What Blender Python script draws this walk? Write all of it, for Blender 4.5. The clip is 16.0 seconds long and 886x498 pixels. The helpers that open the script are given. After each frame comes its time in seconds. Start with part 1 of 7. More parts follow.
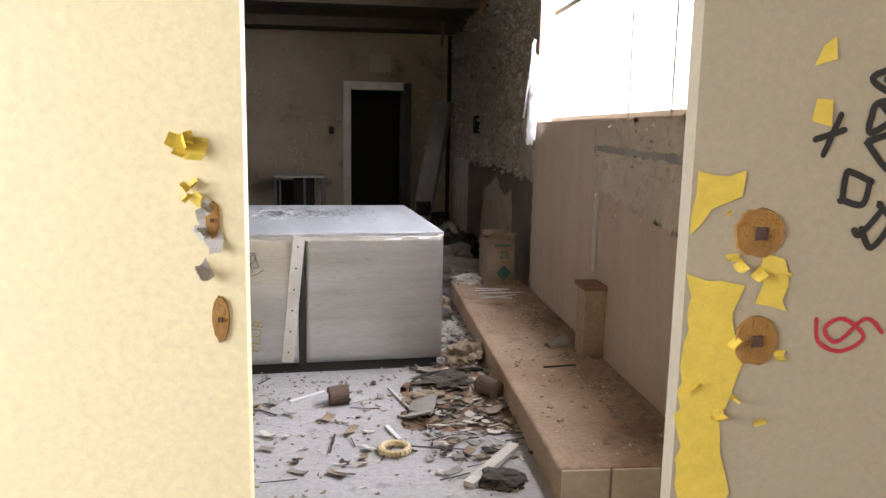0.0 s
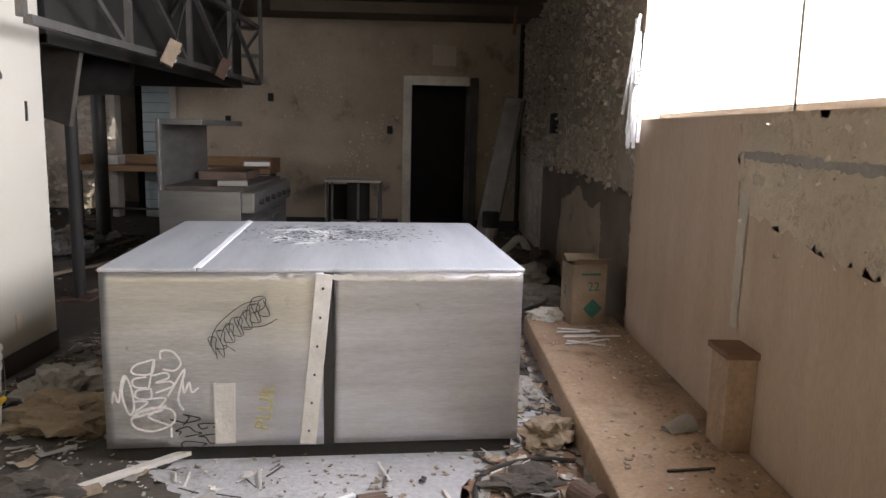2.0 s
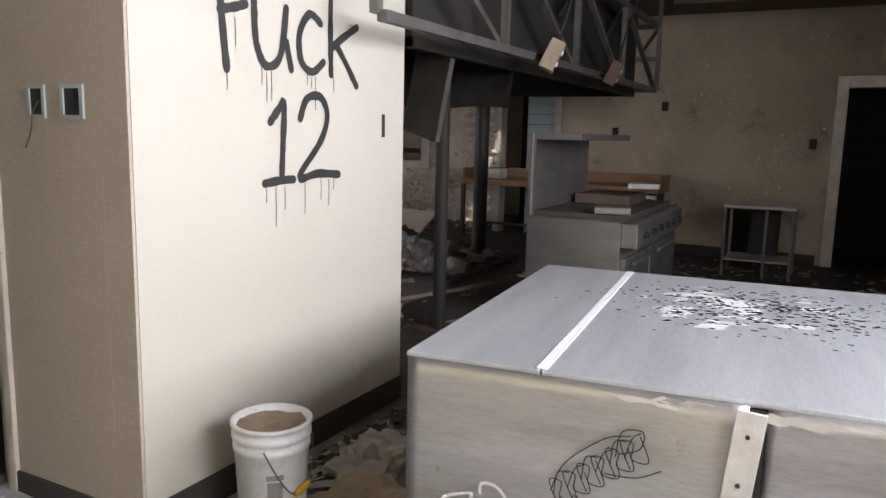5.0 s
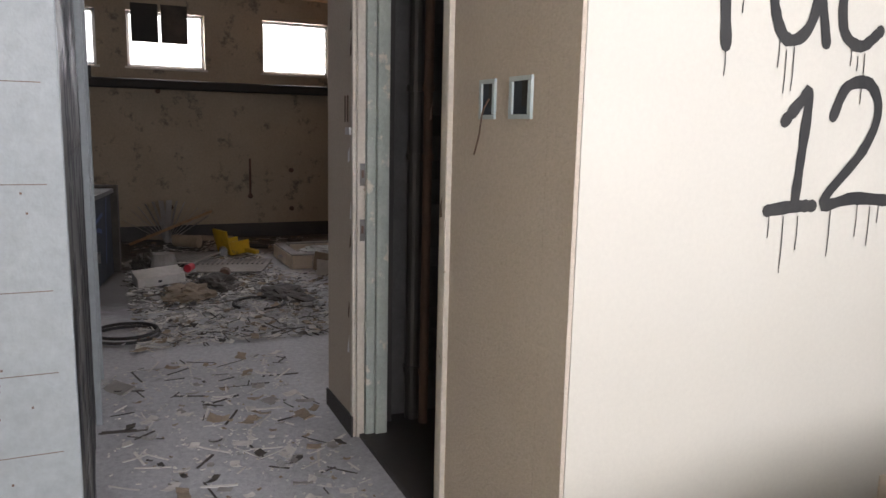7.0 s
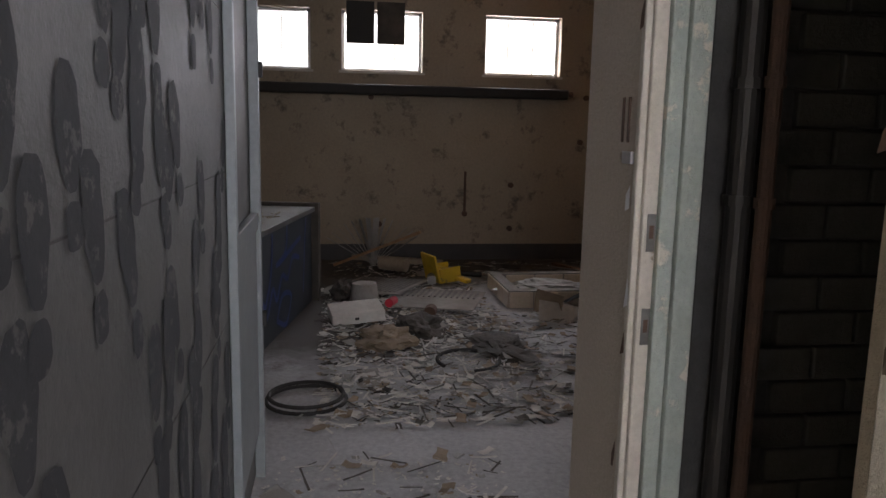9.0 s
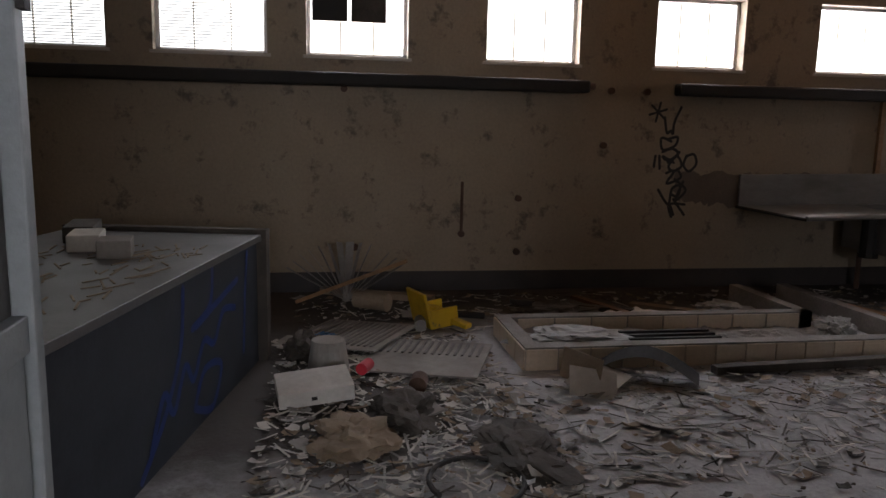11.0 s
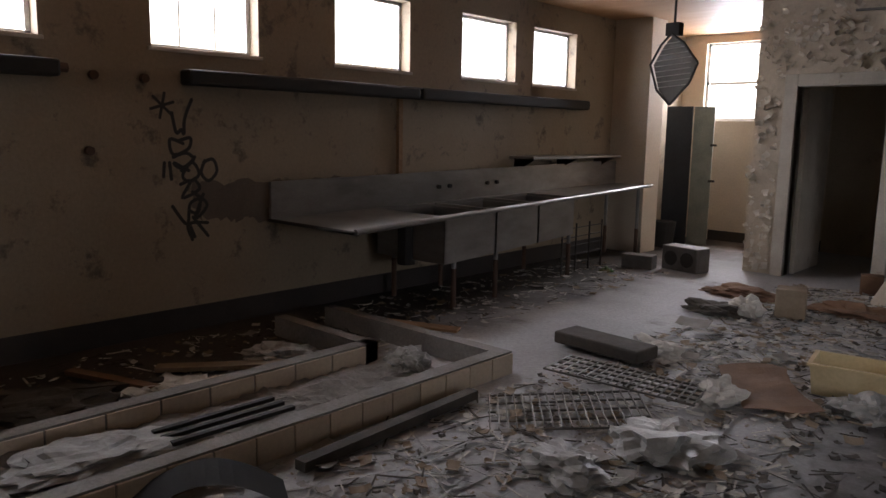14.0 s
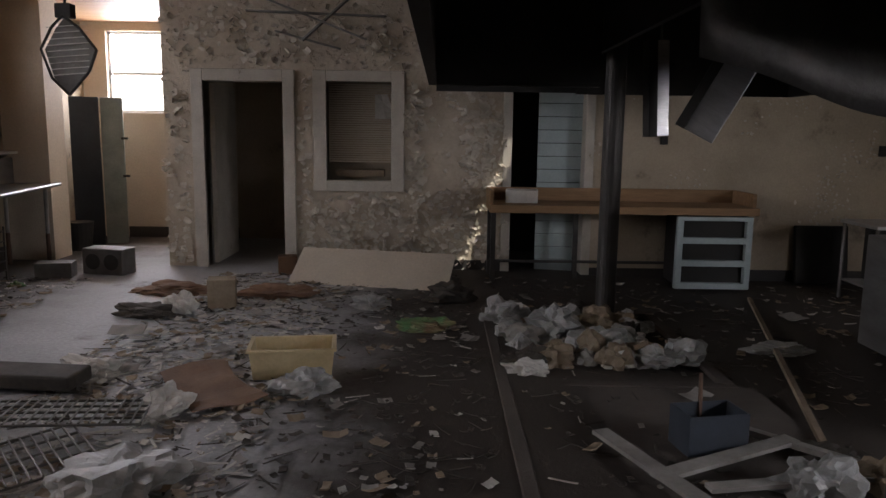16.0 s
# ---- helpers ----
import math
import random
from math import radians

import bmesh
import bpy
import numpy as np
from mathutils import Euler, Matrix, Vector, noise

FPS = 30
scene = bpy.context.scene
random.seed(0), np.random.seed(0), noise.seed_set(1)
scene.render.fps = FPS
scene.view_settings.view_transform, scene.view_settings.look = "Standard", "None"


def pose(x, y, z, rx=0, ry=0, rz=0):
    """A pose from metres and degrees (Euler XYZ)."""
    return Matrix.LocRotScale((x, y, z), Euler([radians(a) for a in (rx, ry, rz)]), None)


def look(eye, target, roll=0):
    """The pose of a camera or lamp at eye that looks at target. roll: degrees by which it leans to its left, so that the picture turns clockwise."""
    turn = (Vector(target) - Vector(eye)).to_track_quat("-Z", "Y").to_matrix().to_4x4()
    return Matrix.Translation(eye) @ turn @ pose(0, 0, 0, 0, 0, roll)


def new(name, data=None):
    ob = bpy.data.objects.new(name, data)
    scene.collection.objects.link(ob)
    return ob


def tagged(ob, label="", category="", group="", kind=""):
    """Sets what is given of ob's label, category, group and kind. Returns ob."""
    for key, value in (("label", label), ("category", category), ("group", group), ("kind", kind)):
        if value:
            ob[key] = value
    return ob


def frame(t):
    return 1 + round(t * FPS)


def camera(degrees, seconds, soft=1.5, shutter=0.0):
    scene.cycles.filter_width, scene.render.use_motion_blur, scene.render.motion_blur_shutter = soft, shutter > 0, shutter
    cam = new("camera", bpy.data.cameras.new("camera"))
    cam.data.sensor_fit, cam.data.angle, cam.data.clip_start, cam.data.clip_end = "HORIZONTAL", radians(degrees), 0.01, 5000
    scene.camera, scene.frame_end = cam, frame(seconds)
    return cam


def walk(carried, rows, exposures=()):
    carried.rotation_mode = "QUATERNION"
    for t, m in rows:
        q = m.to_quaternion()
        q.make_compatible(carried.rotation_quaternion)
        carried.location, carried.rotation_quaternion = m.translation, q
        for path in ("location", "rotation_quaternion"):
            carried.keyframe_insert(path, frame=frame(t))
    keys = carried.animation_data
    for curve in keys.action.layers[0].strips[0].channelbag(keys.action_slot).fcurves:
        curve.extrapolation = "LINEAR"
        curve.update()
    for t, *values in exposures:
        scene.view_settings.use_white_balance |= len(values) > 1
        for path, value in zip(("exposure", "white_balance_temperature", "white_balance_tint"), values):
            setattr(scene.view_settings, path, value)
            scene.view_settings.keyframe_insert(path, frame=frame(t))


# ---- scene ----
cam = camera(61.6, 16.0)
METRES, EYE, TILT, LEAN, TURN = 8.6, 1.5, 0.0, 0.0, -6.2
ROWS = [
    (0.0, 0.0, 0.0, 0.0, 0.17, -8.92, -1.08),
    (0.5, 0.0055, 0.0404, -0.0004, 0.21, -8.9, -1.21),
    (1.0, 0.0031, 0.0814, -0.0008, 1.31, -8.92, -1.25),
    (1.5, -0.0026, 0.1171, -0.0016, 2.14, -8.92, -1.25),
    (2.0, -0.0094, 0.1494, -0.0009, 5.12, -8.98, -1.27),
    (2.5, -0.0146, 0.178, 0.0007, 9.67, -9.01, -1.28),
    (3.0, -0.0178, 0.2058, 0.001, 14.76, -9.01, -1.26),
    (3.5, -0.028, 0.2328, 0.0014, 18.28, -8.96, -1.29),
    (6.0, -0.0905, 0.3299, 0.0043, 51.02, -8.99, -1.2),
    (6.5, -0.1104, 0.3496, 0.0034, 61.51, -9.08, -1.11),
    (7.0, -0.1351, 0.3636, 0.0017, 71.62, -9.11, -1.23),
    (7.5, -0.1698, 0.3723, 0.0029, 77.53, -9.09, -1.21),
    (8.0, -0.2117, 0.3766, 0.0038, 81.8, -9.14, -1.21),
    (8.5, -0.2531, 0.3733, 0.0066, 85.99, -9.13, -1.26),
    (9.0, -0.2982, 0.3751, 0.0074, 87.86, -9.13, -1.2),
    (11.5, -0.5344, 0.3839, 0.0072, 86.27, -9.08, -1.19),
    (12.0, -0.5722, 0.3902, 0.0101, 78.71, -9.06, -1.11),
    (12.5, -0.6034, 0.3949, 0.0112, 73.25, -8.99, -1.15),
    (13.0, -0.6309, 0.3952, 0.0125, 67.32, -8.92, -1.07),
    (13.5, -0.6553, 0.4085, 0.0134, 58.59, -8.97, -0.96),
    (14.0, -0.6747, 0.4204, 0.0124, 48.96, -8.85, -0.99),
    (14.5, -0.6913, 0.431, 0.0141, 39.5, -8.82, -0.92),
    (15.0, -0.6972, 0.4358, 0.0157, 26.98, -8.79, -0.82),
    (15.5, -0.6942, 0.4424, 0.0143, 13.2, -8.74, -0.72),
    (16.0, -0.6905, 0.4451, 0.0149, 6.08, -8.83, -0.8),
]
walk(cam, [(t, pose(0, 0, EYE, TILT, LEAN, TURN) @ pose(METRES * x, METRES * y, METRES * z, 90 + pitch, roll, yaw)) for t, x, y, z, yaw, pitch, roll in ROWS],
     exposures=[(0.0, 0.0), (7.0, 0.0), (8.5, -0.12), (9.0, -0.25), (11.5, -0.18), (13.0, -0.1), (14.5, -0.2), (16.0, -0.3)])

# ---- world and lights ----
world = bpy.data.worlds.new("world")
scene.world = world
world.use_nodes = True
sky = world.node_tree.nodes.new("ShaderNodeTexSky")
sky.sky_type, sky.sun_disc = "NISHITA", False
sky.sun_elevation, sky.sun_rotation = radians(68), radians(165)
world.node_tree.nodes["Background"].inputs["Strength"].default_value = 0.12
world.node_tree.links.new(sky.outputs[0], world.node_tree.nodes["Background"].inputs["Color"])


def window_light(name, where, target, width, height, watts, colour=(0.93, 0.93, 1.04)):
    data = bpy.data.lights.new(name, "AREA")
    data.shape, data.size, data.size_y, data.energy, data.color = "RECTANGLE", width, height, watts, colour
    ob = new(name, data)
    ob.matrix_world = look(where, target)
    return ob


sun = bpy.data.lights.new("sun", "SUN")
sun.energy, sun.angle, sun.color = 5.0, radians(0.5), (1, 0.95, 0.86)
new("sun", sun).matrix_world = look((0, 0, 0), (-0.10, 0.35, -0.93))
window_light("sky_east_window", (1.95, 4.3, 2.4), (0, 4.3, 1.35), 4.6, 1.7, 530, (0.94, 0.94, 1.04))
window_light("sky_west_windows", (-10.95, 7.8, 2.55), (-9, 7.8, 1.5), 9.4, 0.9, 540)
window_light("sky_end_window", (-9.8, 15.45, 2.45), (-9.8, 14, 2.35), 1.0, 1.3, 150)
window_light("sky_rear_opening", (-3.62, -0.4, 1.8), (0, 0.2, 1.4), 2.7, 2.0, 260)

# ---- materials ----


def ramp_node(nt, a, b):
    r = nt.nodes.new("ShaderNodeValToRGB")
    r.color_ramp.elements[0].position, r.color_ramp.elements[1].position = a, b
    return r


def noise_node(nt, co, scale, detail=6, rough=0.6, stretch=None):
    n = nt.nodes.new("ShaderNodeTexNoise")
    n.inputs["Scale"].default_value, n.inputs["Detail"].default_value, n.inputs["Roughness"].default_value = scale, detail, rough
    if stretch:
        mp = nt.nodes.new("ShaderNodeMapping")
        mp.inputs["Scale"].default_value = stretch
        nt.links.new(co, mp.inputs["Vector"])
        co = mp.outputs[0]
    nt.links.new(co, n.inputs["Vector"])
    return n


def mix_node(nt, fac, a, b):
    m = nt.nodes.new("ShaderNodeMix")
    m.data_type = "RGBA"
    for socket, value in ((m.inputs[0], fac), (m.inputs[6], a), (m.inputs[7], b)):
        if isinstance(value, bpy.types.NodeSocket):
            nt.links.new(value, socket)
        elif isinstance(value, tuple):
            socket.default_value = (*value, 1)
        else:
            socket.default_value = value
    return m.outputs[2]


def surface(name, base, second=None, scale=2.0, grain=60.0, rough=0.75, bump=0.3, metal=0.0, mottle=0.12, spots=None, spot_scale=3.0, spot_from=0.56,
            spot_width=0.05, stretch=None, vary=0.0, spec=0.4, soft=None, relief=0.02):
    """base and second blend in large clouds; spots are worn patches with a hard edge; vary changes brightness from piece to piece."""
    m = bpy.data.materials.new(name)
    m.use_nodes = True
    nt = m.node_tree
    p = nt.nodes["Principled BSDF"]
    p.inputs["Metallic"].default_value = metal
    p.inputs["Specular IOR Level"].default_value = spec
    co = nt.nodes.new("ShaderNodeTexCoord").outputs["Object"]
    second = second or tuple(c * 0.7 for c in base)
    big = noise_node(nt, co, scale, 8, 0.62, stretch)
    r = ramp_node(nt, 0.3, 0.7)
    nt.links.new(big.outputs["Fac"], r.inputs[0])
    col = mix_node(nt, r.outputs[0], base, second)
    fine = noise_node(nt, co, grain, 5, 0.7, stretch)
    r2 = ramp_node(nt, 0.3, 0.7)
    r2.color_ramp.elements[0].color = (1 - mottle, 1 - mottle, 1 - mottle, 1)
    r2.color_ramp.elements[1].color = (1 + mottle / 2, 1 + mottle / 2, 1 + mottle / 2, 1)
    nt.links.new(fine.outputs["Fac"], r2.inputs[0])
    mul = nt.nodes.new("ShaderNodeMix")
    mul.data_type, mul.blend_type = "RGBA", "MULTIPLY"
    mul.inputs[0].default_value = 1
    nt.links.new(col, mul.inputs[6])
    nt.links.new(r2.outputs[0], mul.inputs[7])
    col = mul.outputs[2]
    height = fine.outputs["Fac"]
    if spots:
        sp = noise_node(nt, co, spot_scale, 9, 0.68)
        rs = ramp_node(nt, spot_from, spot_from + spot_width)
        nt.links.new(sp.outputs["Fac"], rs.inputs[0])
        col = mix_node(nt, rs.outputs[0], col, spots)
        add = nt.nodes.new("ShaderNodeMath")
        add.operation = "SUBTRACT"
        nt.links.new(fine.outputs["Fac"], add.inputs[0])
        nt.links.new(rs.outputs[0], add.inputs[1])
        height = add.outputs[0]
    if vary:
        info = nt.nodes.new("ShaderNodeObjectInfo")
        hs = nt.nodes.new("ShaderNodeMapRange")
        hs.inputs["To Min"].default_value, hs.inputs["To Max"].default_value = 1 - vary, 1 + vary
        nt.links.new(info.outputs["Random"], hs.inputs["Value"])
        hv = nt.nodes.new("ShaderNodeHueSaturation")
        nt.links.new(hs.outputs[0], hv.inputs["Value"])
        nt.links.new(col, hv.inputs["Color"])
        col = hv.outputs[0]
    nt.links.new(col, p.inputs["Base Color"])
    rr = nt.nodes.new("ShaderNodeMapRange")
    rr.inputs["To Min"].default_value, rr.inputs["To Max"].default_value = max(0.05, rough - 0.12), min(1, rough + 0.12)
    nt.links.new(big.outputs["Fac"], rr.inputs["Value"])
    nt.links.new(rr.outputs[0], p.inputs["Roughness"])
    b = nt.nodes.new("ShaderNodeBump")
    b.inputs["Strength"].default_value, b.inputs["Distance"].default_value = bump, relief
    nt.links.new(height, b.inputs["Height"])
    nt.links.new(b.outputs[0], p.inputs["Normal"])
    return m


PLASTER = surface("stained_plaster", (0.52, 0.43, 0.32), (0.37, 0.30, 0.22), 1.1, 45, 0.85, 0.35, spots=(0.23, 0.19, 0.145), spot_scale=2.2, spot_from=0.57, spot_width=0.1)
PEELING = surface("peeling_paint", (0.50, 0.43, 0.34), (0.34, 0.285, 0.22), 3.0, 30, 0.8, 0.9, spots=(0.60, 0.54, 0.45), spot_scale=9, spot_from=0.55, spot_width=0.03)
CEMENT = surface("bare_cement", (0.55, 0.44, 0.34), (0.42, 0.315, 0.23), 1.6, 90, 0.9, 0.3, stretch=(1, 1, 0.25))
CREAM = surface("cream_paint", (0.62, 0.54, 0.43), (0.52, 0.44, 0.34), 1.2, 40, 0.7, 0.3)
# cream with mould spots, darkened in the base colour as the wall is backlit
WESTPAINT = surface("mouldy_cream_paint_shaded", (0.345, 0.28, 0.20), (0.275, 0.22, 0.155), 0.9, 35, 0.7, 0.25, spots=(0.135, 0.108, 0.082), spot_scale=4.2, spot_from=0.565, spot_width=0.10)
WHITEWALL = surface("white_painted_plaster", (0.50, 0.475, 0.41), (0.465, 0.44, 0.375), 0.7, 60, 0.6, 0.06, mottle=0.04)
BEIGE = surface("beige_stippled_plaster", (0.50, 0.43, 0.345), (0.44, 0.37, 0.295), 1.3, 70, 0.8, 0.5)
# both boards are white; their dim light is put into the grey base colour
BOARD = surface("white_board_in_shade", (0.225, 0.24, 0.245), (0.18, 0.195, 0.198), 1.4, 30, 0.5, 0.15)
FOOTED = surface("scuffed_white_board_in_shade", (0.135, 0.13, 0.124), (0.09, 0.087, 0.083), 1.8, 40, 0.6, 0.2)
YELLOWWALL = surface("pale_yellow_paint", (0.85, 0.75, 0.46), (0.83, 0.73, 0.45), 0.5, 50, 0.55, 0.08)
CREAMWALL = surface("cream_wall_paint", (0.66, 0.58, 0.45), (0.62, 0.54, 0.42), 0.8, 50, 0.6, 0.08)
FLOORMAT = surface("dusty_concrete", (0.47, 0.465, 0.475), (0.32, 0.31, 0.305), 0.7, 35, 0.62, 0.35, mottle=0.25, spots=(0.12, 0.10, 0.085), spot_scale=1.3, spot_from=0.58, spot_width=0.12)
CEILMAT = surface("sooty_ceiling", (0.13, 0.098, 0.066), (0.08, 0.06, 0.04), 1.2, 30, 0.8, 0.3)
WOODCEIL = surface("orange_wood_ceiling", (0.42, 0.24, 0.12), (0.34, 0.19, 0.09), 1.0, 30, 0.6, 0.2, stretch=(1, 6, 1))
BLACKBASE = surface("black_cove_base_and_closet_shade", (0.035, 0.032, 0.03), (0.06, 0.05, 0.045), 3, 50, 0.6, 0.2)
STEEL = surface("scuffed_stainless", (0.70, 0.69, 0.70), (0.43, 0.415, 0.40), 1.6, 60, 0.33, 0.02, metal=0.78, mottle=0.16, stretch=(0.35, 0.35, 3), spots=(0.36, 0.34, 0.32), spot_scale=5, spot_from=0.66)
DARKSTEEL = surface("sooty_steel", (0.09, 0.083, 0.077), (0.045, 0.04, 0.036), 2.5, 40, 0.55, 0.2, metal=0.6)
IRON = surface("galvanised_angle_iron", (0.22, 0.21, 0.20), (0.13, 0.118, 0.105), 4, 50, 0.5, 0.2, metal=0.7)
# black for grimy things, and for openings and depths that lie in shade
BLACK = surface("black_grime_and_shade", (0.015, 0.014, 0.013), (0.03, 0.026, 0.022), 3, 40, 0.7, 0.2)
RUST = surface("rusty_iron", (0.12, 0.065, 0.042), (0.075, 0.048, 0.036), 6, 60, 0.8, 0.4)
WOOD = surface("old_wood", (0.36, 0.215, 0.11), (0.23, 0.135, 0.07), 3, 50, 0.7, 0.3, stretch=(1, 8, 8))
TRIM = surface("flaking_trim_paint", (0.58, 0.53, 0.45), (0.46, 0.41, 0.34), 4, 50, 0.65, 0.3, spots=(0.25, 0.2, 0.15), spot_scale=8, spot_from=0.66)
WHITE = surface("white_plastic", (0.78, 0.78, 0.78), (0.70, 0.70, 0.70), 3, 40, 0.4, 0.08)
TILE = surface("cream_glazed_tile", (0.60, 0.50, 0.38), (0.54, 0.44, 0.33), 4, 40, 0.35, 0.05, vary=0.08)
PLATMAT = surface("stained_platform", (0.47, 0.35, 0.245), (0.31, 0.20, 0.13), 1.7, 40, 0.8, 0.4, mottle=0.3, spots=(0.15, 0.095, 0.06), spot_scale=2.5, spot_from=0.56, spot_width=0.15)
PARTPAINT = surface("peeling_partition_paint", (0.62, 0.53, 0.41), (0.46, 0.38, 0.29), 2.4, 30, 0.75, 0.6, spots=(0.50, 0.42, 0.32), spot_scale=8, spot_from=0.57, spot_width=0.03)
# cream paint right of the entrance, its shade put into a darker colour
SHADECREAM = surface("cream_paint_in_shade", (0.47, 0.415, 0.295), (0.43, 0.375, 0.265), 0.7, 50, 0.6, 0.08)
GROUND = surface("outside_ground", (0.25, 0.22, 0.18), (0.18, 0.16, 0.13), 0.5, 20, 0.95, 0.3)

# the floor turns near black under the hood, behind the cabinet and further west
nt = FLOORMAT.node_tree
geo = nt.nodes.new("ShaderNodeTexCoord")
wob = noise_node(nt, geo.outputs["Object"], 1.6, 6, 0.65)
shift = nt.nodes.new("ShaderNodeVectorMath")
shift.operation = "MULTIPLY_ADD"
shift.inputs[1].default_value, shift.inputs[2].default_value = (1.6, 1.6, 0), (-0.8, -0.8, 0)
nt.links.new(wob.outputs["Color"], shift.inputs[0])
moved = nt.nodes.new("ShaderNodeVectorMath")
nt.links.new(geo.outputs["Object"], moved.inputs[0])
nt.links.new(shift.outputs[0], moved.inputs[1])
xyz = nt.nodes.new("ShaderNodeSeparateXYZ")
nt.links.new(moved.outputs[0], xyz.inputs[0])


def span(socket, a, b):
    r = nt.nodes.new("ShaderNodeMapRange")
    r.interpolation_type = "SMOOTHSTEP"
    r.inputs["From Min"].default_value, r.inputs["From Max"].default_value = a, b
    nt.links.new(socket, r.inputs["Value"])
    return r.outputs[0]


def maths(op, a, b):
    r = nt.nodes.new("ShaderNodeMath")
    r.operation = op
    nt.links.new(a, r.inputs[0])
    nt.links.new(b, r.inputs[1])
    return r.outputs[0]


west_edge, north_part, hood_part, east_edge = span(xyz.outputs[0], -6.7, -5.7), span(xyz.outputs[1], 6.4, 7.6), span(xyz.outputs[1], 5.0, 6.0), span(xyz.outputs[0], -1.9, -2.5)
southwest_dark = maths("MULTIPLY", span(xyz.outputs[0], -6.5, -7.4), span(xyz.outputs[1], 5.0, 4.2))
darkened = maths("MAXIMUM", maths("MAXIMUM", southwest_dark, span(xyz.outputs[0], -8.8, -9.8)), maths("MAXIMUM", maths("MULTIPLY", west_edge, north_part), maths("MULTIPLY", maths("MULTIPLY", west_edge, hood_part), east_edge)))
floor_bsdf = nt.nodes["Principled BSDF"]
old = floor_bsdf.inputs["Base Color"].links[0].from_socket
nt.links.new(mix_node(nt, darkened, old, (0.055, 0.045, 0.037)), floor_bsdf.inputs["Base Color"])

# ---- building helpers ----


def block(bm, x0, x1, y0, y1, z0, z1, m=None, bevel=0.0):
    c = Matrix.Translation(((x0 + x1) / 2, (y0 + y1) / 2, (z0 + z1) / 2)) @ Matrix.Diagonal((x1 - x0, y1 - y0, z1 - z0, 1))
    r = bmesh.ops.create_cube(bm, size=1, matrix=(m @ c) if m else c)
    if bevel:
        es = list({e for v in r["verts"] for e in v.link_edges})
        bmesh.ops.bevel(bm, geom=es, offset=bevel, segments=2, affect="EDGES", profile=0.5)
    return r


def rod(bm, a, b, r, r2=None, n=10):
    a, b = Vector(a), Vector(b)
    q = (b - a).to_track_quat("Z", "Y").to_matrix().to_4x4()
    bmesh.ops.create_cone(bm, cap_ends=True, segments=n, radius1=r, radius2=r if r2 is None else r2, depth=(b - a).length, matrix=Matrix.Translation((a + b) / 2) @ q)


def bar(bm, a, b, w, h):
    """A square bar from a to b."""
    a, b = Vector(a), Vector(b)
    q = (b - a).to_track_quat("X", "Z").to_matrix().to_4x4()
    l = (b - a).length
    block(bm, -l / 2, l / 2, -w / 2, w / 2, -h / 2, h / 2, Matrix.Translation((a + b) / 2) @ q)


def part(name, bm, material, parent=None, label="", smooth=False):
    me = bpy.data.meshes.new(name)
    bmesh.ops.recalc_face_normals(bm, faces=bm.faces)
    bm.to_mesh(me)
    bm.free()
    if smooth:
        me.polygons.foreach_set("use_smooth", [True] * len(me.polygons))
    me.materials.append(material)
    ob = new(name, me)
    if parent:
        ob.parent = parent
    if label:
        ob["label"] = label
    return ob


def thing(name, m, label, category, group="", kind=""):
    ob = new(name)
    ob.matrix_world = m
    return tagged(ob, label, category, group, kind)


def structure(name, bm, material, label, category="wall", smooth=False):
    return tagged(part(name, bm, material, None, "", smooth), label, category, "", "structure")


def floor_z(x):
    """The old floor rises a little towards the western room."""
    return 0.09 * min(1, max(0, (-2.5 - x) / 2.5))


def wall_mesh(axis, near, far, a0, a1, z0, z1, holes=()):
    """A wall between the planes near and far of x or y, from a0 to a1, with holes (a0, a1, z0, z1) cut right through."""
    bm = bmesh.new()
    us = sorted({a0, a1, *[v for h in holes for v in h[:2]]})
    vs = sorted({z0, z1, *[v for h in holes for v in h[2:]]})
    us, vs = [u for u in us if a0 <= u <= a1], [v for v in vs if z0 <= v <= z1]

    def full(i, j):
        if not (0 <= i < len(us) - 1 and 0 <= j < len(vs) - 1):
            return False
        cu, cv = (us[i] + us[i + 1]) / 2, (vs[j] + vs[j + 1]) / 2
        return not any(h[0] < cu < h[1] and h[2] < cv < h[3] for h in holes)

    def pt(d, u, v):
        return bm.verts.new({"x": (d, u, v), "y": (u, d, v), "z": (u, v, d)}[axis])

    for i in range(len(us) - 1):
        for j in range(len(vs) - 1):
            if not full(i, j):
                continue
            u0, u1, v0, v1 = us[i], us[i + 1], vs[j], vs[j + 1]
            for d in (near, far):
                bm.faces.new([pt(d, u0, v0), pt(d, u1, v0), pt(d, u1, v1), pt(d, u0, v1)])
            for di, dj, ends in ((-1, 0, ((u0, v0), (u0, v1))), (1, 0, ((u1, v0), (u1, v1))), (0, -1, ((u0, v0), (u1, v0))), (0, 1, ((u0, v1), (u1, v1)))):
                if not full(i + di, j + dj):
                    (p0, q0), (p1, q1) = ends
                    bm.faces.new([pt(near, p0, q0), pt(near, p1, q1), pt(far, p1, q1), pt(far, p0, q0)])
    bmesh.ops.remove_doubles(bm, verts=bm.verts, dist=1e-4)
    return bm


# ---- large structure ----
bm = bmesh.new()
xs = [-11.4, -8, -5, -4.5, -4, -3.5, -3, -2.5, -1, 1.9]
for a, b in zip(xs, xs[1:]):
    bm.faces.new([bm.verts.new((x, y, floor_z(x))) for x, y in ((a, -3), (b, -3), (b, 17), (a, 17))])
bmesh.ops.remove_doubles(bm, verts=bm.verts, dist=1e-4)
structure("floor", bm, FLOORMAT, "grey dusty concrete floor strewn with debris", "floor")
bm = bmesh.new()
block(bm, -2000, 2000, -2000, 2000, -0.6, -0.4)
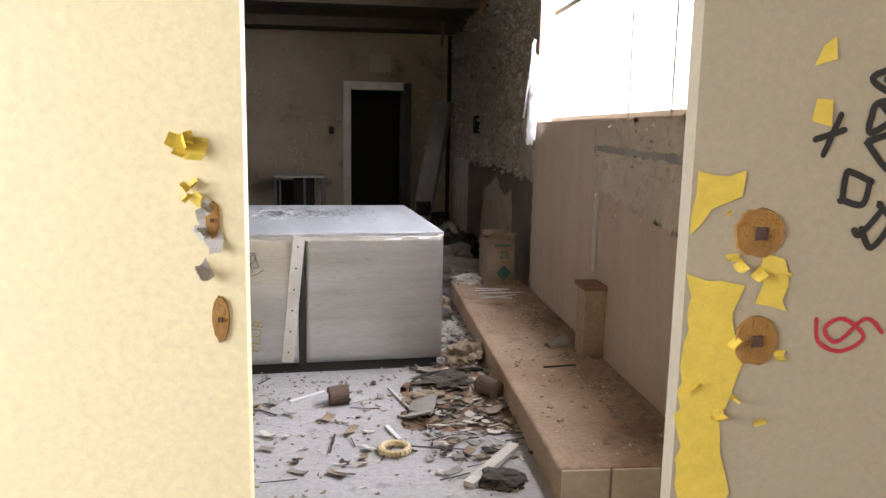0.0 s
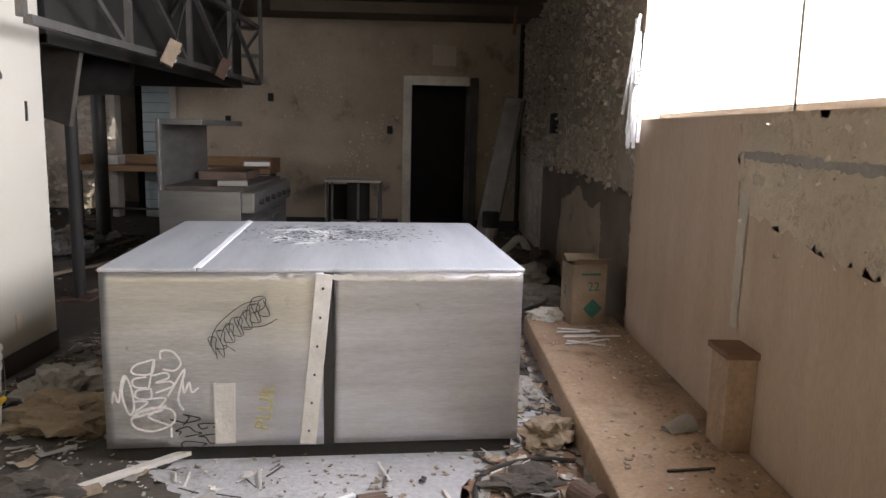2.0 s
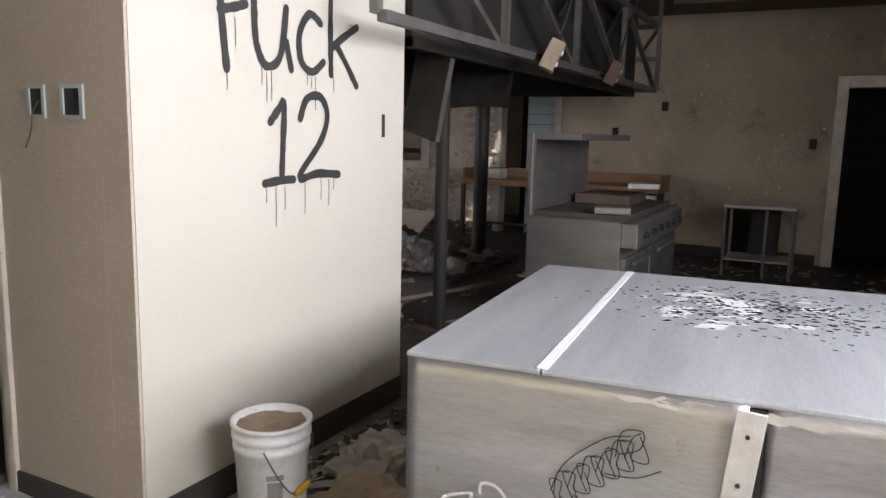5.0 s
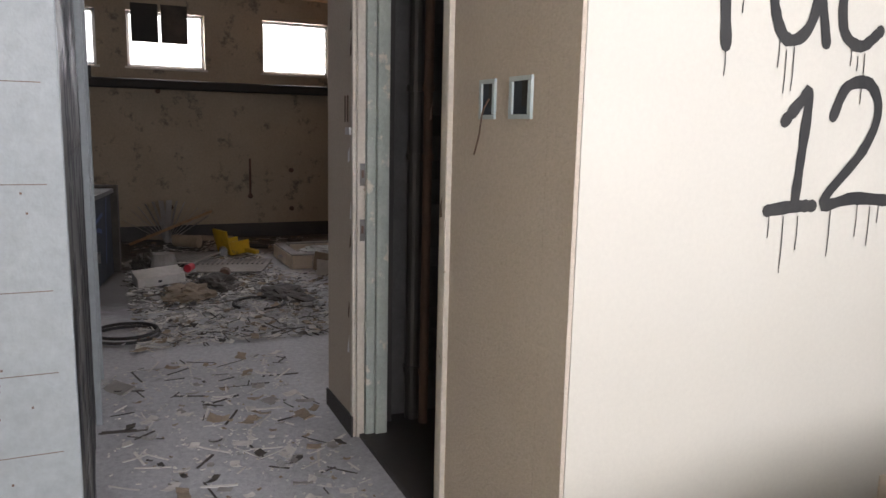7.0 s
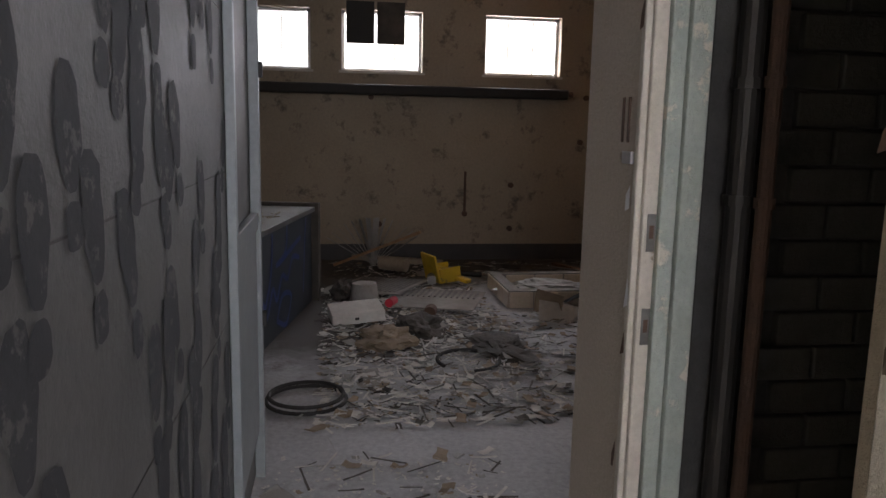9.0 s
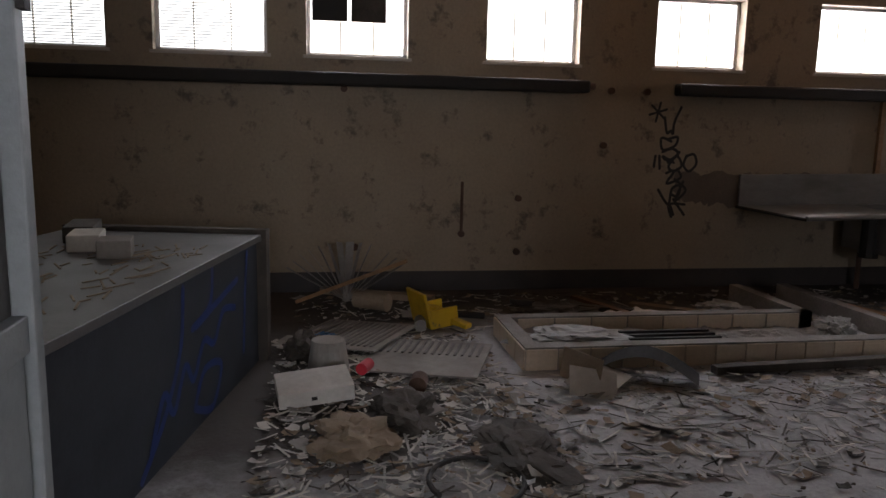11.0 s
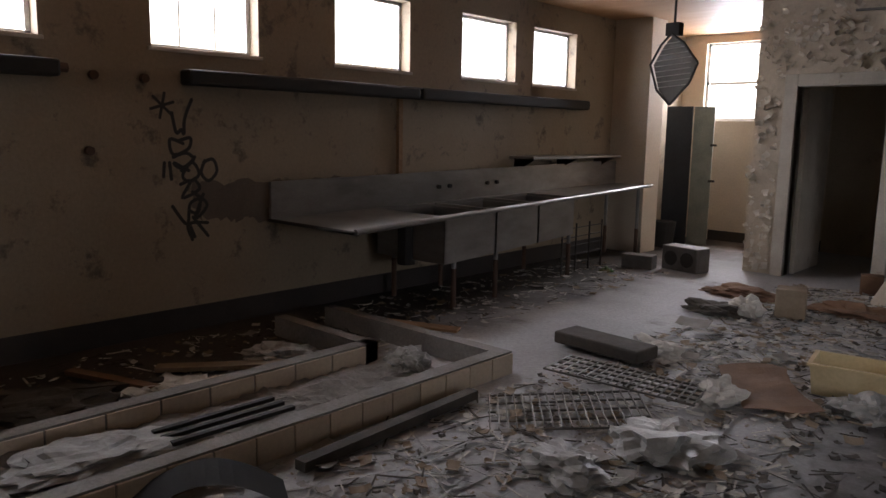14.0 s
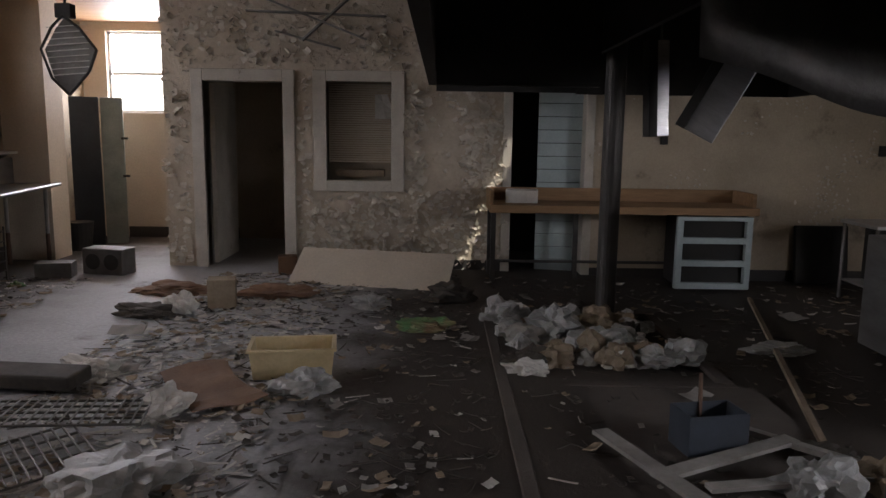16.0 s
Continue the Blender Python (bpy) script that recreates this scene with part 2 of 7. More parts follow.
structure("ground", bm, GROUND, "bare ground outside the building", "ground")

CEIL = 3.12
WIN = [(2.32, 3.25), (3.58, 4.46), (5.16, 6.03), (6.77, 7.65), (8.42, 9.32), (10.07, 10.97), (11.3, 12.18)]
WIN = [(1.05, 1.95)] + WIN
structure("wall_east", wall_mesh("x", 1.5, 1.72, 6.37, 13.2, -0.1, 3.3), PEELING, "peeling beige plaster wall with a dark dado")
structure("wall_east_window", wall_mesh("x", 1.47, 1.72, 1.2, 6.37, -0.1, 3.3, [(1.9, 6.3, 1.6, 3.0)]), CEMENT, "bare stained cement wall under a broken window")
structure("wall_north", wall_mesh("y", 12.85, 13.05, -3.86, 1.5, -0.1, 3.3, [(-0.22, 0.62, -0.05, 2.18)]), PLASTER, "stained beige plaster wall with flaking paint")
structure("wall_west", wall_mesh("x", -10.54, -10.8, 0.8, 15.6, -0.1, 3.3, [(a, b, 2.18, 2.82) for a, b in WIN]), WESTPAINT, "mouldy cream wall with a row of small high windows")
structure("wall_end", wall_mesh("y", 15.15, 15.35, -10.54, -8.4, -0.1, 3.3, [(-10.2, -9.3, 1.85, 2.98)]), CREAM, "cream painted end wall with a bright window")
structure("wall_partition", wall_mesh("y", 12.85, 13.0, -8.58, -4.72, -0.1, 3.3, [(-8.13, -7.25, 0.0, 2.17), (-6.77, -6.05, 1.09, 2.18)]), PARTPAINT, "heavily peeling painted partition wall")
structure("wall_partition_return", wall_mesh("x", -8.58, -8.43, 13.0, 15.15, -0.1, 3.3), CREAM, "cream side wall of the office")
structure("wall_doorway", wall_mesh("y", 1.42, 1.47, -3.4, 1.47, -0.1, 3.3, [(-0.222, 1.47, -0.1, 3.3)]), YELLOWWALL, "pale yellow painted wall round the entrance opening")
structure("wall_doorway_right", wall_mesh("y", 1.42, 1.47, 0.65, 1.9, -0.1, 3.3), SHADECREAM, "cream painted wall with torn yellow paint")
structure("wall_lintel", wall_mesh("y", 1.42, 1.47, -0.222, 0.65, 2.6, 3.3), YELLOWWALL, "pale yellow wall above the entrance opening")
structure("wall_graffiti", wall_mesh("x", -2.40, -2.54, 4.345, 6.15, -0.1, 3.3), WHITEWALL, "white painted wall with black spray graffiti")
structure("wall_beige", wall_mesh("y", 4.33, 4.47, -3.15, -2.54, -0.1, 3.3), BEIGE, "beige stippled plaster wall beside the closet")
# closet back wall is black to stand in for the shade inside
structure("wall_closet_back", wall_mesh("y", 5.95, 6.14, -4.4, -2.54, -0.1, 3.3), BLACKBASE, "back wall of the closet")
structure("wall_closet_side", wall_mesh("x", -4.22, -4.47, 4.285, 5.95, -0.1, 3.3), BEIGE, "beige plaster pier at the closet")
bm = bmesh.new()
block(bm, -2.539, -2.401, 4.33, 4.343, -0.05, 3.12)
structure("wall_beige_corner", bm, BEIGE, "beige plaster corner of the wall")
# added black lining that keeps the closet interior dark
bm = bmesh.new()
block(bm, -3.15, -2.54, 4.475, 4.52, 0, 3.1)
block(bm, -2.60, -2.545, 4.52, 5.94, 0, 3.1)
structure("closet_shade_lining", bm, BLACKBASE, "black lining added to darken the closet")
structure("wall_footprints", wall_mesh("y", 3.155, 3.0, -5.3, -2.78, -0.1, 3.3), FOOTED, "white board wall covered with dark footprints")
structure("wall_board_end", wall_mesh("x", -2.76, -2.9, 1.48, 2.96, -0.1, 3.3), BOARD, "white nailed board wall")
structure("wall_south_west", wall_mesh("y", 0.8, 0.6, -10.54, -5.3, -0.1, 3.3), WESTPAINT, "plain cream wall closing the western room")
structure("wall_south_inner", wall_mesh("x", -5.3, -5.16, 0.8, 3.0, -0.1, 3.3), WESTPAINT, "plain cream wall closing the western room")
structure("wall_rear_west", wall_mesh("x", -3.4, -3.55, -3, 1.42, -0.1, 3.3, [(-1.8, 1.0, 0.7, 2.8)]), CREAMWALL, "plain wall of the entrance room")
structure("wall_rear_east", wall_mesh("x", 1.9, 2.05, -3, 1.42, -0.1, 3.3), CREAMWALL, "plain wall of the entrance room")
structure("wall_rear", wall_mesh("y", -2.4, -2.5, -3.4, 1.9, -0.1, 3.3), CREAMWALL, "plain wall of the entrance room")
structure("wall_office_back", wall_mesh("y", 15.15, 15.35, -8.4, 1.9, -0.1, 3.3), PLASTER, "dark wall behind the office")
# added slanted slit in the ceiling that shapes the sun streak on the partition
sun_slit = [(-4.98 + 0.033 * k, -4.88 + 0.033 * k, 11.64 + 0.043 * k, 11.725 + 0.043 * k) for k in range(13)]
bm = wall_mesh("z", CEIL, CEIL + 0.03, -5.2, 1.9, -3, 15.4, sun_slit)
structure("ceiling", bm, CEILMAT, "sooty brown ceiling", "ceiling")
bm = bmesh.new()
block(bm, -10.9, -5.2, 0.5, 15.4, CEIL - 0.02, CEIL + 0.15)
structure("ceiling_west", bm, WOODCEIL, "orange wooden ceiling of the western room", "ceiling")
# raised step along the east wall
bm = bmesh.new()
block(bm, 0.8, 1.47, 2.8, 6.7, -0.05, 0.15, bevel=0.012)
structure("platform", bm, PLATMAT, "low dusty cement platform along the wall", "platform")

# pier at the end of the western room
bm = bmesh.new()
block(bm, -10.54, -10.02, 13.1, 13.5, -0.05, 3.1)
structure("wall_pier", bm, CREAM, "cream painted pier beyond the sinks")
# bright overcast glare outside the windows
GLARE = bpy.data.materials.new("daylight_glare")
GLARE.use_nodes = True
p = GLARE.node_tree.nodes["Principled BSDF"]
p.inputs["Emission Color"].default_value, p.inputs["Emission Strength"].default_value = (0.97, 0.985, 1, 1), 2.2
for where in ((2.6, 2.62, 0, 20, 0.8, 3.6), (-11.62, -11.6, -1, 14, 1.6, 3.6), (-10.9, -8.5, 15.98, 16, 1.2, 3.6)):
    bm = bmesh.new()
    block(bm, *where)
    ob = tagged(part("backdrop", bm, GLARE), "plain white daylight outside the windows", "backdrop", "", "structure")
# cove base along the walls
for i, (where, tone) in enumerate((((1.462, 1.47, 1.5, 2.8, 0, 0.14), 0), ((-10.54, -10.525, 0.8, 13.1, 0.05, 0.27), 0), ((-3.86, -0.4, 12.835, 12.85, 0, 0.13), 0),
                                   ((0.75, 1.5, 12.835, 12.85, 0, 0.13), 0), ((-2.4, -2.385, 4.33, 6.15, 0, 0.13), 0), ((-3.15, -2.4, 4.315, 4.33, 0, 0.11), 0),
                                   ((-5.9, -4.72, 12.835, 12.85, 0.05, 0.2), 0), ((-7.1, -5.9, 12.835, 12.85, 0.05, 0.2), 0), ((-8.4, -9.99, 15.135, 15.15, 0.05, 0.24), 0),
                                   ((-4.475, -4.04, 4.262, 4.272, 0.03, 0.16), 0))):
    bm = bmesh.new()
    x0, x1 = sorted(where[:2])
    block(bm, x0, x1, *where[2:], bevel=0.003)
    structure("baseboard", bm, BLACKBASE, "black rubber cove base along the wall", "baseboard")

# ---- more materials ----
BLACKPAINT = surface("black_spray_paint", (0.02, 0.02, 0.02), (0.035, 0.033, 0.03), 8, 60, 0.6, 0.05)
WHITEPAINT = surface("white_marker", (0.88, 0.82, 0.80), (0.75, 0.75, 0.73), 8, 60, 0.5, 0.05)
GOLDPAINT = surface("dull_yellow_marker", (0.45, 0.37, 0.12), (0.38, 0.32, 0.12), 8, 60, 0.5, 0.05)
BLUEPAINT = surface("dark_blue_spray_paint", (0.006, 0.03, 0.16), (0.008, 0.025, 0.12), 8, 60, 0.5, 0.05)
REDPAINT = surface("red_marker", (0.55, 0.03, 0.05), (0.45, 0.03, 0.05), 8, 60, 0.5, 0.05)
YELLOW = surface("yellow_plastic", (0.62, 0.40, 0.02), (0.45, 0.28, 0.02), 5, 40, 0.45, 0.15, spots=(0.2, 0.15, 0.05), spot_scale=9, spot_from=0.62)
TORN = surface("bright_yellow_underpaint", (0.80, 0.62, 0.10), (0.74, 0.55, 0.09), 4, 40, 0.5, 0.1)
GLUE = surface("brown_glue_disc", (0.42, 0.22, 0.05), (0.30, 0.15, 0.04), 14, 70, 0.6, 0.5)
CARD = surface("stained_cardboard", (0.33, 0.26, 0.185), (0.21, 0.16, 0.11), 5, 50, 0.85, 0.3)
PAPER = surface("dirty_paper", (0.66, 0.63, 0.58), (0.46, 0.43, 0.38), 3, 30, 0.8, 0.2)
GREYPAPER = surface("grey_debris", (0.36, 0.34, 0.31), (0.20, 0.18, 0.16), 3, 30, 0.85, 0.2)
DARKJUNK = surface("dark_debris", (0.09, 0.075, 0.06), (0.04, 0.035, 0.03), 4, 40, 0.8, 0.4)
FILM = surface("dirty_plastic_film", (0.42, 0.415, 0.40), (0.24, 0.23, 0.21), 6, 40, 0.35, 0.3)
TUB = surface("yellowed_plastic", (0.66, 0.55, 0.34), (0.52, 0.40, 0.22), 4, 40, 0.35, 0.1)
GREYBLUE = surface("grey_blue_laminate", (0.036, 0.042, 0.052), (0.027, 0.032, 0.039), 3, 40, 0.65, 0.1, spec=0.25)
SIDING = surface("pale_blue_siding", (0.46, 0.52, 0.52), (0.36, 0.42, 0.42), 3, 40, 0.6, 0.2)
LOCKER = surface("worn_green_grey_door", (0.25, 0.28, 0.26), (0.17, 0.20, 0.19), 4, 40, 0.6, 0.3)
GREENWOOD = surface("flaking_pale_green_jamb", (0.44, 0.47, 0.42), (0.34, 0.37, 0.32), 5, 50, 0.7, 0.5, spots=(0.60, 0.56, 0.46), spot_scale=8, spot_from=0.58)
# brick colour is lowered for the shade in the closet
BRICKMAT = surface("painted_brick_in_shade", (0.10, 0.097, 0.09), (0.065, 0.062, 0.058), 5, 50, 0.85, 0.4, vary=0.2)
FLAKE = surface("curled_paint_flake", (0.72, 0.66, 0.56), (0.56, 0.49, 0.40), 6, 40, 0.55, 0.2)
SCUFF = surface("dark_footprint_smudge", (0.03, 0.03, 0.034), (0.05, 0.05, 0.053), 9, 60, 0.8, 0.1, spots=(0.095, 0.092, 0.088), spot_scale=22, spot_from=0.56)
EASTFLAKE = surface("dull_paint_flake", (0.62, 0.55, 0.45), (0.46, 0.40, 0.32), 6, 40, 0.7, 0.2)
# brushed steel with the bluish reflection of the window put into its colour
TOPSTEEL = surface("sky_tinted_stainless", (0.62, 0.64, 0.68), (0.44, 0.455, 0.49), 1.4, 60, 0.4, 0.02, metal=0.45, mottle=0.14, stretch=(3, 0.35, 1))
BLOT = surface("bleached_metal", (0.84, 0.86, 0.88), (0.68, 0.70, 0.72), 12, 80, 0.5, 0.1)
DADO = surface("dark_brown_dado", (0.19, 0.15, 0.115), (0.13, 0.105, 0.085), 2, 50, 0.85, 0.3)
# white laminate with the shade of its corner put into the colour
WORKTOP = surface("dusty_white_laminate_in_shade", (0.12, 0.12, 0.12), (0.085, 0.083, 0.08), 2, 50, 0.4, 0.1)
SINKSTEEL = surface("dull_stainless", (0.35, 0.34, 0.33), (0.22, 0.21, 0.20), 2, 50, 0.38, 0.03, metal=0.75, stretch=(0.6, 1, 3))
DOORSTEEL = surface("lit_metal_door_frame", (0.66, 0.62, 0.56), (0.46, 0.42, 0.37), 3, 50, 0.5, 0.15, metal=0.5)
DIRTSLAB = surface("grimy_slab", (0.115, 0.095, 0.08), (0.07, 0.058, 0.05), 1.6, 40, 0.85, 0.3)
SLATE = surface("slate_blue_paint", (0.045, 0.054, 0.07), (0.035, 0.041, 0.05), 4, 50, 0.5, 0.1)
GREENRAG = surface("green_scrap", (0.10, 0.30, 0.12), (0.25, 0.12, 0.08), 5, 50, 0.7, 0.2)
BLUERAG = surface("blue_scrap", (0.06, 0.16, 0.32), (0.05, 0.12, 0.24), 5, 50, 0.6, 0.2)
CURBTOP = surface("grey_mortar", (0.30, 0.285, 0.265), (0.20, 0.185, 0.17), 4, 50, 0.85, 0.4, mottle=0.25)
GRIDDLE = surface("brown_burnt_steel", (0.15, 0.10, 0.07), (0.08, 0.055, 0.045), 5, 50, 0.7, 0.3)
OILSTAIN = surface("rust_stain", (0.23, 0.13, 0.075), (0.15, 0.09, 0.06), 4, 50, 0.8, 0.3)


# ---- helpers for things ----
def smooth_line(points, n=6):
    ps = [Vector(p) for p in points]
    if len(ps) < 3:
        return ps
    out = []
    for i in range(len(ps) - 1):
        a, b, c, d = ps[max(0, i - 1)], ps[i], ps[i + 1], ps[min(len(ps) - 1, i + 2)]
        for k in range(n):
            t = k / n
            out.append(0.5 * (2 * b + (c - a) * t + (2 * a - 5 * b + 4 * c - d) * t * t + (3 * b - a - 3 * c + d) * t ** 3))
    return out + [ps[-1]]


def stroke(bm, m, points, width, wobble=0.0):
    """A painted line on the plane of m: x to the right and y up in it."""
    line = smooth_line([(*p, 0) for p in points])
    rows = []
    for i, p in enumerate(line):
        d = (line[min(i + 1, len(line) - 1)] - line[max(i - 1, 0)])
        nrm = Vector((-d.y, d.x, 0)).normalized() * width / 2 * (1 + wobble * (random.random() - 0.5))
        lift = Vector((0, 0, random.random() * 0.0008))
        rows.append([bm.verts.new(m @ (p + nrm + lift)), bm.verts.new(m @ (p - nrm + lift))])
    for a, b in zip(rows, rows[1:]):
        bm.faces.new([a[0], a[1], b[1], b[0]])
    for end in (line[0], line[-1]):
        c = [bm.verts.new(m @ (end + Vector((math.cos(k * math.pi / 4), math.sin(k * math.pi / 4), 0)) * width / 2 + Vector((0, 0, 0.0004)))) for k in range(8)]
        bm.faces.new(c)


def scribble(m, size_x, size_y, loops, width, seed):
    """An unreadable looping tag."""
    rnd = random.Random(seed)
    bm = bmesh.new()
    for k in range(loops):
        cx, cy = rnd.uniform(0.15, 0.85) * size_x, (k + 0.5) / loops * size_y
        pts = []
        a0 = rnd.uniform(0, 6)
        for j in range(7):
            a = a0 + j * rnd.uniform(0.8, 1.3)
            pts.append((cx + math.cos(a) * size_x * rnd.uniform(0.15, 0.42), cy + math.sin(a) * size_y / loops * rnd.uniform(0.3, 0.9)))
        stroke(bm, m, pts, width)
    return bm


def wall_plane(x, y, z, rz):
    """x along the wall, y up; rz 0 faces -y, 90 faces +x."""
    return pose(x, y, z, 90, 0, rz)


def crumple(name, where, size, material, label, category, seed, detail=3, rz=0.0):
    rnd = random.Random(seed)
    bm = bmesh.new()
    bmesh.ops.create_icosphere(bm, subdivisions=detail, radius=1)
    off = Vector((rnd.uniform(0, 50), rnd.uniform(0, 50), seed))
    for v in bm.verts:
        f = 1 + 0.55 * noise.noise(v.co * 1.6 + off) + 0.3 * noise.noise(v.co * 3.5 + off) + 0.12 * noise.noise(v.co * 8.0 + off)
        v.co *= f
        v.co.z = max(v.co.z, -0.35)
        v.co = Vector((v.co.x * size[0], v.co.y * size[1], (v.co.z + 0.35) * size[2] / 1.35))
    ob = part(name, bm, material)
    ob.matrix_world = pose(*where, 0, 0, rz)
    return tagged(ob, label, category)


def simple(name, bm, material, m, label, category, group="", smooth=False):
    ob = part(name, bm, material, None, "", smooth)
    ob.matrix_world = m
    return tagged(ob, label, category, group)


def litter(name, material, areas, sizes, label, seed, curl=0.3, height=0.0, long=1.0):
    """Loose scraps lying on the floor: areas are (x0, x1, y0, y1, count)."""
    rnd = random.Random(seed)
    verts, faces = [], []
    for x0, x1, y0, y1, n in areas:
        for _ in range(n):
            x, y = rnd.uniform(x0, x1), rnd.uniform(y0, y1)
            if noise.noise((x * 1.3, y * 1.3, seed)) < rnd.uniform(-0.7, 0.15):
                continue
            a, w = rnd.uniform(0, 6.3), rnd.uniform(*sizes)
            l = w * rnd.uniform(1.0, 2.0) * long
            z = (0.15 if (0.82 < x < 1.45 and 2.85 < y < 6.65) else floor_z(x)) + 0.004 + rnd.random() * height
            ca, sa = math.cos(a), math.sin(a)
            tilt = rnd.uniform(-1, 1) * 0.25
            base = len(verts)
            for layer in (0, -0.003):
                for i in range(4):
                    u = (i / 3 - 0.5) * l
                    lift = curl * w * ((2 * i / 3 - 1) ** 2) * rnd.uniform(0.2, 1.0)
                    for side in (-0.5, 0.5):
                        v = side * w * rnd.uniform(0.55, 1.1)
                        verts.append((x + u * ca - v * sa, y + u * sa + v * ca, z + lift + abs(tilt) * w * (side + 0.5) + layer))
            for i in range(3):
                t = base + 2 * i
                faces.append((t, t + 1, t + 3, t + 2))
                faces.append((t + 8, t + 10, t + 11, t + 9))
            for i in range(3):
                t = base + 2 * i
                faces.append((t, t + 2, t + 10, t + 8))
                faces.append((t + 1, t + 9, t + 11, t + 3))
            faces.append((base, base + 8, base + 9, base + 1))
            faces.append((base + 6, base + 7, base + 15, base + 14))
    me = bpy.data.meshes.new(name)
    me.from_pydata(verts, [], faces)
    me.materials.append(material)
    return tagged(new(name, me), label, "debris", "", "stuff")


def flakes(name, m, width, height, n, size, seed, keep, label, material=None):
    """Curled flakes of paint that hang off a wall; keep(u, v) says how likely one is at a place."""
    rnd = random.Random(seed)
    verts, faces = [], []
    for _ in range(n):
        u, v = rnd.uniform(0, width), rnd.uniform(0, height)
        if rnd.random() > keep(u, v):
            continue
        s, a = rnd.uniform(*size), rnd.uniform(-0.9, 0.9) + math.pi * rnd.choice((0, 0, 0, 1, 0.5))
        ca, sa = math.cos(a), math.sin(a)
        bend = rnd.uniform(0.3, 1.3)
        base = len(verts)
        for i in range(4):
            t = i / 3
            ang = bend * 2.2 * t
            d, out = s * (math.sin(ang) / max(bend * 2.2, 0.1)), s * (1 - math.cos(ang)) / max(bend * 2.2, 0.1)
            for side in (-1, 1):
                w = side * s * 0.5 * (1 - 0.35 * t) * rnd.uniform(0.6, 1.1)
                px, py = w * ca - d * sa, w * sa + d * ca
                p = m @ Vector((u + px, v - py, out + 0.003))
                verts.append(tuple(p))
        for i in range(3):
            t = base + 2 * i
            faces.append((t, t + 1, t + 3, t + 2))
    me = bpy.data.meshes.new(name)
    me.from_pydata(verts, [], faces)
    me.materials.append(material or FLAKE)
    return tagged(new(name, me), label, "paint flakes", "", "stuff")


def patch(name, m, outline, material, label, wobble=0.03, seed=1, category="stain", kind="structure", lift=0.003):
    """A flat patch on a wall or floor, with a ragged outline."""
    rnd = random.Random(seed)
    bm = bmesh.new()
    pts = []
    ring = list(outline)
    for (a, b), (c, d) in zip(ring, ring[1:] + ring[:1]):
        n = max(1, int(math.hypot(c - a, d - b) / 0.03))
        for k in range(n):
            t = k / n
            pts.append((a + (c - a) * t + rnd.uniform(-wobble, wobble), b + (d - b) * t + rnd.uniform(-wobble, wobble)))
    f = bm.faces.new([bm.verts.new((x, y, lift)) for x, y in pts])
    bmesh.ops.triangulate(bm, faces=[f])
    bm.transform(m)
    return tagged(part(name, bm, material), label, category, "", kind)


# ---- entrance wall: torn paint and glue discs ----
front = wall_plane(0, 1.42, 0, 0)
for k, (outline, rag) in enumerate((([(0.655, 0.2), (0.74, 0.2), (0.77, 0.78), (0.74, 0.9), (0.78, 1.04), (0.75, 1.12), (0.77, 1.19), (0.70, 1.22), (0.655, 1.22)], 0.012),
                                    ([(0.655, 1.31), (0.70, 1.36), (0.75, 1.38), (0.76, 1.44), (0.70, 1.42), (0.655, 1.43)], 0.007),
                                    ([(0.80, 1.16), (0.87, 1.14), (0.86, 1.26), (0.81, 1.27), (0.82, 1.2)], 0.008),
                                    ([(0.88, 1.64), (0.93, 1.66), (0.93, 1.70), (0.90, 1.68)], 0.005), ([(0.89, 1.54), (0.93, 1.53), (0.93, 1.58), (0.90, 1.58)], 0.005))):
    patch("torn_paint", front, outline, TORN, "bright yellow older paint under torn paint", rag, 3 + k, "paint")
for k, (u, v, ru, rv) in enumerate(((0.80, 1.31, 0.052, 0.05), (0.81, 1.085, 0.047, 0.052), (-0.27, 1.14, 0.016, 0.045), (-0.28, 1.33, 0.012, 0.035))):
    bm = bmesh.new()
    ring = [bm.verts.new((math.cos(a * math.pi / 12) * ru * random.uniform(0.9, 1.06), math.sin(a * math.pi / 12) * rv * random.uniform(0.9, 1.06), 0.006)) for a in range(24)]
    back = [bm.verts.new((v_.co.x * 1.04, v_.co.y * 1.04, 0)) for v_ in ring]
    bm.faces.new(ring)
    for a in range(24):
        bm.faces.new([ring[a], back[a], back[(a + 1) % 24], ring[(a + 1) % 24]])
    disc = simple("glue_disc", bm, GLUE, front @ Matrix.Translation((u, v, 0)), "brown dried glue disc on the painted wall", "glue disc", "glue discs")
    bm = bmesh.new()
    block(bm, -ru * 0.25, ru * 0.25, -ru * 0.25, ru * 0.25, 0.005, 0.012)
    part("anchor", bm, RUST, disc, "dark square anchor")
flakes("paint_curls", front @ Matrix.Translation((-0.335, 1.36, 0)), 0.035, 0.14, 9, (0.02, 0.05), 5, lambda u, v: 0.8, "torn yellow and white paint curls on the wall", TORN)
flakes("paint_curls", front @ Matrix.Translation((-0.32, 1.2, 0)), 0.05, 0.2, 12, (0.02, 0.05), 6, lambda u, v: 0.8, "torn white paint curls on the wall", PAPER)
flakes("paint_curls", front @ Matrix.Translation((0.68, 0.85, 0)), 0.2, 0.6, 16, (0.015, 0.05), 7, lambda u, v: 0.7, "torn yellow paint curls on the wall", TORN)
bm = scribble(front @ Matrix.Translation((0.97, 1.3, 0.002)), 0.14, 0.36, 5, 0.014, 12)
stroke(bm, front @ Matrix.Translation((0, 0, 0.002)), [(0.90, 1.50), (0.96, 1.52)], 0.013)
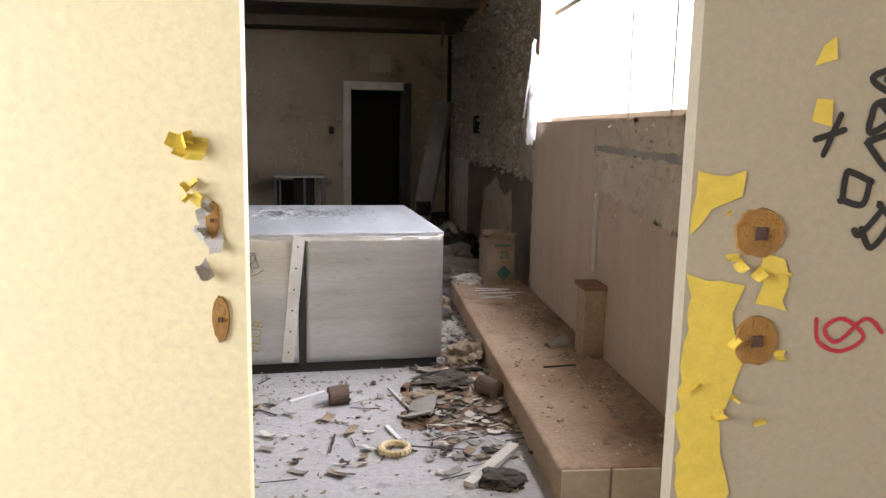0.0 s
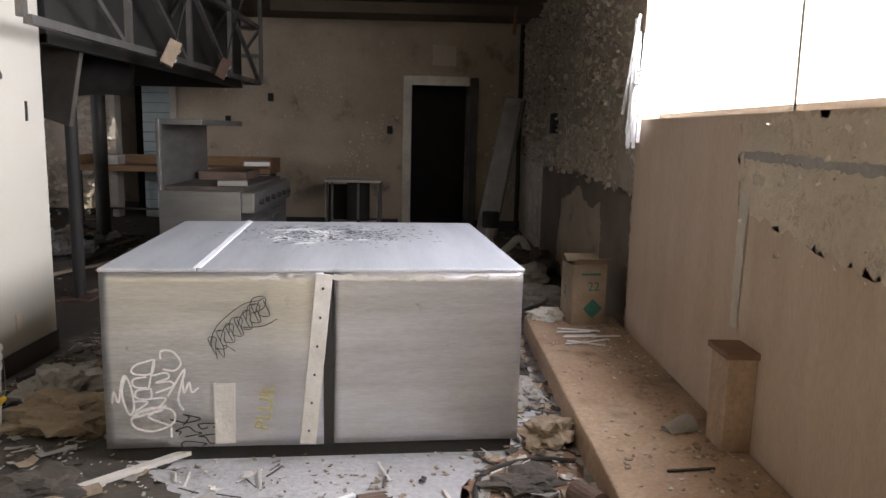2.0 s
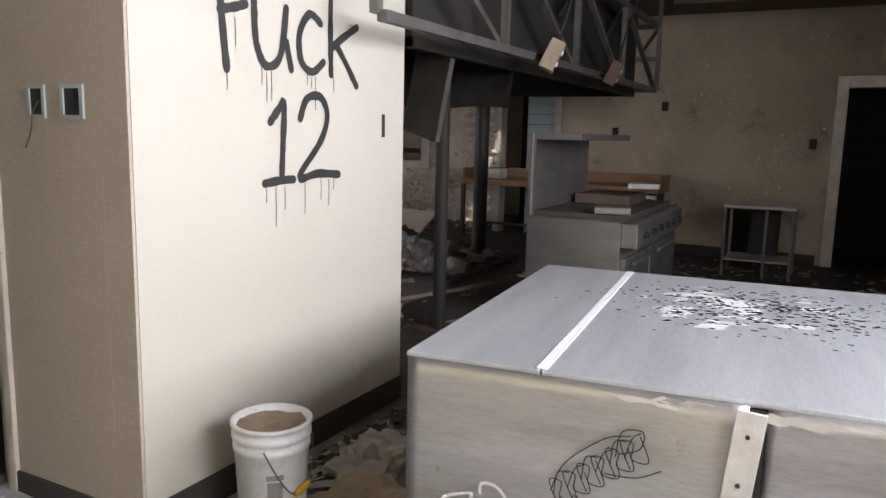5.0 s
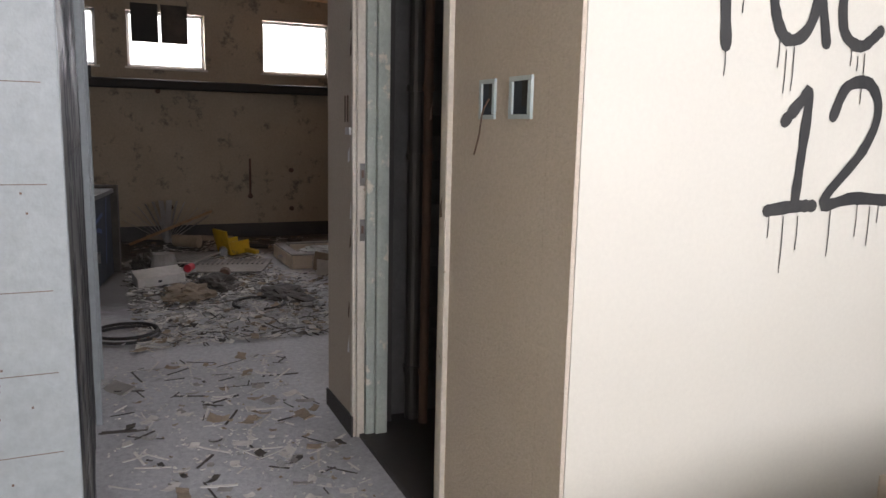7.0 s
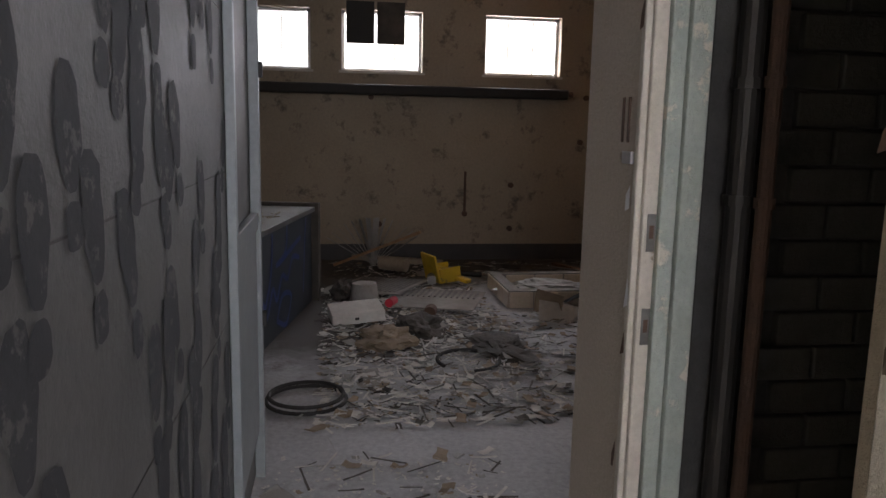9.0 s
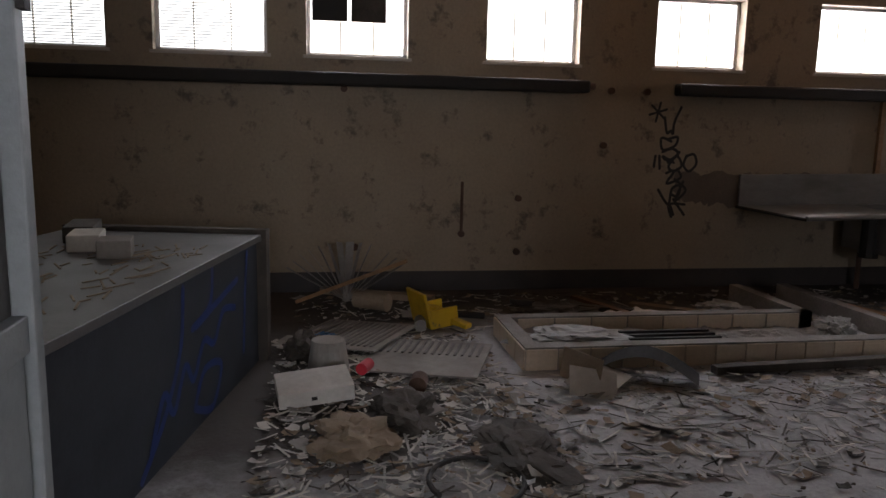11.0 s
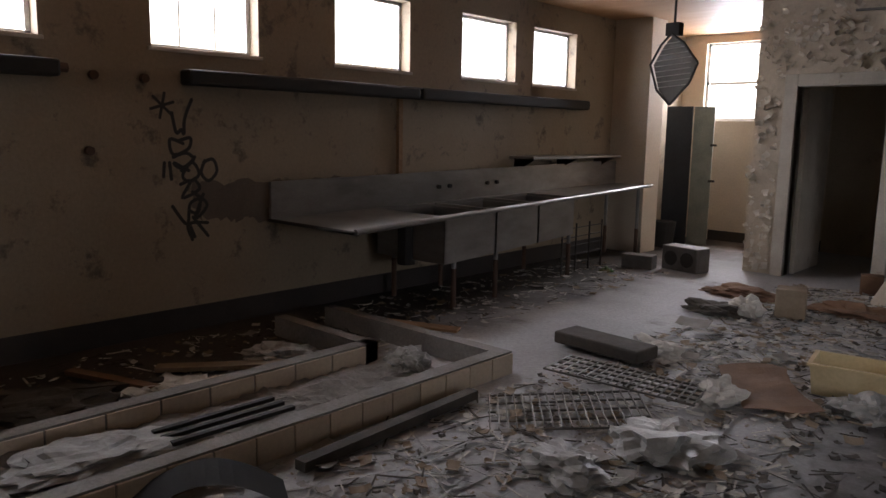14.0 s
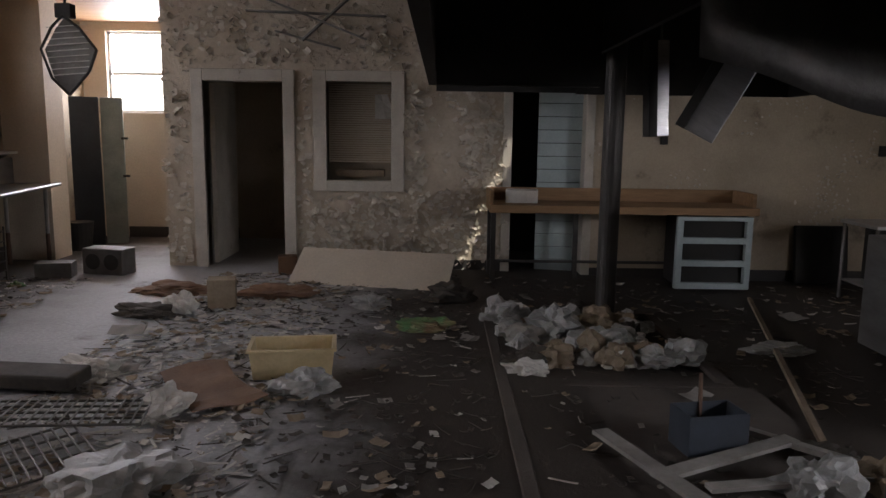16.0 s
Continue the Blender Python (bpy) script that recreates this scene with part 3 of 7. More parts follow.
stroke(bm, front @ Matrix.Translation((0, 0, 0.002)), [(0.92, 1.47), (0.95, 1.55)], 0.013)
tagged(part("graffiti_tag", bm, BLACKPAINT), "black looping spray tag on the cream wall", "graffiti")
bm = bmesh.new()
stroke(bm, front @ Matrix.Translation((0, 0, 0.002)), [(0.94, 1.13), (0.95, 1.08), (1.0, 1.06), (1.05, 1.09), (1.0, 1.13), (0.96, 1.11), (0.99, 1.08), (1.05, 1.13), (1.09, 1.10)], 0.009)
tagged(part("graffiti_mark", bm, REDPAINT), "red looping marker scrawl on the wall", "graffiti")

# ---- east wall, window and platform ----
bm = bmesh.new()
for y in (4.45, 3.8, 3.35, 2.7):
    block(bm, 1.60, 1.65, y - 0.012, y + 0.012, 1.6, 3.0)
for z in (1.62, 2.5, 2.98):
    block(bm, 1.6, 1.65, 1.9, 6.3, z - 0.02, z + 0.02)
ob = thing("window_1", pose(0, 0, 0), "broken steel window blown out by daylight", "window", "", "structure")
part("window_frame", bm, TRIM, ob)
bm = bmesh.new()
for k in range(14):
    block(bm, 1.5, 1.53, 3.3, 4.5, 2.36 + 0.017 * k, 2.365 + 0.017 * k)
part("blind", bm, PAPER, ob, "remains of a slatted blind")
ob = thing("broken_blind", pose(0, 0, 0), "bent white blind slats hanging off the window edge", "blind")
for k in range(13):
    bm = bmesh.new()
    y = 6.25 + random.uniform(-0.1, 0.15)
    bar(bm, (1.44 - 0.02 * random.random(), y, 1.55 + random.uniform(0.3, 0.75)), (1.42 - 0.05 * random.random(), y + random.uniform(-0.15, 0.12), 1.4 + random.uniform(0, 0.25)), 0.022, 0.004)
    part("slat", bm, WHITE, ob)
for k in range(4):
    bm = bmesh.new()
    bar(bm, (1.43, 6.3, 1.82 + 0.03 * k), (1.40, 5.9 - 0.1 * k, 1.84 + 0.02 * k), 0.02, 0.004)
    part("slat", bm, WHITE, ob)
east = wall_plane(1.47, 0, 0, -90)  # x runs towards -y
patch("upper_plaster", east, [(-4.62, 1.18), (-2.0, 0.9), (-2.0, 1.585), (-4.68, 1.585)], PARTPAINT, "peeling cream paint band below the window", 0.02, 9, "paint")
patch("upper_plaster", east, [(-2.8, 0.2), (-2.0, 0.2), (-2.0, 0.86), (-2.75, 0.86)], PARTPAINT, "peeling cream paint on the wall", 0.03, 19, "paint", lift=0.005)
patch("conduit_scar", east, [(-4.60, 0.64), (-4.53, 0.64), (-4.50, 1.25), (-4.60, 1.25)], TRIM, "pale grey strip where a conduit was", 0.008, 10, lift=0.006)
patch("dark_line", east, [(-4.6, 1.40), (-3.0, 1.37), (-3.0, 1.41), (-4.6, 1.44)], GREYPAPER, "dark scored line in the paint", 0.008, 20, lift=0.006)
patch("dado", wall_plane(1.5, 0, 0, -90), [(-10.6, 0.0), (-6.5, 0.0), (-6.5, 1.08), (-8.6, 1.12), (-10.6, 1.1)], DADO, "dark brown painted dado on the wall", 0.03, 11, "paint")
patch("bare_patch", wall_plane(1.5, 0, 0, -90), [(-9.4, 0.1), (-7.3, 0.1), (-7.4, 0.92), (-7.9, 0.85), (-8.3, 1.0), (-9.2, 0.8)], PLASTER, "bare plaster patch in the dado", 0.04, 12, "paint", lift=0.006)
flakes("paint_flakes", east @ Matrix.Translation((-4.6, 0.95, 0)), 2.6, 0.63, 260, (0.01, 0.035), 21, lambda u, v: max(0, noise.noise((u * 2, v * 3, 1)) + 0.25), "curled paint flakes below the window")
flakes("paint_flakes", east @ Matrix.Translation((-3.0, 0.2, 0)), 0.9, 0.7, 160, (0.012, 0.04), 22, lambda u, v: 0.6, "curled paint flakes on the wall")
flakes("paint_flakes", wall_plane(1.5, 12.8, 1.1, -90), 6.4, 2.0, 4200, (0.02, 0.07), 23, lambda u, v: max(0, noise.noise((u * 0.9, v * 0.9, 4)) * 0.9 + 0.5), "curled paint flakes on the wall", EASTFLAKE)
ob = thing("wall_stub", pose(1.40, 4.38, 0.15), "short brown boxed pipe stub on the wall", "pipe box")
bm = bmesh.new()
block(bm, -0.06, 0.07, -0.09, 0.09, 0, 0.42, bevel=0.006)
part("body", bm, PLATMAT, ob)
bm = bmesh.new()
block(bm, -0.075, 0.075, -0.11, 0.11, 0.42, 0.45, bevel=0.006)
part("cap", bm, OILSTAIN, ob)
for i in range(3):  # tiled riser at the platform's end
    bm = bmesh.new()
    block(bm, 0.81 + i * 0.215, 1.015 + i * 0.215, 2.788, 2.80, 0.0, 0.142, bevel=0.004)
    part("tile", bm, TILE, bpy.data.objects["platform"])
ob = thing("conduit_cap", pose(1.25, 4.55, 0.15, 0, 70, 20), "short grey plastic pipe end lying on the platform", "pipe")
bm = bmesh.new()
rod(bm, (0, 0, -0.07), (0, 0, 0.07), 0.05, 0.05, 20)
part("body", bm, GREYPAPER, ob, smooth=False)
ob = thing("carton", pose(1.20, 6.55, 0.15, 0, 0, 8), "worn cardboard carton with green print on the platform", "box")
bm = bmesh.new()
for w in ((-0.12, 0.12, -0.125, -0.12, 0, 0.44), (-0.12, 0.12, 0.12, 0.125, 0, 0.42), (-0.125, -0.12, -0.125, 0.125, 0, 0.43), (0.12, 0.125, -0.125, 0.125, 0, 0.44), (-0.12, 0.12, -0.12, 0.12, 0.35, 0.36)):
    block(bm, *w)
part("body", bm, CARD, ob)
for w, tilt in (((-0.12, 0.12, -0.09, 0.0, 0, 0.004), -35), ((-0.12, 0.12, 0, 0.1, 0, 0.004), 25)):
    bm = bmesh.new()
    block(bm, *w, pose(0, -0.12 if tilt < 0 else 0.03, 0.435, tilt, 0, 0))
    part("flap", bm, CARD, ob)
GREENPRINT = surface("dark_green_print", (0.03, 0.16, 0.11), (0.04, 0.13, 0.10), 9, 60, 0.7, 0.05)


def lettering(text, size, m, material, parent=None, label=""):
    cu = bpy.data.curves.new("lettering", "FONT")
    cu.body, cu.size, cu.align_x, cu.extrude = text, size, "CENTER", 0.0006
    cu.materials.append(material)
    ob = new("lettering", cu)
    if parent:
        ob.parent = parent
    ob.matrix_local = m
    if label:
        ob["label"] = label
    return ob


lettering("22", 0.09, pose(0.03, -0.127, 0.25, 90, 0, 0), GREENPRINT, ob, "green number on the carton")
lettering("2", 0.09, pose(-0.127, 0.03, 0.2, 90, 0, -90), GREENPRINT, ob, "green number on the carton")
bm = bmesh.new()
block(bm, -0.05, 0.05, -0.05, 0.05, -0.0005, 0.0015, pose(0.03, -0.126, 0.12, 90, 45, 0))
part("printed_diamond", bm, GREENPRINT, ob)
bm = bmesh.new()
block(bm, -0.06, 0.08, -0.1275, -0.126, 0.36, 0.375)
part("printed_bar", bm, GREENPRINT, ob)
for k in range(6):
    bm = bmesh.new()
    bar(bm, (0, 0, 0.006), (random.uniform(0.2, 0.4), random.uniform(-0.05, 0.05), 0.008), 0.02, 0.006)
    simple("white_stick", bm, WHITE, pose(0.95 + 0.05 * random.random(), 5.9 + 0.07 * k, 0.152 + 0.006 * (k % 3), 0, 0, random.uniform(-25, 25)), "loose white blind slat on the platform", "stick", "white sticks")

# ---- the steel cabinet lying in the first room ----
box_m = pose(-0.50, 5.35, 0, 0, 0, 5.5)
ob = thing("steel_cabinet", box_m, "large dented stainless steel cabinet standing on the floor", "cabinet")
bm = bmesh.new()
block(bm, -0.92, 0.92, -0.82, 0.84, 0.06, 0.868, bevel=0.008)
part("body", bm, STEEL, ob)
bm = bmesh.new()
block(bm, -0.90, 0.90, -0.815, 0.82, 0.0, 0.06)
part("plinth", bm, BLACK, ob, "black plinth")
for name, x0, x1 in (("top_panel", -0.93, -0.52), ("top_panel", -0.515, 0.93)):
    bm = bmesh.new()
    block(bm, x0, x1, -0.84, 0.85, 0.868, 0.884, bevel=0.004)
    part(name, bm, TOPSTEEL, ob)
for x0, x1, tilt in ((-0.925, 0.025, 0), (0.07, 0.925, 0)):
    bm = bmesh.new()
    bmesh.ops.create_grid(bm, x_segments=24, y_segments=16, size=0.5, matrix=Matrix.Translation(((x0 + x1) / 2, -0.838, 0.47)) @ pose(0, 0, 0, 90) @ Matrix.Diagonal((x1 - x0, 0.80, 1, 1)))
    for v in bm.verts:
        if x0 < 0:
            v.co.y -= 0.045 * math.exp(-((v.co.x + 0.05) / 0.2) ** 2) * math.exp(-((v.co.z - 0.5) / 0.35) ** 2)
        v.co.y += 0.006 * noise.noise(v.co * 3)
    bmesh.ops.solidify(bm, geom=bm.faces, thickness=0.008)
    part("front_panel", bm, STEEL, ob, smooth=True)
# black strip stands in for the shade in the gap
bm = bmesh.new()
block(bm, 0.025, 0.07, -0.836, -0.826, 0.05, 0.86)
part("gap", bm, BLACK, ob, "black gap between the panels")
bm = bmesh.new()
block(bm, -0.036, 0.036, -0.006, 0.006, -0.39, 0.39, pose(-0.006, -0.884, 0.48, 0, 5.6, 0), bevel=0.002)
part("cover_strip", bm, PAPER, ob, "pale metal cover strip")
for k in range(6):
    bm = bmesh.new()
    t = (k + 0.5) / 6
    rod(bm, (-0.045 + 0.077 * t, -0.894, 0.09 + 0.78 * t), (-0.045 + 0.077 * t, -0.886, 0.09 + 0.78 * t), 0.006)
    part("rivet", bm, DARKSTEEL, ob)
bm = bmesh.new()
for x in (-0.517,):
    block(bm, x - 0.015, x + 0.015, -0.83, 0.84, 0.884, 0.888)
part("seam_tape", bm, BLOT, ob, "pale tape over the seam")
cab = wall_plane(0, -0.848, 0, 0)


def on_cabinet(bm, material, label):
    o = part("graffiti", bm, material, ob, label)
    return o


bm = bmesh.new()
for pts in ([(-0.889, 0.288), (-0.88, 0.338), (-0.862, 0.288), (-0.846, 0.382), (-0.83, 0.41), (-0.808, 0.36), (-0.797, 0.271), (-0.814, 0.232), (-0.835, 0.271), (-0.846, 0.338), (-0.83, 0.404)],
            [(-0.711, 0.482), (-0.781, 0.46), (-0.803, 0.432), (-0.781, 0.416), (-0.717, 0.421), (-0.706, 0.484), (-0.733, 0.349)],
            [(-0.679, 0.488), (-0.674, 0.521), (-0.625, 0.516), (-0.593, 0.466), (-0.62, 0.432), (-0.668, 0.438)],
            [(-0.717, 0.41), (-0.658, 0.421), (-0.647, 0.399), (-0.701, 0.377), (-0.642, 0.382), (-0.631, 0.36), (-0.701, 0.332)],
            [(-0.744, 0.404), (-0.797, 0.393), (-0.792, 0.36), (-0.744, 0.354)],
            [(-0.722, 0.349), (-0.781, 0.343), (-0.787, 0.31), (-0.728, 0.304), (-0.722, 0.343)],
            [(-0.652, 0.316), (-0.577, 0.438), (-0.609, 0.304), (-0.588, 0.249)],
            [(-0.588, 0.382), (-0.582, 0.327), (-0.561, 0.377), (-0.55, 0.332), (-0.523, 0.349)],
            [(-0.792, 0.293), (-0.738, 0.288), (-0.792, 0.243), (-0.663, 0.271)],
            [(-0.728, 0.304), (-0.663, 0.304), (-0.695, 0.26)],
            [(-0.803, 0.227), (-0.738, 0.26), (-0.642, 0.254), (-0.631, 0.193), (-0.717, 0.154), (-0.792, 0.171), (-0.811, 0.21), (-0.781, 0.232)],
            [(-0.803, 0.216), (-0.674, 0.254), (-0.738, 0.221), (-0.642, 0.177)],
            [(-0.642, 0.166), (-0.642, 0.127)]):
    stroke(bm, cab @ Matrix.Translation((0, 0, 0.004)), pts, 0.009)
on_cabinet(bm, WHITEPAINT, "white looping marker tag")
bm = bmesh.new()
tag = cab @ Matrix.Translation((-0.34, 0.63, 0.016)) @ pose(0, 0, 0, 0, 0, 38) @ Matrix.Scale(0.68, 4)
for k in range(6):
    x = -0.2 + 0.07 * k
    stroke(bm, tag, [(x - 0.03, -0.05), (x, 0.06), (x + 0.04, 0.03), (x, -0.02), (x + 0.05, -0.06), (x + 0.08, 0.02 * (k % 3))], 0.005)
    stroke(bm, tag, [(x - 0.02, 0.0), (x + 0.05, 0.07 - 0.02 * (k % 2)), (x + 0.09, 0.05)], 0.005)
for pts in ([(-0.22, 0.02), (-0.1, 0.09), (0.1, 0.10), (0.2, 0.06)], [(0.1, 0.02), (0.18, 0.09), (0.25, 0.05), (0.2, 0.0), (0.12, 0.02)], [(0.02, -0.02), (0.12, -0.09), (0.22, -0.11)], [(-0.24, -0.08), (-0.2, -0.02), (-0.2, -0.1), (-0.15, -0.04), (-0.12, -0.11)]):
    stroke(bm, tag, pts, 0.005)
on_cabinet(bm, BLACKPAINT, "black scribbled marker tag")
bm = scribble(cab @ Matrix.Translation((-0.62, 0.07, 0.002)), 0.18, 0.15, 5, 0.006, 8)
on_cabinet(bm, BLACKPAINT, "small black marker tag")
lettering("PLUR", 0.09, cab @ Matrix.Translation((-0.20, 0.26, 0.045)) @ pose(0, 0, 0, 0, 0, 80), GOLDPAINT, ob, "faint yellow lettering")
bm = bmesh.new()
block(bm, -0.455, -0.365, 0.09, 0.37, 0.001, 0.008, cab)
part("paper_strip", bm, PAPER, ob, "white torn paper strip")
rnd = random.Random(5)
bm = bmesh.new()
for k in range(620):
    u, v = rnd.gauss(0.08, 0.27), rnd.gauss(0.27, 0.2)
    if abs(u) < 0.7 and -0.7 < v < 0.7:
        s = rnd.uniform(0.003, 0.011)
        bm.faces.new([bm.verts.new((u + s * math.cos(a) * rnd.uniform(0.6, 2), v + s * math.sin(a), 0.8866)) for a in (0, 1.2, 2.5, 3.7, 5)])
part("corrosion_pits", bm, BLACK, ob, "dark corrosion pits")["kind"] = "stuff"
BLOTS = [(rnd.gauss(-0.05, 0.2), rnd.gauss(0.28, 0.17), rnd.uniform(0.02, 0.08), rnd.uniform(0.012, 0.05)) for _ in range(34)]
for k, (u, v, w, h) in enumerate(BLOTS):
    o = patch("bleached_patch", Matrix(), [(u - w, v - h), (u + w, v - h * 0.6), (u + w * 0.8, v + h), (u - w * 0.7, v + h * 0.8)], BLOT, "bleached pale patch", 0.012, k, lift=0.8846 + 0.00003 * k)
    o.parent = ob
    del o["category"], o["kind"]
for k in range(16):
    u = rnd.uniform(-0.5, 0.85)
    o = patch("chipped_paint", cab, [(u, 0.855), (u + rnd.uniform(0.05, 0.2), 0.857), (u + 0.09, 0.85 - rnd.uniform(0.005, 0.025)), (u + 0.03, 0.845)], PAPER, "chipped white paint", 0.011, k + 40, lift=0.006)
    o.parent = ob
    del o["category"], o["kind"]

# ---- bucket ----
ob = thing("bucket", pose(-2.09, 4.68, 0, 0, 0, 20) @ Matrix.Diagonal((0.97, 0.97, 1.16, 1)), "white plastic bucket full of dirty rubble", "bucket")
bm = bmesh.new()
prof = [(0.128, 0.0), (0.130, 0.01), (0.146, 0.28), (0.152, 0.283), (0.152, 0.30), (0.148, 0.303), (0.150, 0.32), (0.156, 0.323), (0.156, 0.337), (0.150, 0.34), (0.151, 0.36), (0.160, 0.362), (0.160, 0.375), (0.147, 0.375), (0.145, 0.33)]
rings = [[bm.verts.new((r * math.cos(a * math.pi / 20), r * math.sin(a * math.pi / 20), z)) for a in range(40)] for r, z in prof]
for a, b in zip(rings, rings[1:]):
    for i in range(40):
        bm.faces.new([a[i], a[(i + 1) % 40], b[(i + 1) % 40], b[i]])
bm.faces.new(rings[0])
part("shell", bm, WHITE, ob, smooth=True)
bm = bmesh.new()
bmesh.ops.create_grid(bm, x_segments=14, y_segments=14, size=0.104)
for v in bm.verts:
    v.co.z = 0.35 + 0.02 * noise.noise(v.co * 20)
    v.co.x, v.co.y = v.co.x * math.sqrt(max(0, 1 - (v.co.y / 0.104) ** 2 / 2)) * 1.38, v.co.y * math.sqrt(max(0, 1 - (v.co.x / 0.104) ** 2 / 2)) * 1.38
part("rubble_fill", bm, CARD, ob, "brown rubble")
bm = bmesh.new()
line = [Vector((0.156 * math.cos(a), 0.156 * math.sin(a), 0.30 - 0.16 * math.sin((a + 1.4) / 1.8 * math.pi))) for a in [(-1.4 + 1.8 * k / 12) for k in range(13)]]
for a, b in zip(line, line[1:]):
    rod(bm, a * 1.03, b * 1.03, 0.003, n=6)
part("handle", bm, IRON, ob, "wire handle with a yellow grip")
bm = bmesh.new()
rod(bm, line[5] * 1.04, line[8] * 1.04, 0.012)
part("grip", bm, YELLOW, ob, "yellow grip")
bm = bmesh.new()
for z0, z1, w in ((0.21, 0.225, 0.05), (0.145, 0.2, 0.045), (0.12, 0.135, 0.05), (0.10, 0.108, 0.05), (0.085, 0.092, 0.05)):
    for k in range(5):
        a = -1.15 + (k - 2) * w / 0.14 / 4
        r = 0.136 + 0.016 * z0 / 0.28
        block(bm, -0.004, 0.001, -w / 8, w / 8, z0, z1, pose(r * math.cos(a) + 0.003, r * math.sin(a) - 0.004, 0, 0, 0, math.degrees(a)))
part("label_print", bm, GREYPAPER, ob, "grey printed label")

# ---- graffiti wall ----
gw = wall_plane(-2.40, 0, 0, 90)
LETTERS = [[(4.80, 1.76), (4.775, 2.0), (4.77, 2.18)], [(4.74, 2.12), (4.85, 2.17), (4.95, 2.2)], [(4.77, 1.98), (4.85, 2.0), (4.91, 2.02)],
           [(4.96, 2.04), (4.97, 1.88), (5.03, 1.79), (5.12, 1.84), (5.16, 2.04)], [(5.16, 1.9), (5.19, 1.79)],
           [(5.40, 2.01), (5.32, 2.04), (5.25, 1.95), (5.26, 1.83), (5.34, 1.79), (5.42, 1.84)],
           [(5.48, 2.2), (5.475, 2.0), (5.48, 1.79)], [(5.69, 2.03), (5.58, 1.97), (5.48, 1.91)], [(5.52, 1.93), (5.60, 1.85), (5.69, 1.75)],
           [(5.05, 1.56), (5.11, 1.62), (5.14, 1.64), (5.13, 1.45), (5.12, 1.31)], [(5.01, 1.30), (5.12, 1.31), (5.2, 1.31)],
           [(5.25, 1.58), (5.30, 1.67), (5.40, 1.68), (5.45, 1.60), (5.40, 1.48), (5.24, 1.32), (5.38, 1.33), (5.54, 1.32)]]
writing = thing("graffiti_writing", pose(0, 0, 0), "black dripping spray-painted words on the white wall", "graffiti")
DRIPS = ((4.8, 1.75), (4.85, 1.96), (5.0, 1.8), (5.03, 1.76), (5.06, 1.77), (5.3, 1.78), (5.33, 1.76), (5.36, 1.77), (5.02, 1.29), (5.08, 1.28), (5.14, 1.28), (5.28, 1.3), (5.4, 1.31), (5.46, 1.30), (5.5, 1.31), (5.5, 1.78))
rnd = random.Random(3)
face = gw @ Matrix.Translation((0, 0, 0.002))
for first, last, drops in ((0, 3, (0, 1)), (3, 5, (2, 3, 4)), (5, 6, (5, 6, 7)), (6, 9, (15,)), (9, 11, (8, 9, 10)), (11, 12, (11, 12, 13, 14))):
    bm = bmesh.new()
    for pts in LETTERS[first:last]:
        stroke(bm, face, pts, 0.038, 0.25)
    for k in drops:
        u, z = DRIPS[k]
        l = rnd.uniform(0.04, 0.17)
        stroke(bm, face, [(u, z), (u + 0.002, z - l / 2), (u, z - l)], 0.004)
    part("letter", bm, BLACKPAINT, writing)
ob = thing("light_switch", gw @ Matrix.Translation((5.94, 1.56, 0)), "small empty switch opening in the wall", "switch")
# black plate stands in for the dark inside of the opening
bm = bmesh.new()
block(bm, -0.012, 0.012, -0.06, 0.06, 0, 0.006)
part("plate", bm, BLACK, ob)
ob = thing("wall_outlet", gw @ Matrix.Translation((5.70, 0.30, 0)), "blank painted outlet plate low on the wall", "outlet")
bm = bmesh.new()
block(bm, -0.03, 0.03, -0.05, 0.05, 0, 0.008, bevel=0.003)
part("plate", bm, CREAM, ob)
bw = wall_plane(0, 4.33, 0, 0)
for u, w in ((-2.88, 0.05), (-2.68, 0.062)):
    ob = thing("junction_box", bw @ Matrix.Translation((u, 1.61, 0)), "empty metal electrical box set in the wall", "electrical box", "electrical boxes")
    bm = bmesh.new()
    for q in ((-w, -w * 0.7, -0.046, 0.046), (w * 0.7, w, -0.046, 0.046), (-w, w, 0.047, 0.06), (-w, w, -0.06, -0.047)):
        block(bm, *q, 0, 0.008)
    part("box_frame", bm, SIDING, ob)
    bm = bmesh.new()
    block(bm, -w * 0.7, w * 0.7, -0.047, 0.047, 0.0005, 0.002)
    part("box_back", bm, GREYBLUE, ob)
    # black piece stands in for the shaded hollow of the box
    bm = bmesh.new()
    block(bm, w * 0.1, w * 0.7, -0.025, 0.047, 0.002, 0.004)
    part("box_hollow", bm, BLACK, ob)
    if w < 0.06:
        bm = bmesh.new()
        line = smooth_line([(0.02, 0, 0.01), (0.0, -0.04, 0.02), (-0.01, -0.11, 0.025), (-0.06, -0.17, 0.015)])
        for a, b in zip(line, line[1:]):
            rod(bm, a, b, 0.003, n=6)
        part("wire", bm, RUST, ob, "red loose wire")
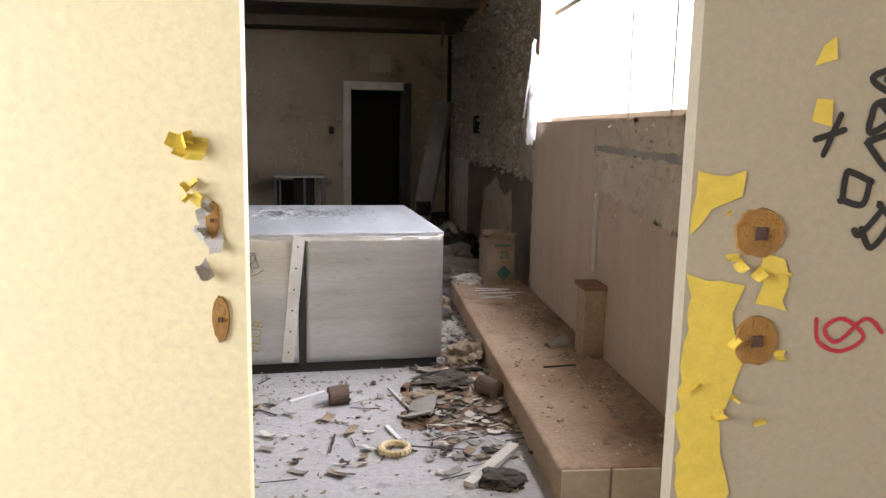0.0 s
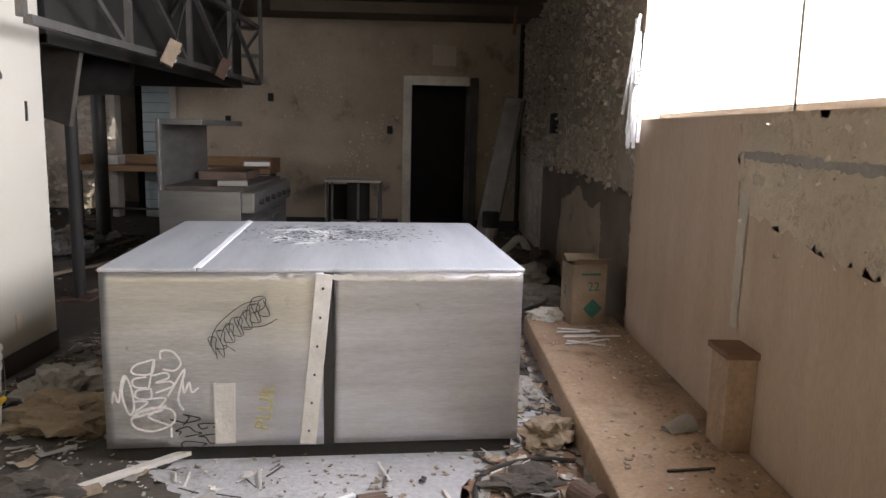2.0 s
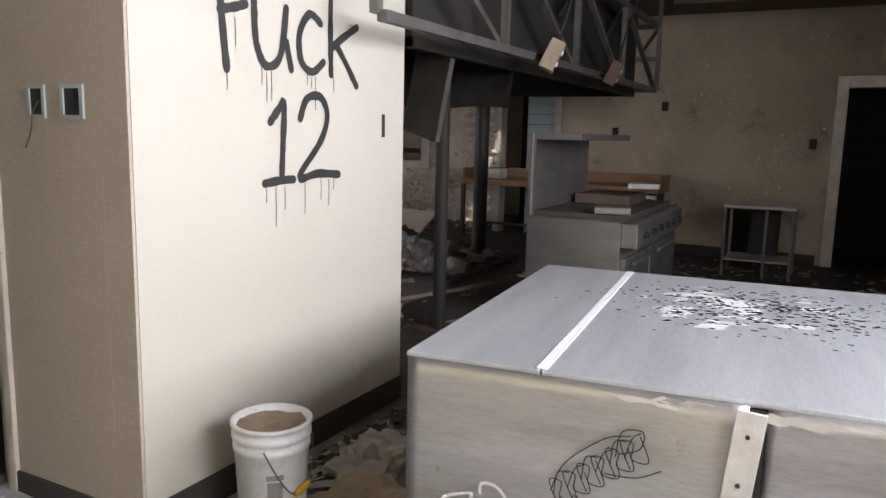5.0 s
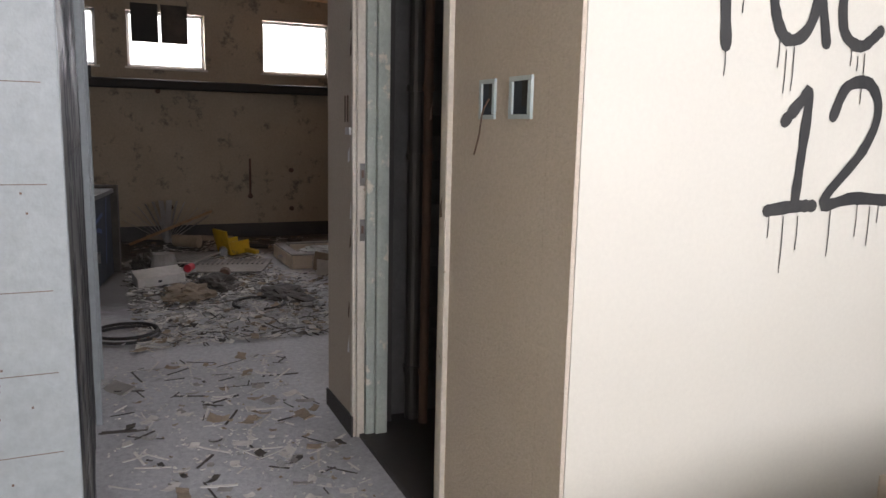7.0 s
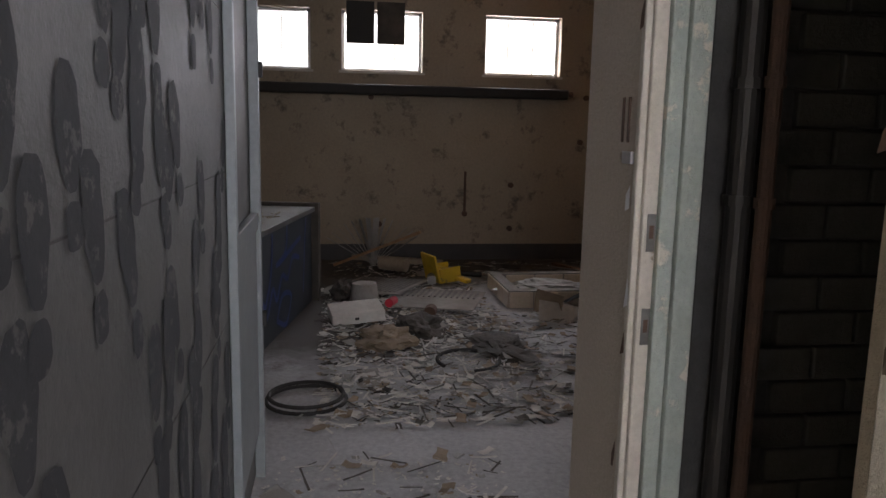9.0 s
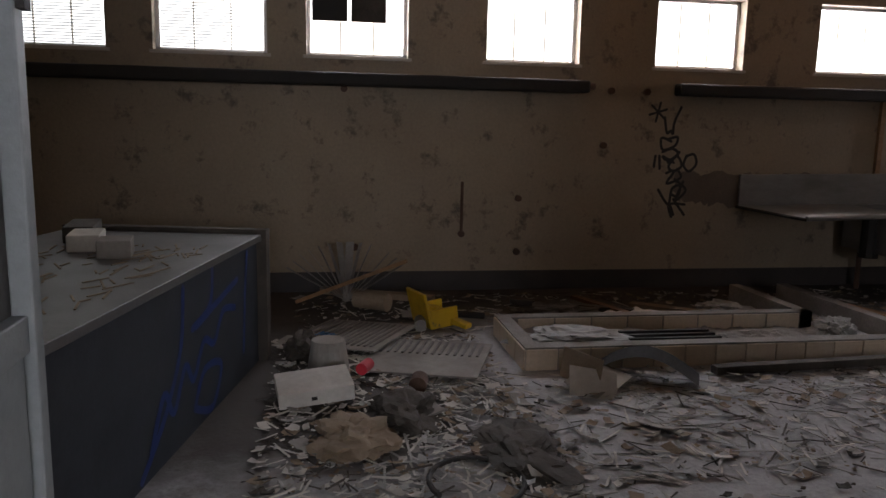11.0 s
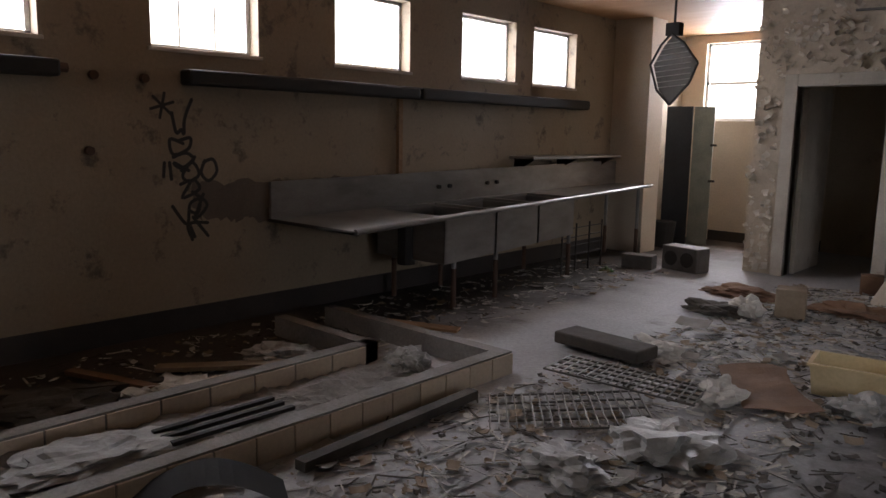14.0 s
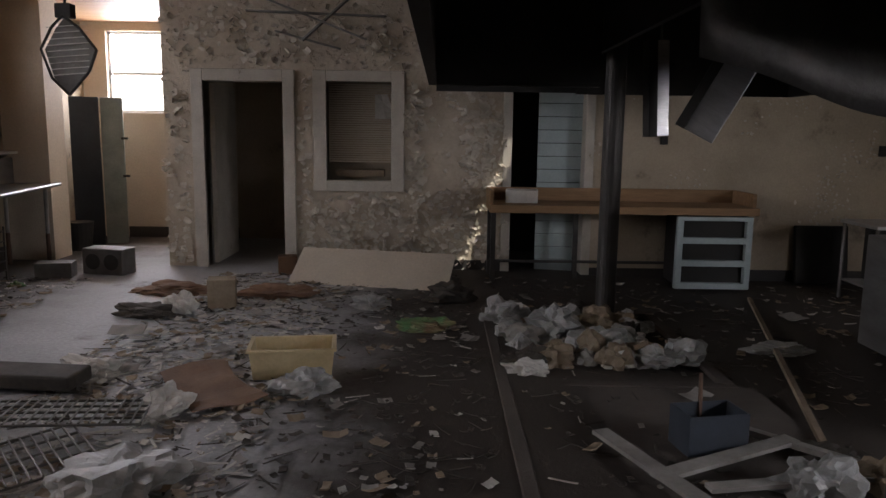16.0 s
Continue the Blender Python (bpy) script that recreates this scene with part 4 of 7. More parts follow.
# jambs of the closet doorway
for name, w, mt, lab in (("door_jamb", (-3.185, -3.135, 4.31, 4.36, 0.0, 3.1), TRIM, "flaking cream rounded wall edge"), ("door_stop", (-3.245, -3.187, 4.335, 4.44, 0.0, 3.1), BEIGE, "brown scarred door stop"),
                         ("wall_pier_face", (-4.47, -4.075, 4.273, 4.284, 0.0, 3.1), BEIGE, "beige plaster face of the closet pier"), ("door_jamb", (-4.219, -4.035, 4.286, 4.325, 0.0, 3.1), TRIM, "flaking cream door jamb"),
                         ("door_casing", (-4.074, -4.045, 4.266, 4.285, 0.0, 3.1), TRIM, "flaking cream casing strip"), ("door_jamb", (-4.219, -4.02, 4.327, 4.37, 0.0, 3.1), GREENWOOD, "flaking pale green door jamb"),
                         ("door_stop", (-4.219, -4.005, 4.372, 4.43, 0.0, 3.1), GREENWOOD, "flaking pale green door stop"), ("door_lining", (-4.219, -4.13, 4.432, 4.50, 0.0, 3.1), BLACKBASE, "dark bare board behind the jamb")):
    bm = bmesh.new()
    block(bm, *w, bevel=0.005)
    structure(name, bm, mt, lab, "door frame")
bm = bmesh.new()
block(bm, -4.219, -4.209, 4.502, 5.94, 0.0, 3.1)
structure("closet_mortar", bm, BRICKMAT, "mortar between the closet bricks, coloured for shade", "wall")
rnd = random.Random(91)
for k in range(16):  # chipped paint along the jamb edges
    z = 0.3 + 2.3 * k / 16 + rnd.uniform(0, 0.1)
    patch("paint_chip", wall_plane(rnd.choice((-4.06, -4.085, -3.165)), 4.264 if k % 3 else 4.309, z, 0), [(-0.012, 0), (0.012, 0.01), (0.012, 0.05 + 0.05 * rnd.random()), (-0.008, 0.04)], rnd.choice((RUST, CEILMAT, WHITE)), "chip in the flaking paint", 0.006, k, "paint")
# closet floor takes the same black for shade
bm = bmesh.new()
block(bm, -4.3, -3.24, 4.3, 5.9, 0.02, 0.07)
structure("threshold", bm, BLACKBASE, "raised closet floor coloured dark for shade", "floor")
ob = bpy.data.objects["wall_closet_side"]
bm = bmesh.new()
block(bm, -0.125, 0.125, -0.03, 0.03, -0.05, 0.05, bevel=0.006)
brick_me = part("brick", bm, BRICKMAT, ob)
brick_me.matrix_world = pose(-4.215, 4.92, 0.13, 0, 0, 90)
for r in range(27):
    for c in range(4):
        if r or c:
            o = new("brick", brick_me.data)
            o.parent = ob
            o.matrix_world = pose(-4.215 + 0.004 * random.random(), 4.92 + 0.26 * c - (0.13 if r % 2 else 0), 0.13 + 0.108 * r, 0, 0, 90)
for x, y, r, mt, lab in ((-4.14, 4.61, 0.035, DARKSTEEL, "grey vertical steel pipe in the closet"), (-4.06, 4.64, 0.022, RUST, "rusty red vertical pipe in the closet"), (-3.3, 5.2, 0.012, IRON, "thin bent conduit in the closet")):
    ob = thing("pipe", pose(x, y, 0.07), lab, "pipe", "closet pipes")
    bm = bmesh.new()
    rod(bm, (0, 0, 0), (0, 0, 3.04), r, n=14)
    part("tube", bm, mt, ob, smooth=False)
    for z in (0.25, 1.3, 1.62):
        bm = bmesh.new()
        rod(bm, (0, 0, z), (0, 0, z + 0.03), r * 1.3, n=14)
        part("coupling", bm, mt, ob)
for u, z, mt in ((-4.11, 1.50, STEEL), (-4.17, 1.60, RUST), (-4.13, 1.60, RUST)):
    ob = thing("strike_plate", wall_plane(u, 4.272, z, 0), "bent metal strike plate on the door jamb", "strike plate", "strike plates")
    bm = bmesh.new()
    block(bm, *((-0.03, 0.03, -0.016, 0.016, 0, 0.012) if mt == STEEL else (-0.006, 0.006, -0.06, 0.06, 0, 0.004)), bevel=0.001)
    part("plate", bm, mt, ob)
for y, z in ((4.31, 1.307), (4.31, 1.053)):
    ob = thing("latch_plate", pose(-4.035 if y < 4.326 else -4.02, y, z, 90, 0, 90), "worn metal latch plate let into the jamb", "latch plate", "latch plates")
    bm = bmesh.new()
    block(bm, -0.012, 0.012, -0.05, 0.05, 0, 0.003, bevel=0.001)
    part("plate", bm, IRON, ob)
    bm = bmesh.new()
    block(bm, -0.006, 0.006, -0.015, 0.02, 0.003, 0.004)
    part("slot", bm, RUST, ob)

# ---- footprint wall ----
fw = wall_plane(-2.78, 3.155, 0, 180)  # x runs west
rnd = random.Random(11)
for k in range(95):
    u, v = 0.05 + 1.7 * rnd.random() ** 0.8, rnd.uniform(0.0, 2.35)
    l, a = rnd.uniform(0.24, 0.31), rnd.gauss(0, 0.22)
    bm = bmesh.new()
    for y0, y1, w0, w1 in ((0.0, 0.27, 0.036, 0.034), (0.31, 1.0, 0.036, 0.052)):
        ring = []
        for j in range(18):
            t = j * math.tau / 18
            f = (math.sin(t) + 1) / 2
            w = (w0 + (w1 - w0) * math.sin(f * 1.9)) * rnd.uniform(0.82, 1.1)
            x, y = math.copysign(abs(math.cos(t)) ** 0.6, math.cos(t)) * w, (y0 + (y1 - y0) * f) * l * rnd.uniform(0.97, 1.02)
            ring.append(bm.verts.new(fw @ Vector((u + x * math.cos(a) - y * math.sin(a), v + x * math.sin(a) + y * math.cos(a), 0.002 + 0.00003 * k))))
        bm.faces.new(ring)
    part("footprint", bm, SCUFF, bpy.data.objects["wall_footprints"], "dark boot print")
bm = bmesh.new()
for z in (0.45, 0.95, 1.42, 1.9, 2.4):
    block(bm, 0.0, 1.8, z, z + 0.004, 0.0005, 0.0015, fw)
tagged(part("board_joints", bm, DARKSTEEL), "thin dark joints between boards", "joint", "", "structure")
bw2 = wall_plane(-2.76, 0, 0, 90)
bm = bmesh.new()
for z in (0.42, 0.62, 0.82, 1.02, 1.27, 1.5, 1.72, 1.95, 2.2):
    block(bm, 1.5, 2.955, z, z + 0.003, 0.0005, 0.0015, bw2)
    block(bm, 2.97, 3.12, z + 0.1, z + 0.102, 0.0085, 0.0092, bw2)
for k in range(60):
    c = Vector((rnd.choice((3.07, 3.0, 2.92, 2.6)) + rnd.uniform(-0.01, 0.01), rnd.uniform(0.2, 2.4), 0))
    block(bm, c.x - 0.0025, c.x + 0.0025, c.y - 0.0025, c.y + 0.0025, 0.0005, 0.0105, bw2)
tagged(part("nail_heads", bm, RUST), "rusty nail heads and joints in the boards", "nails", "", "stuff")
bm = bmesh.new()
block(bm, -2.779, -2.752, 2.96, 3.158, 0, 3.1, bevel=0.004)
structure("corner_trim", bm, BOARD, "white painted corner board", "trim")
# shallow white cupboard door frames beyond the prints
ob = thing("wall_cupboard", pose(-4.93, 3.157, 0), "white painted built-in cupboard with an open compartment", "cupboard")
bm = bmesh.new()
for q in ((-0.35, -0.31, 0, 0.04, 0.05, 3.0), (0.31, 0.35, 0, 0.03, 0.05, 3.0), (-0.31, 0.31, 0, 0.03, 1.15, 1.22), (-0.31, 0.31, 0, 0.03, 2.25, 2.32)):
    block(bm, *q, bevel=0.004)
part("frame", bm, BOARD, ob)
bm = bmesh.new()
block(bm, -0.30, 0.30, 0.002, 0.022, 0.3, 1.15, bevel=0.004)
part("door", bm, BOARD, ob)
for z in (0.75, 1.75):
    bm = bmesh.new()
    block(bm, -0.345, -0.315, 0.04, 0.055, z, z + 0.06)
    part("latch", bm, BLACK, ob, "black latch")

# ---- north wall of the first room ----
ob = thing("door_1", pose(0, 12.85, 0), "dark doorway with a bright metal frame", "door", "", "structure")
# light is put into the colours: left side and head bright, right side dark
for name, w, mt in (("frame_side", (-0.34, -0.21, -0.03, 0.22, 0, 2.32), DOORSTEEL), ("frame_head", (-0.21, 0.66, -0.03, 0.22, 2.18, 2.32), DOORSTEEL), ("frame_side", (0.62, 0.68, -0.025, 0.22, 0, 2.18), DARKSTEEL)):
    bm = bmesh.new()
    block(bm, *w, bevel=0.006)
    part(name, bm, mt, ob)
bm = bmesh.new()
block(bm, 0.68, 0.80, -0.10, -0.01, 0.02, 2.3, bevel=0.006)
part("door_leaf", bm, DARKSTEEL, ob, "dark open door edge")
# black walls stand in for the darkness of the passage
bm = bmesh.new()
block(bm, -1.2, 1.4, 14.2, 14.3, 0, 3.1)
structure("passage_end", bm, BLACK, "end wall blackened for the unlit passage", "wall")
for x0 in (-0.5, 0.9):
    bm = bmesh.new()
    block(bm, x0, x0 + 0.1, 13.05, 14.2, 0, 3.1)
    structure("passage_side", bm, BLACK, "side wall blackened for the unlit passage", "wall")
nw = wall_plane(0, 12.85, 0, 0)
flakes("paint_flakes", nw @ Matrix.Translation((-3.8, 0.3, 0)), 3.4, 2.6, 3200, (0.015, 0.05), 41, lambda u, v: max(0, noise.noise((u * 1.3, v * 1.3, 9)) * 1.5), "curled paint flakes on the stained wall", EASTFLAKE)
flakes("paint_flakes", nw @ Matrix.Translation((0.8, 0.3, 0)), 0.7, 1.9, 160, (0.02, 0.06), 42, lambda u, v: 0.5, "curled paint flakes on the stained wall")
for u, v in ((-0.54, 1.5), (-3.0, 1.6), (-2.35, 1.95)):
    ob = thing("wall_box", nw @ Matrix.Translation((u, v, 0)), "small black outlet box on the wall", "outlet", "wall boxes")
    bm = bmesh.new()
    block(bm, -0.04, 0.04, -0.06, 0.06, 0, 0.03, bevel=0.005)
    part("cover", bm, BLACK, ob)
ob = thing("wall_box", pose(1.5, 9.77, 1.61, 90, 0, -90), "grey electrical box on the wall", "electrical box")
bm = bmesh.new()
block(bm, -0.11, 0.11, -0.11, 0.11, 0, 0.06, bevel=0.006)
part("cover", bm, GREYBLUE, ob)
patch("plaster_patch", nw, [(0.1, 2.48), (0.45, 2.48), (0.45, 2.78), (0.1, 2.78)], CREAM, "square plaster repair above the door", 0.008, 5, "patch")
ob = thing("leaning_plank", pose(0, 0, 0), "wide grey plank leaning in the corner", "plank")
bm = bmesh.new()
bar(bm, (0.92, 12.1, 0.0), (1.36, 12.66, 2.0), 0.34, 0.05)
part("board", bm, GREYPAPER, ob)
bm = bmesh.new()
rod(bm, (1.05, 12.0, 0.0), (1.43, 12.5, 1.95), 0.014)
part("edge_rod", bm, IRON, ob, "thin metal rod beside the plank")
ob = thing("corner_pipe", pose(1.44, 12.78, 0), "dark vertical pipe in the room corner", "pipe")
bm = bmesh.new()
rod(bm, (0, 0, 0), (0, 0, 3.1), 0.035)
part("tube", bm, BLACK, ob)
for (a, b), mt in ((((1.16, 11.2, 3.1), (1.14, 11.22, 2.75)), WOOD), (((1.35, 8.2, 3.1), (1.2, 7.9, 2.72)), WOOD), (((1.42, 7.7, 3.1), (1.3, 7.5, 2.8)), WOOD), (((1.3, 8.0, 3.08), (1.05, 8.1, 2.85)), DARKJUNK)):
    bm = bmesh.new()
    bar(bm, a, b, 0.05, 0.02)
    tagged(part("ceiling_lath", bm, mt), "broken wooden lath hanging from the ceiling", "lath", "ceiling laths")
bm = bmesh.new()
for y in (3.2, 5.2, 7.2, 9.2, 11.2):
    block(bm, -2.0, 1.5, y, y + 0.12, 2.98, 3.12)
structure("ceiling_beam", bm, CEILMAT, "sooty ceiling joists", "ceiling beam")
# steel work table
ob = thing("work_table", pose(-0.97, 11.75, 0), "small stainless steel work table by the wall", "table")
bm = bmesh.new()
block(bm, -0.38, 0.38, -0.33, 0.33, 0.78, 0.815, bevel=0.006)
part("tabletop", bm, STEEL, ob)
bm = bmesh.new()
block(bm, -0.34, 0.34, -0.28, 0.28, 0.18, 0.2)
part("undershelf", bm, STEEL, ob)
for x in (-0.35, 0.35, 0.08):
    for y in (-0.29, 0.29):
        bm = bmesh.new()
        rod(bm, (x, y, 0), (x, y, 0.78), 0.018)
        part("leg", bm, IRON, ob)
bm = bmesh.new()
block(bm, -0.98 - 0.12, -0.98 + 0.2, 11.95, 12.05, 0.2, 0.75)
tagged(part("dark_panel", bm, BLACK), "black panel standing behind the work table", "panel")
# cooking range
ob = thing("cooking_range", pose(-2.30, 7.83, 0), "stainless steel cooking range with a high shelf", "stove")
bm = bmesh.new()
block(bm, 0, 0.72, 0, 2.1, 0.1, 0.93, bevel=0.008)
part("body", bm, SINKSTEEL, ob)
bm = bmesh.new()
block(bm, 0, 0.03, -0.01, 1.4, 0.93, 1.55, bevel=0.004)
part("splashback", bm, SINKSTEEL, ob)
bm = bmesh.new()
block(bm, 0.0, 0.40, 0.0, 1.4, 1.50, 1.55, bevel=0.004)
part("high_shelf", bm, SINKSTEEL, ob)
bm = bmesh.new()
block(bm, 0.0, 0.05, 0.0, 0.03, 0.93, 1.5)
part("side_post", bm, SINKSTEEL, ob)
bm = bmesh.new()
block(bm, 0.04, 0.74, 0.05, 1.65, 0.93, 0.97, bevel=0.005)
part("griddle", bm, DARKJUNK, ob, "rusty griddle plate")
bm = bmesh.new()
block(bm, 0.08, 0.55, 0.9, 1.5, 0.97, 1.05, bevel=0.006)
part("raised_burner", bm, GRIDDLE, ob)
for y0 in (0.02, 0.85):
    bm = bmesh.new()
    block(bm, 0.72, 0.76, y0, y0 + 0.8, 0.18, 0.66, bevel=0.006)
    d = part("oven_door", bm, SINKSTEEL, ob)
    bm = bmesh.new()
    rod(bm, (0.80, y0 + 0.1, 0.62), (0.80, y0 + 0.7, 0.62), 0.014)
    part("handle", bm, SINKSTEEL, d)
bm = bmesh.new()
block(bm, 0.72, 0.84, 0, 1.7, 0.74, 0.92, bevel=0.01)
part("control_panel", bm, SINKSTEEL, ob)
for k in range(6):
    bm = bmesh.new()
    rod(bm, (0.84, 0.2 + 0.26 * k, 0.83), (0.875, 0.2 + 0.26 * k, 0.83), 0.025)
    part("knob", bm, BLACK, ob)
for x in (0.06, 0.66):
    for y in (0.06, 1.64):
        bm = bmesh.new()
        rod(bm, (x, y, 0), (x, y, 0.1), 0.025)
        part("leg", bm, DARKSTEEL, ob)
for y, z, s in ((0.15, 1.0, 0.12), (1.1, 1.13, 0.14)):
    bm = bmesh.new()
    block(bm, -0.12, 0.14, -0.05, s, 0, 0.05, bevel=0.006)
    simple("loose_tray", bm, SINKSTEEL, pose(-1.7, 7.83 + y, z - 0.03, 0, 0, 12 * s * 10), "dented metal tray lying on the range", "tray", "loose trays")

# ---- extractor hood ----
ob = thing("extractor_hood", pose(0, 0, 0), "large sooty steel extractor hood hanging from the ceiling", "hood")
for name, w in (("east_side", (-2.42, -2.38, 6.2, 11.2, 2.0, 3.1)), ("west_side", (-5.58, -5.54, 6.2, 10.2, 2.02, 3.1)), ("north_side", (-5.54, -2.42, 11.16, 11.2, 2.0, 3.1)), ("south_side", (-3.9, -2.42, 6.2, 6.24, 2.55, 3.1)), ("north_step", (-5.54, -4.3, 10.16, 10.2, 2.02, 3.1)), ("middle", (-4.3, -4.26, 6.2, 11.16, 2.25, 3.1))):
    bm = bmesh.new()
    block(bm, *w)
    part(name, bm, BLACK, ob)
bm = bmesh.new()
for a, b in (((-5.56, 6.2, 2.02), (-5.56, 10.2, 2.02)), ((-5.56, 10.2, 2.02), (-4.3, 10.2, 2.02)), ((-4.3, 11.18, 2.02), (-2.4, 11.18, 2.02)), ((-2.4, 6.2, 2.02), (-2.4, 11.2, 2.02))):
    bar(bm, a, b, 0.06, 0.06)
part("gutter", bm, BLACK, ob)
frame_pts = [5.45, 6.9, 8.3, 9.7, 11.2]
for a, b in (((-2.1, 5.45, 2.04), (-2.15, 11.2, 2.06)), ((-2.1, 5.45, 2.75), (-2.15, 11.2, 2.75)), ((-2.15, 11.2, 2.06), (-2.42, 11.2, 2.06)), ((-2.15, 11.2, 2.4), (-3.0, 11.2, 2.4)), ((-2.15, 11.2, 2.75), (-3.0, 11.2, 2.75))):
    bm = bmesh.new()
    bar(bm, a, b, 0.05, 0.05)
    part("rail", bm, IRON, ob)
for k, y in enumerate(frame_pts):
    bm = bmesh.new()
    bar(bm, (-2.13, y, 2.05), (-2.13, y, 3.1), 0.045, 0.045)
    part("upright", bm, IRON, ob)
    if k < 4:
        bm = bmesh.new()
        bar(bm, (-2.14, y + 0.1, 2.75), (-2.14, frame_pts[k + 1] - 0.1, 2.08), 0.04, 0.04)
        part("brace", bm, IRON, ob)
    bm = bmesh.new()
    bar(bm, (-2.13, y, 2.75), (-2.4, y + 0.3, 2.5), 0.03, 0.03)
    part("tie", bm, IRON, ob)
for y, mt in ((7.4, CARD), (8.9, RUST)):
    bx = thing("hanging_box", pose(-2.02, y, 2.02, 0, 25, 20), "small open electrical box dangling from the hood frame", "electrical box", "hanging boxes")
    bm = bmesh.new()
    block(bm, -0.05, 0.05, -0.11, 0.11, -0.06, 0.14, bevel=0.006)
    part("case", bm, mt, bx)
    for z in (0.0, 0.08):
        bm = bmesh.new()
        block(bm, 0.05, 0.06, -0.05, 0.04, z - 0.015, z + 0.015)
        part("socket", bm, PAPER, bx)
    bm = bmesh.new()
    line = smooth_line([(0, 0, 0.14), (-0.05, 0.1, 0.4), (-0.1, -0.1, 0.7), (-0.1, 0, 1.05)])
    for a, b in zip(line, line[1:]):
        rod(bm, a, b, 0.008, n=6)
    part("cable", bm, BLACK, bx)
# curved loose sheet and dangling filters under the hood
ob = thing("loose_sheet", pose(0, 0, 0), "curled shiny sheet of steel under the hood", "metal sheet")
bm = bmesh.new()
n = 24
rows = []
for i in range(n + 1):
    f = i / n
    low = 1.71 + 0.26 * (1 - f) ** 2.2
    rows.append([bm.verts.new((-4.38 + 1.9 * f, 7.75 + 0.25 * math.sin(f * 2.8) + 0.30 * j * j, low + (0.85 - 0.25 * f) * j + 0.03 * math.sin(f * 9 + 2 * j))) for j in (0, 0.25, 0.5, 0.75, 1.0)])
for a, b in zip(rows, rows[1:]):
    for j in range(4):
        bm.faces.new([a[j], a[j + 1], b[j + 1], b[j]])
bmesh.ops.solidify(bm, geom=bm.faces, thickness=0.006)
part("sheet", bm, IRON, ob, smooth=True)
bm = bmesh.new()
rod(bm, (-3.5, 8.22, 2.3), (-3.5, 8.22, 3.11), 0.01)
part("hanger", bm, IRON, ob)
for m, lab in ((pose(-3.72, 9.2, 1.90, 0, 28, -15), "bright metal filter tray dangling from the hood"), (pose(-4.0, 9.6, 1.93, 0, -3, 10), "narrow grey filter tray hanging from the hood")):
    ob = thing("filter_tray", m, lab, "filter", "filter trays")
    wide = 0.10 if "bright" in lab else 0.05
    bm = bmesh.new()
    block(bm, -wide, wide, -0.02, 0.02, -0.3, 0.34, bevel=0.006)
    part("panel", bm, STEEL, ob)
    bm = bmesh.new()
    block(bm, -wide - 0.06, -wide, -0.05, 0.05, -0.3, 0.34)
    part("side_channel", bm, BLACK, ob, "black side channel")
    bm = bmesh.new()
    rod(bm, (0, 0, 0.3), (0, 0, 1.375 if wide > 0.06 else 1.2), 0.01)
    part("hanger", bm, IRON, ob)
ob = thing("hanging_board", pose(-2.63, 6.85, 1.80, 0, 14, -20), "dark brown board dangling under the hood", "board")
bm = bmesh.new()
block(bm, -0.17, 0.17, -0.02, 0.02, -0.3, 0.3, bevel=0.005)
part("board", bm, DARKJUNK, ob)
bm = bmesh.new()
rod(bm, (0.0, 0, 0.3), (0.0, 0, 1.36), 0.01)
part("hanger", bm, IRON, ob)
for x, y in ((-4.05, 10.75), (-2.89, 7.55)):
    ob = thing("steel_post", pose(x, y, floor_z(x)), "dark steel post holding up the ceiling", "post", "steel posts")
    bm = bmesh.new()
    rod(bm, (0, 0, 0.01), (0, 0, 3.1 - floor_z(x)), 0.085 if x < -4 else 0.05, n=20)
    part("shaft", bm, DARKSTEEL if x < -4 else BLACK, ob, smooth=False)
    bm = bmesh.new()
    block(bm, -0.14, 0.14, -0.14, 0.14, 0, 0.02, bevel=0.003)
    part("base_plate", bm, RUST, ob)

# ---- desk and doorway at the north end ----
ob = thing("workbench", pose(-4.98, 12.05, 0.05), "brown wooden workbench with raised edges and metal drawers", "workbench")
bm = bmesh.new()
block(bm, 0, 2.78, 0, 0.7, 0.78, 0.86, bevel=0.006)
part("worktop", bm, WOOD, ob)
for w in ((0, 2.78, 0.66, 0.7, 0.86, 1.0), (0, 0.04, 0.1, 0.66, 0.86, 1.0), (2.74, 2.78, 0.1, 0.66, 0.86, 1.0)):
    bm = bmesh.new()
    block(bm, *w, bevel=0.004)
    part("edge_board", bm, WOOD, ob)
for x, y in ((0.04, 0.04), (0.04, 0.62), (1.0, 0.62), (2.7, 0.62)):
    bm = bmesh.new()
    block(bm, x - 0.025, x + 0.025, y - 0.025, y + 0.025, 0, 0.78)
    part("leg", bm, DARKSTEEL, ob)
bm = bmesh.new()
bar(bm, (0.04, 0.6, 0.18), (2.7, 0.6, 0.18), 0.03, 0.03)
part("stretcher", bm, DARKSTEEL, ob)
bm = bmesh.new()
block(bm, 2.0, 2.72, 0.12, 0.6, 0.02, 0.76)
part("drawer_case", bm, BLACK, ob)
bm = bmesh.new()
for w in ((1.96, 2.02, 0.05, 0.12, 0, 0.76), (2.68, 2.74, 0.05, 0.12, 0, 0.76), (2.02, 2.68, 0.05, 0.12, 0.0, 0.06), (2.02, 2.68, 0.05, 0.12, 0.24, 0.30), (2.02, 2.68, 0.05, 0.12, 0.48, 0.54), (2.02, 2.68, 0.05, 0.12, 0.72, 0.76)):
    block(bm, *w)
part("drawer_frame", bm, SIDING, ob, "pale metal drawer frame")
ob = thing("siding_panel", pose(-4.02, 13.06, 0.04), "pale blue boarded panel standing behind the doorway", "panel")
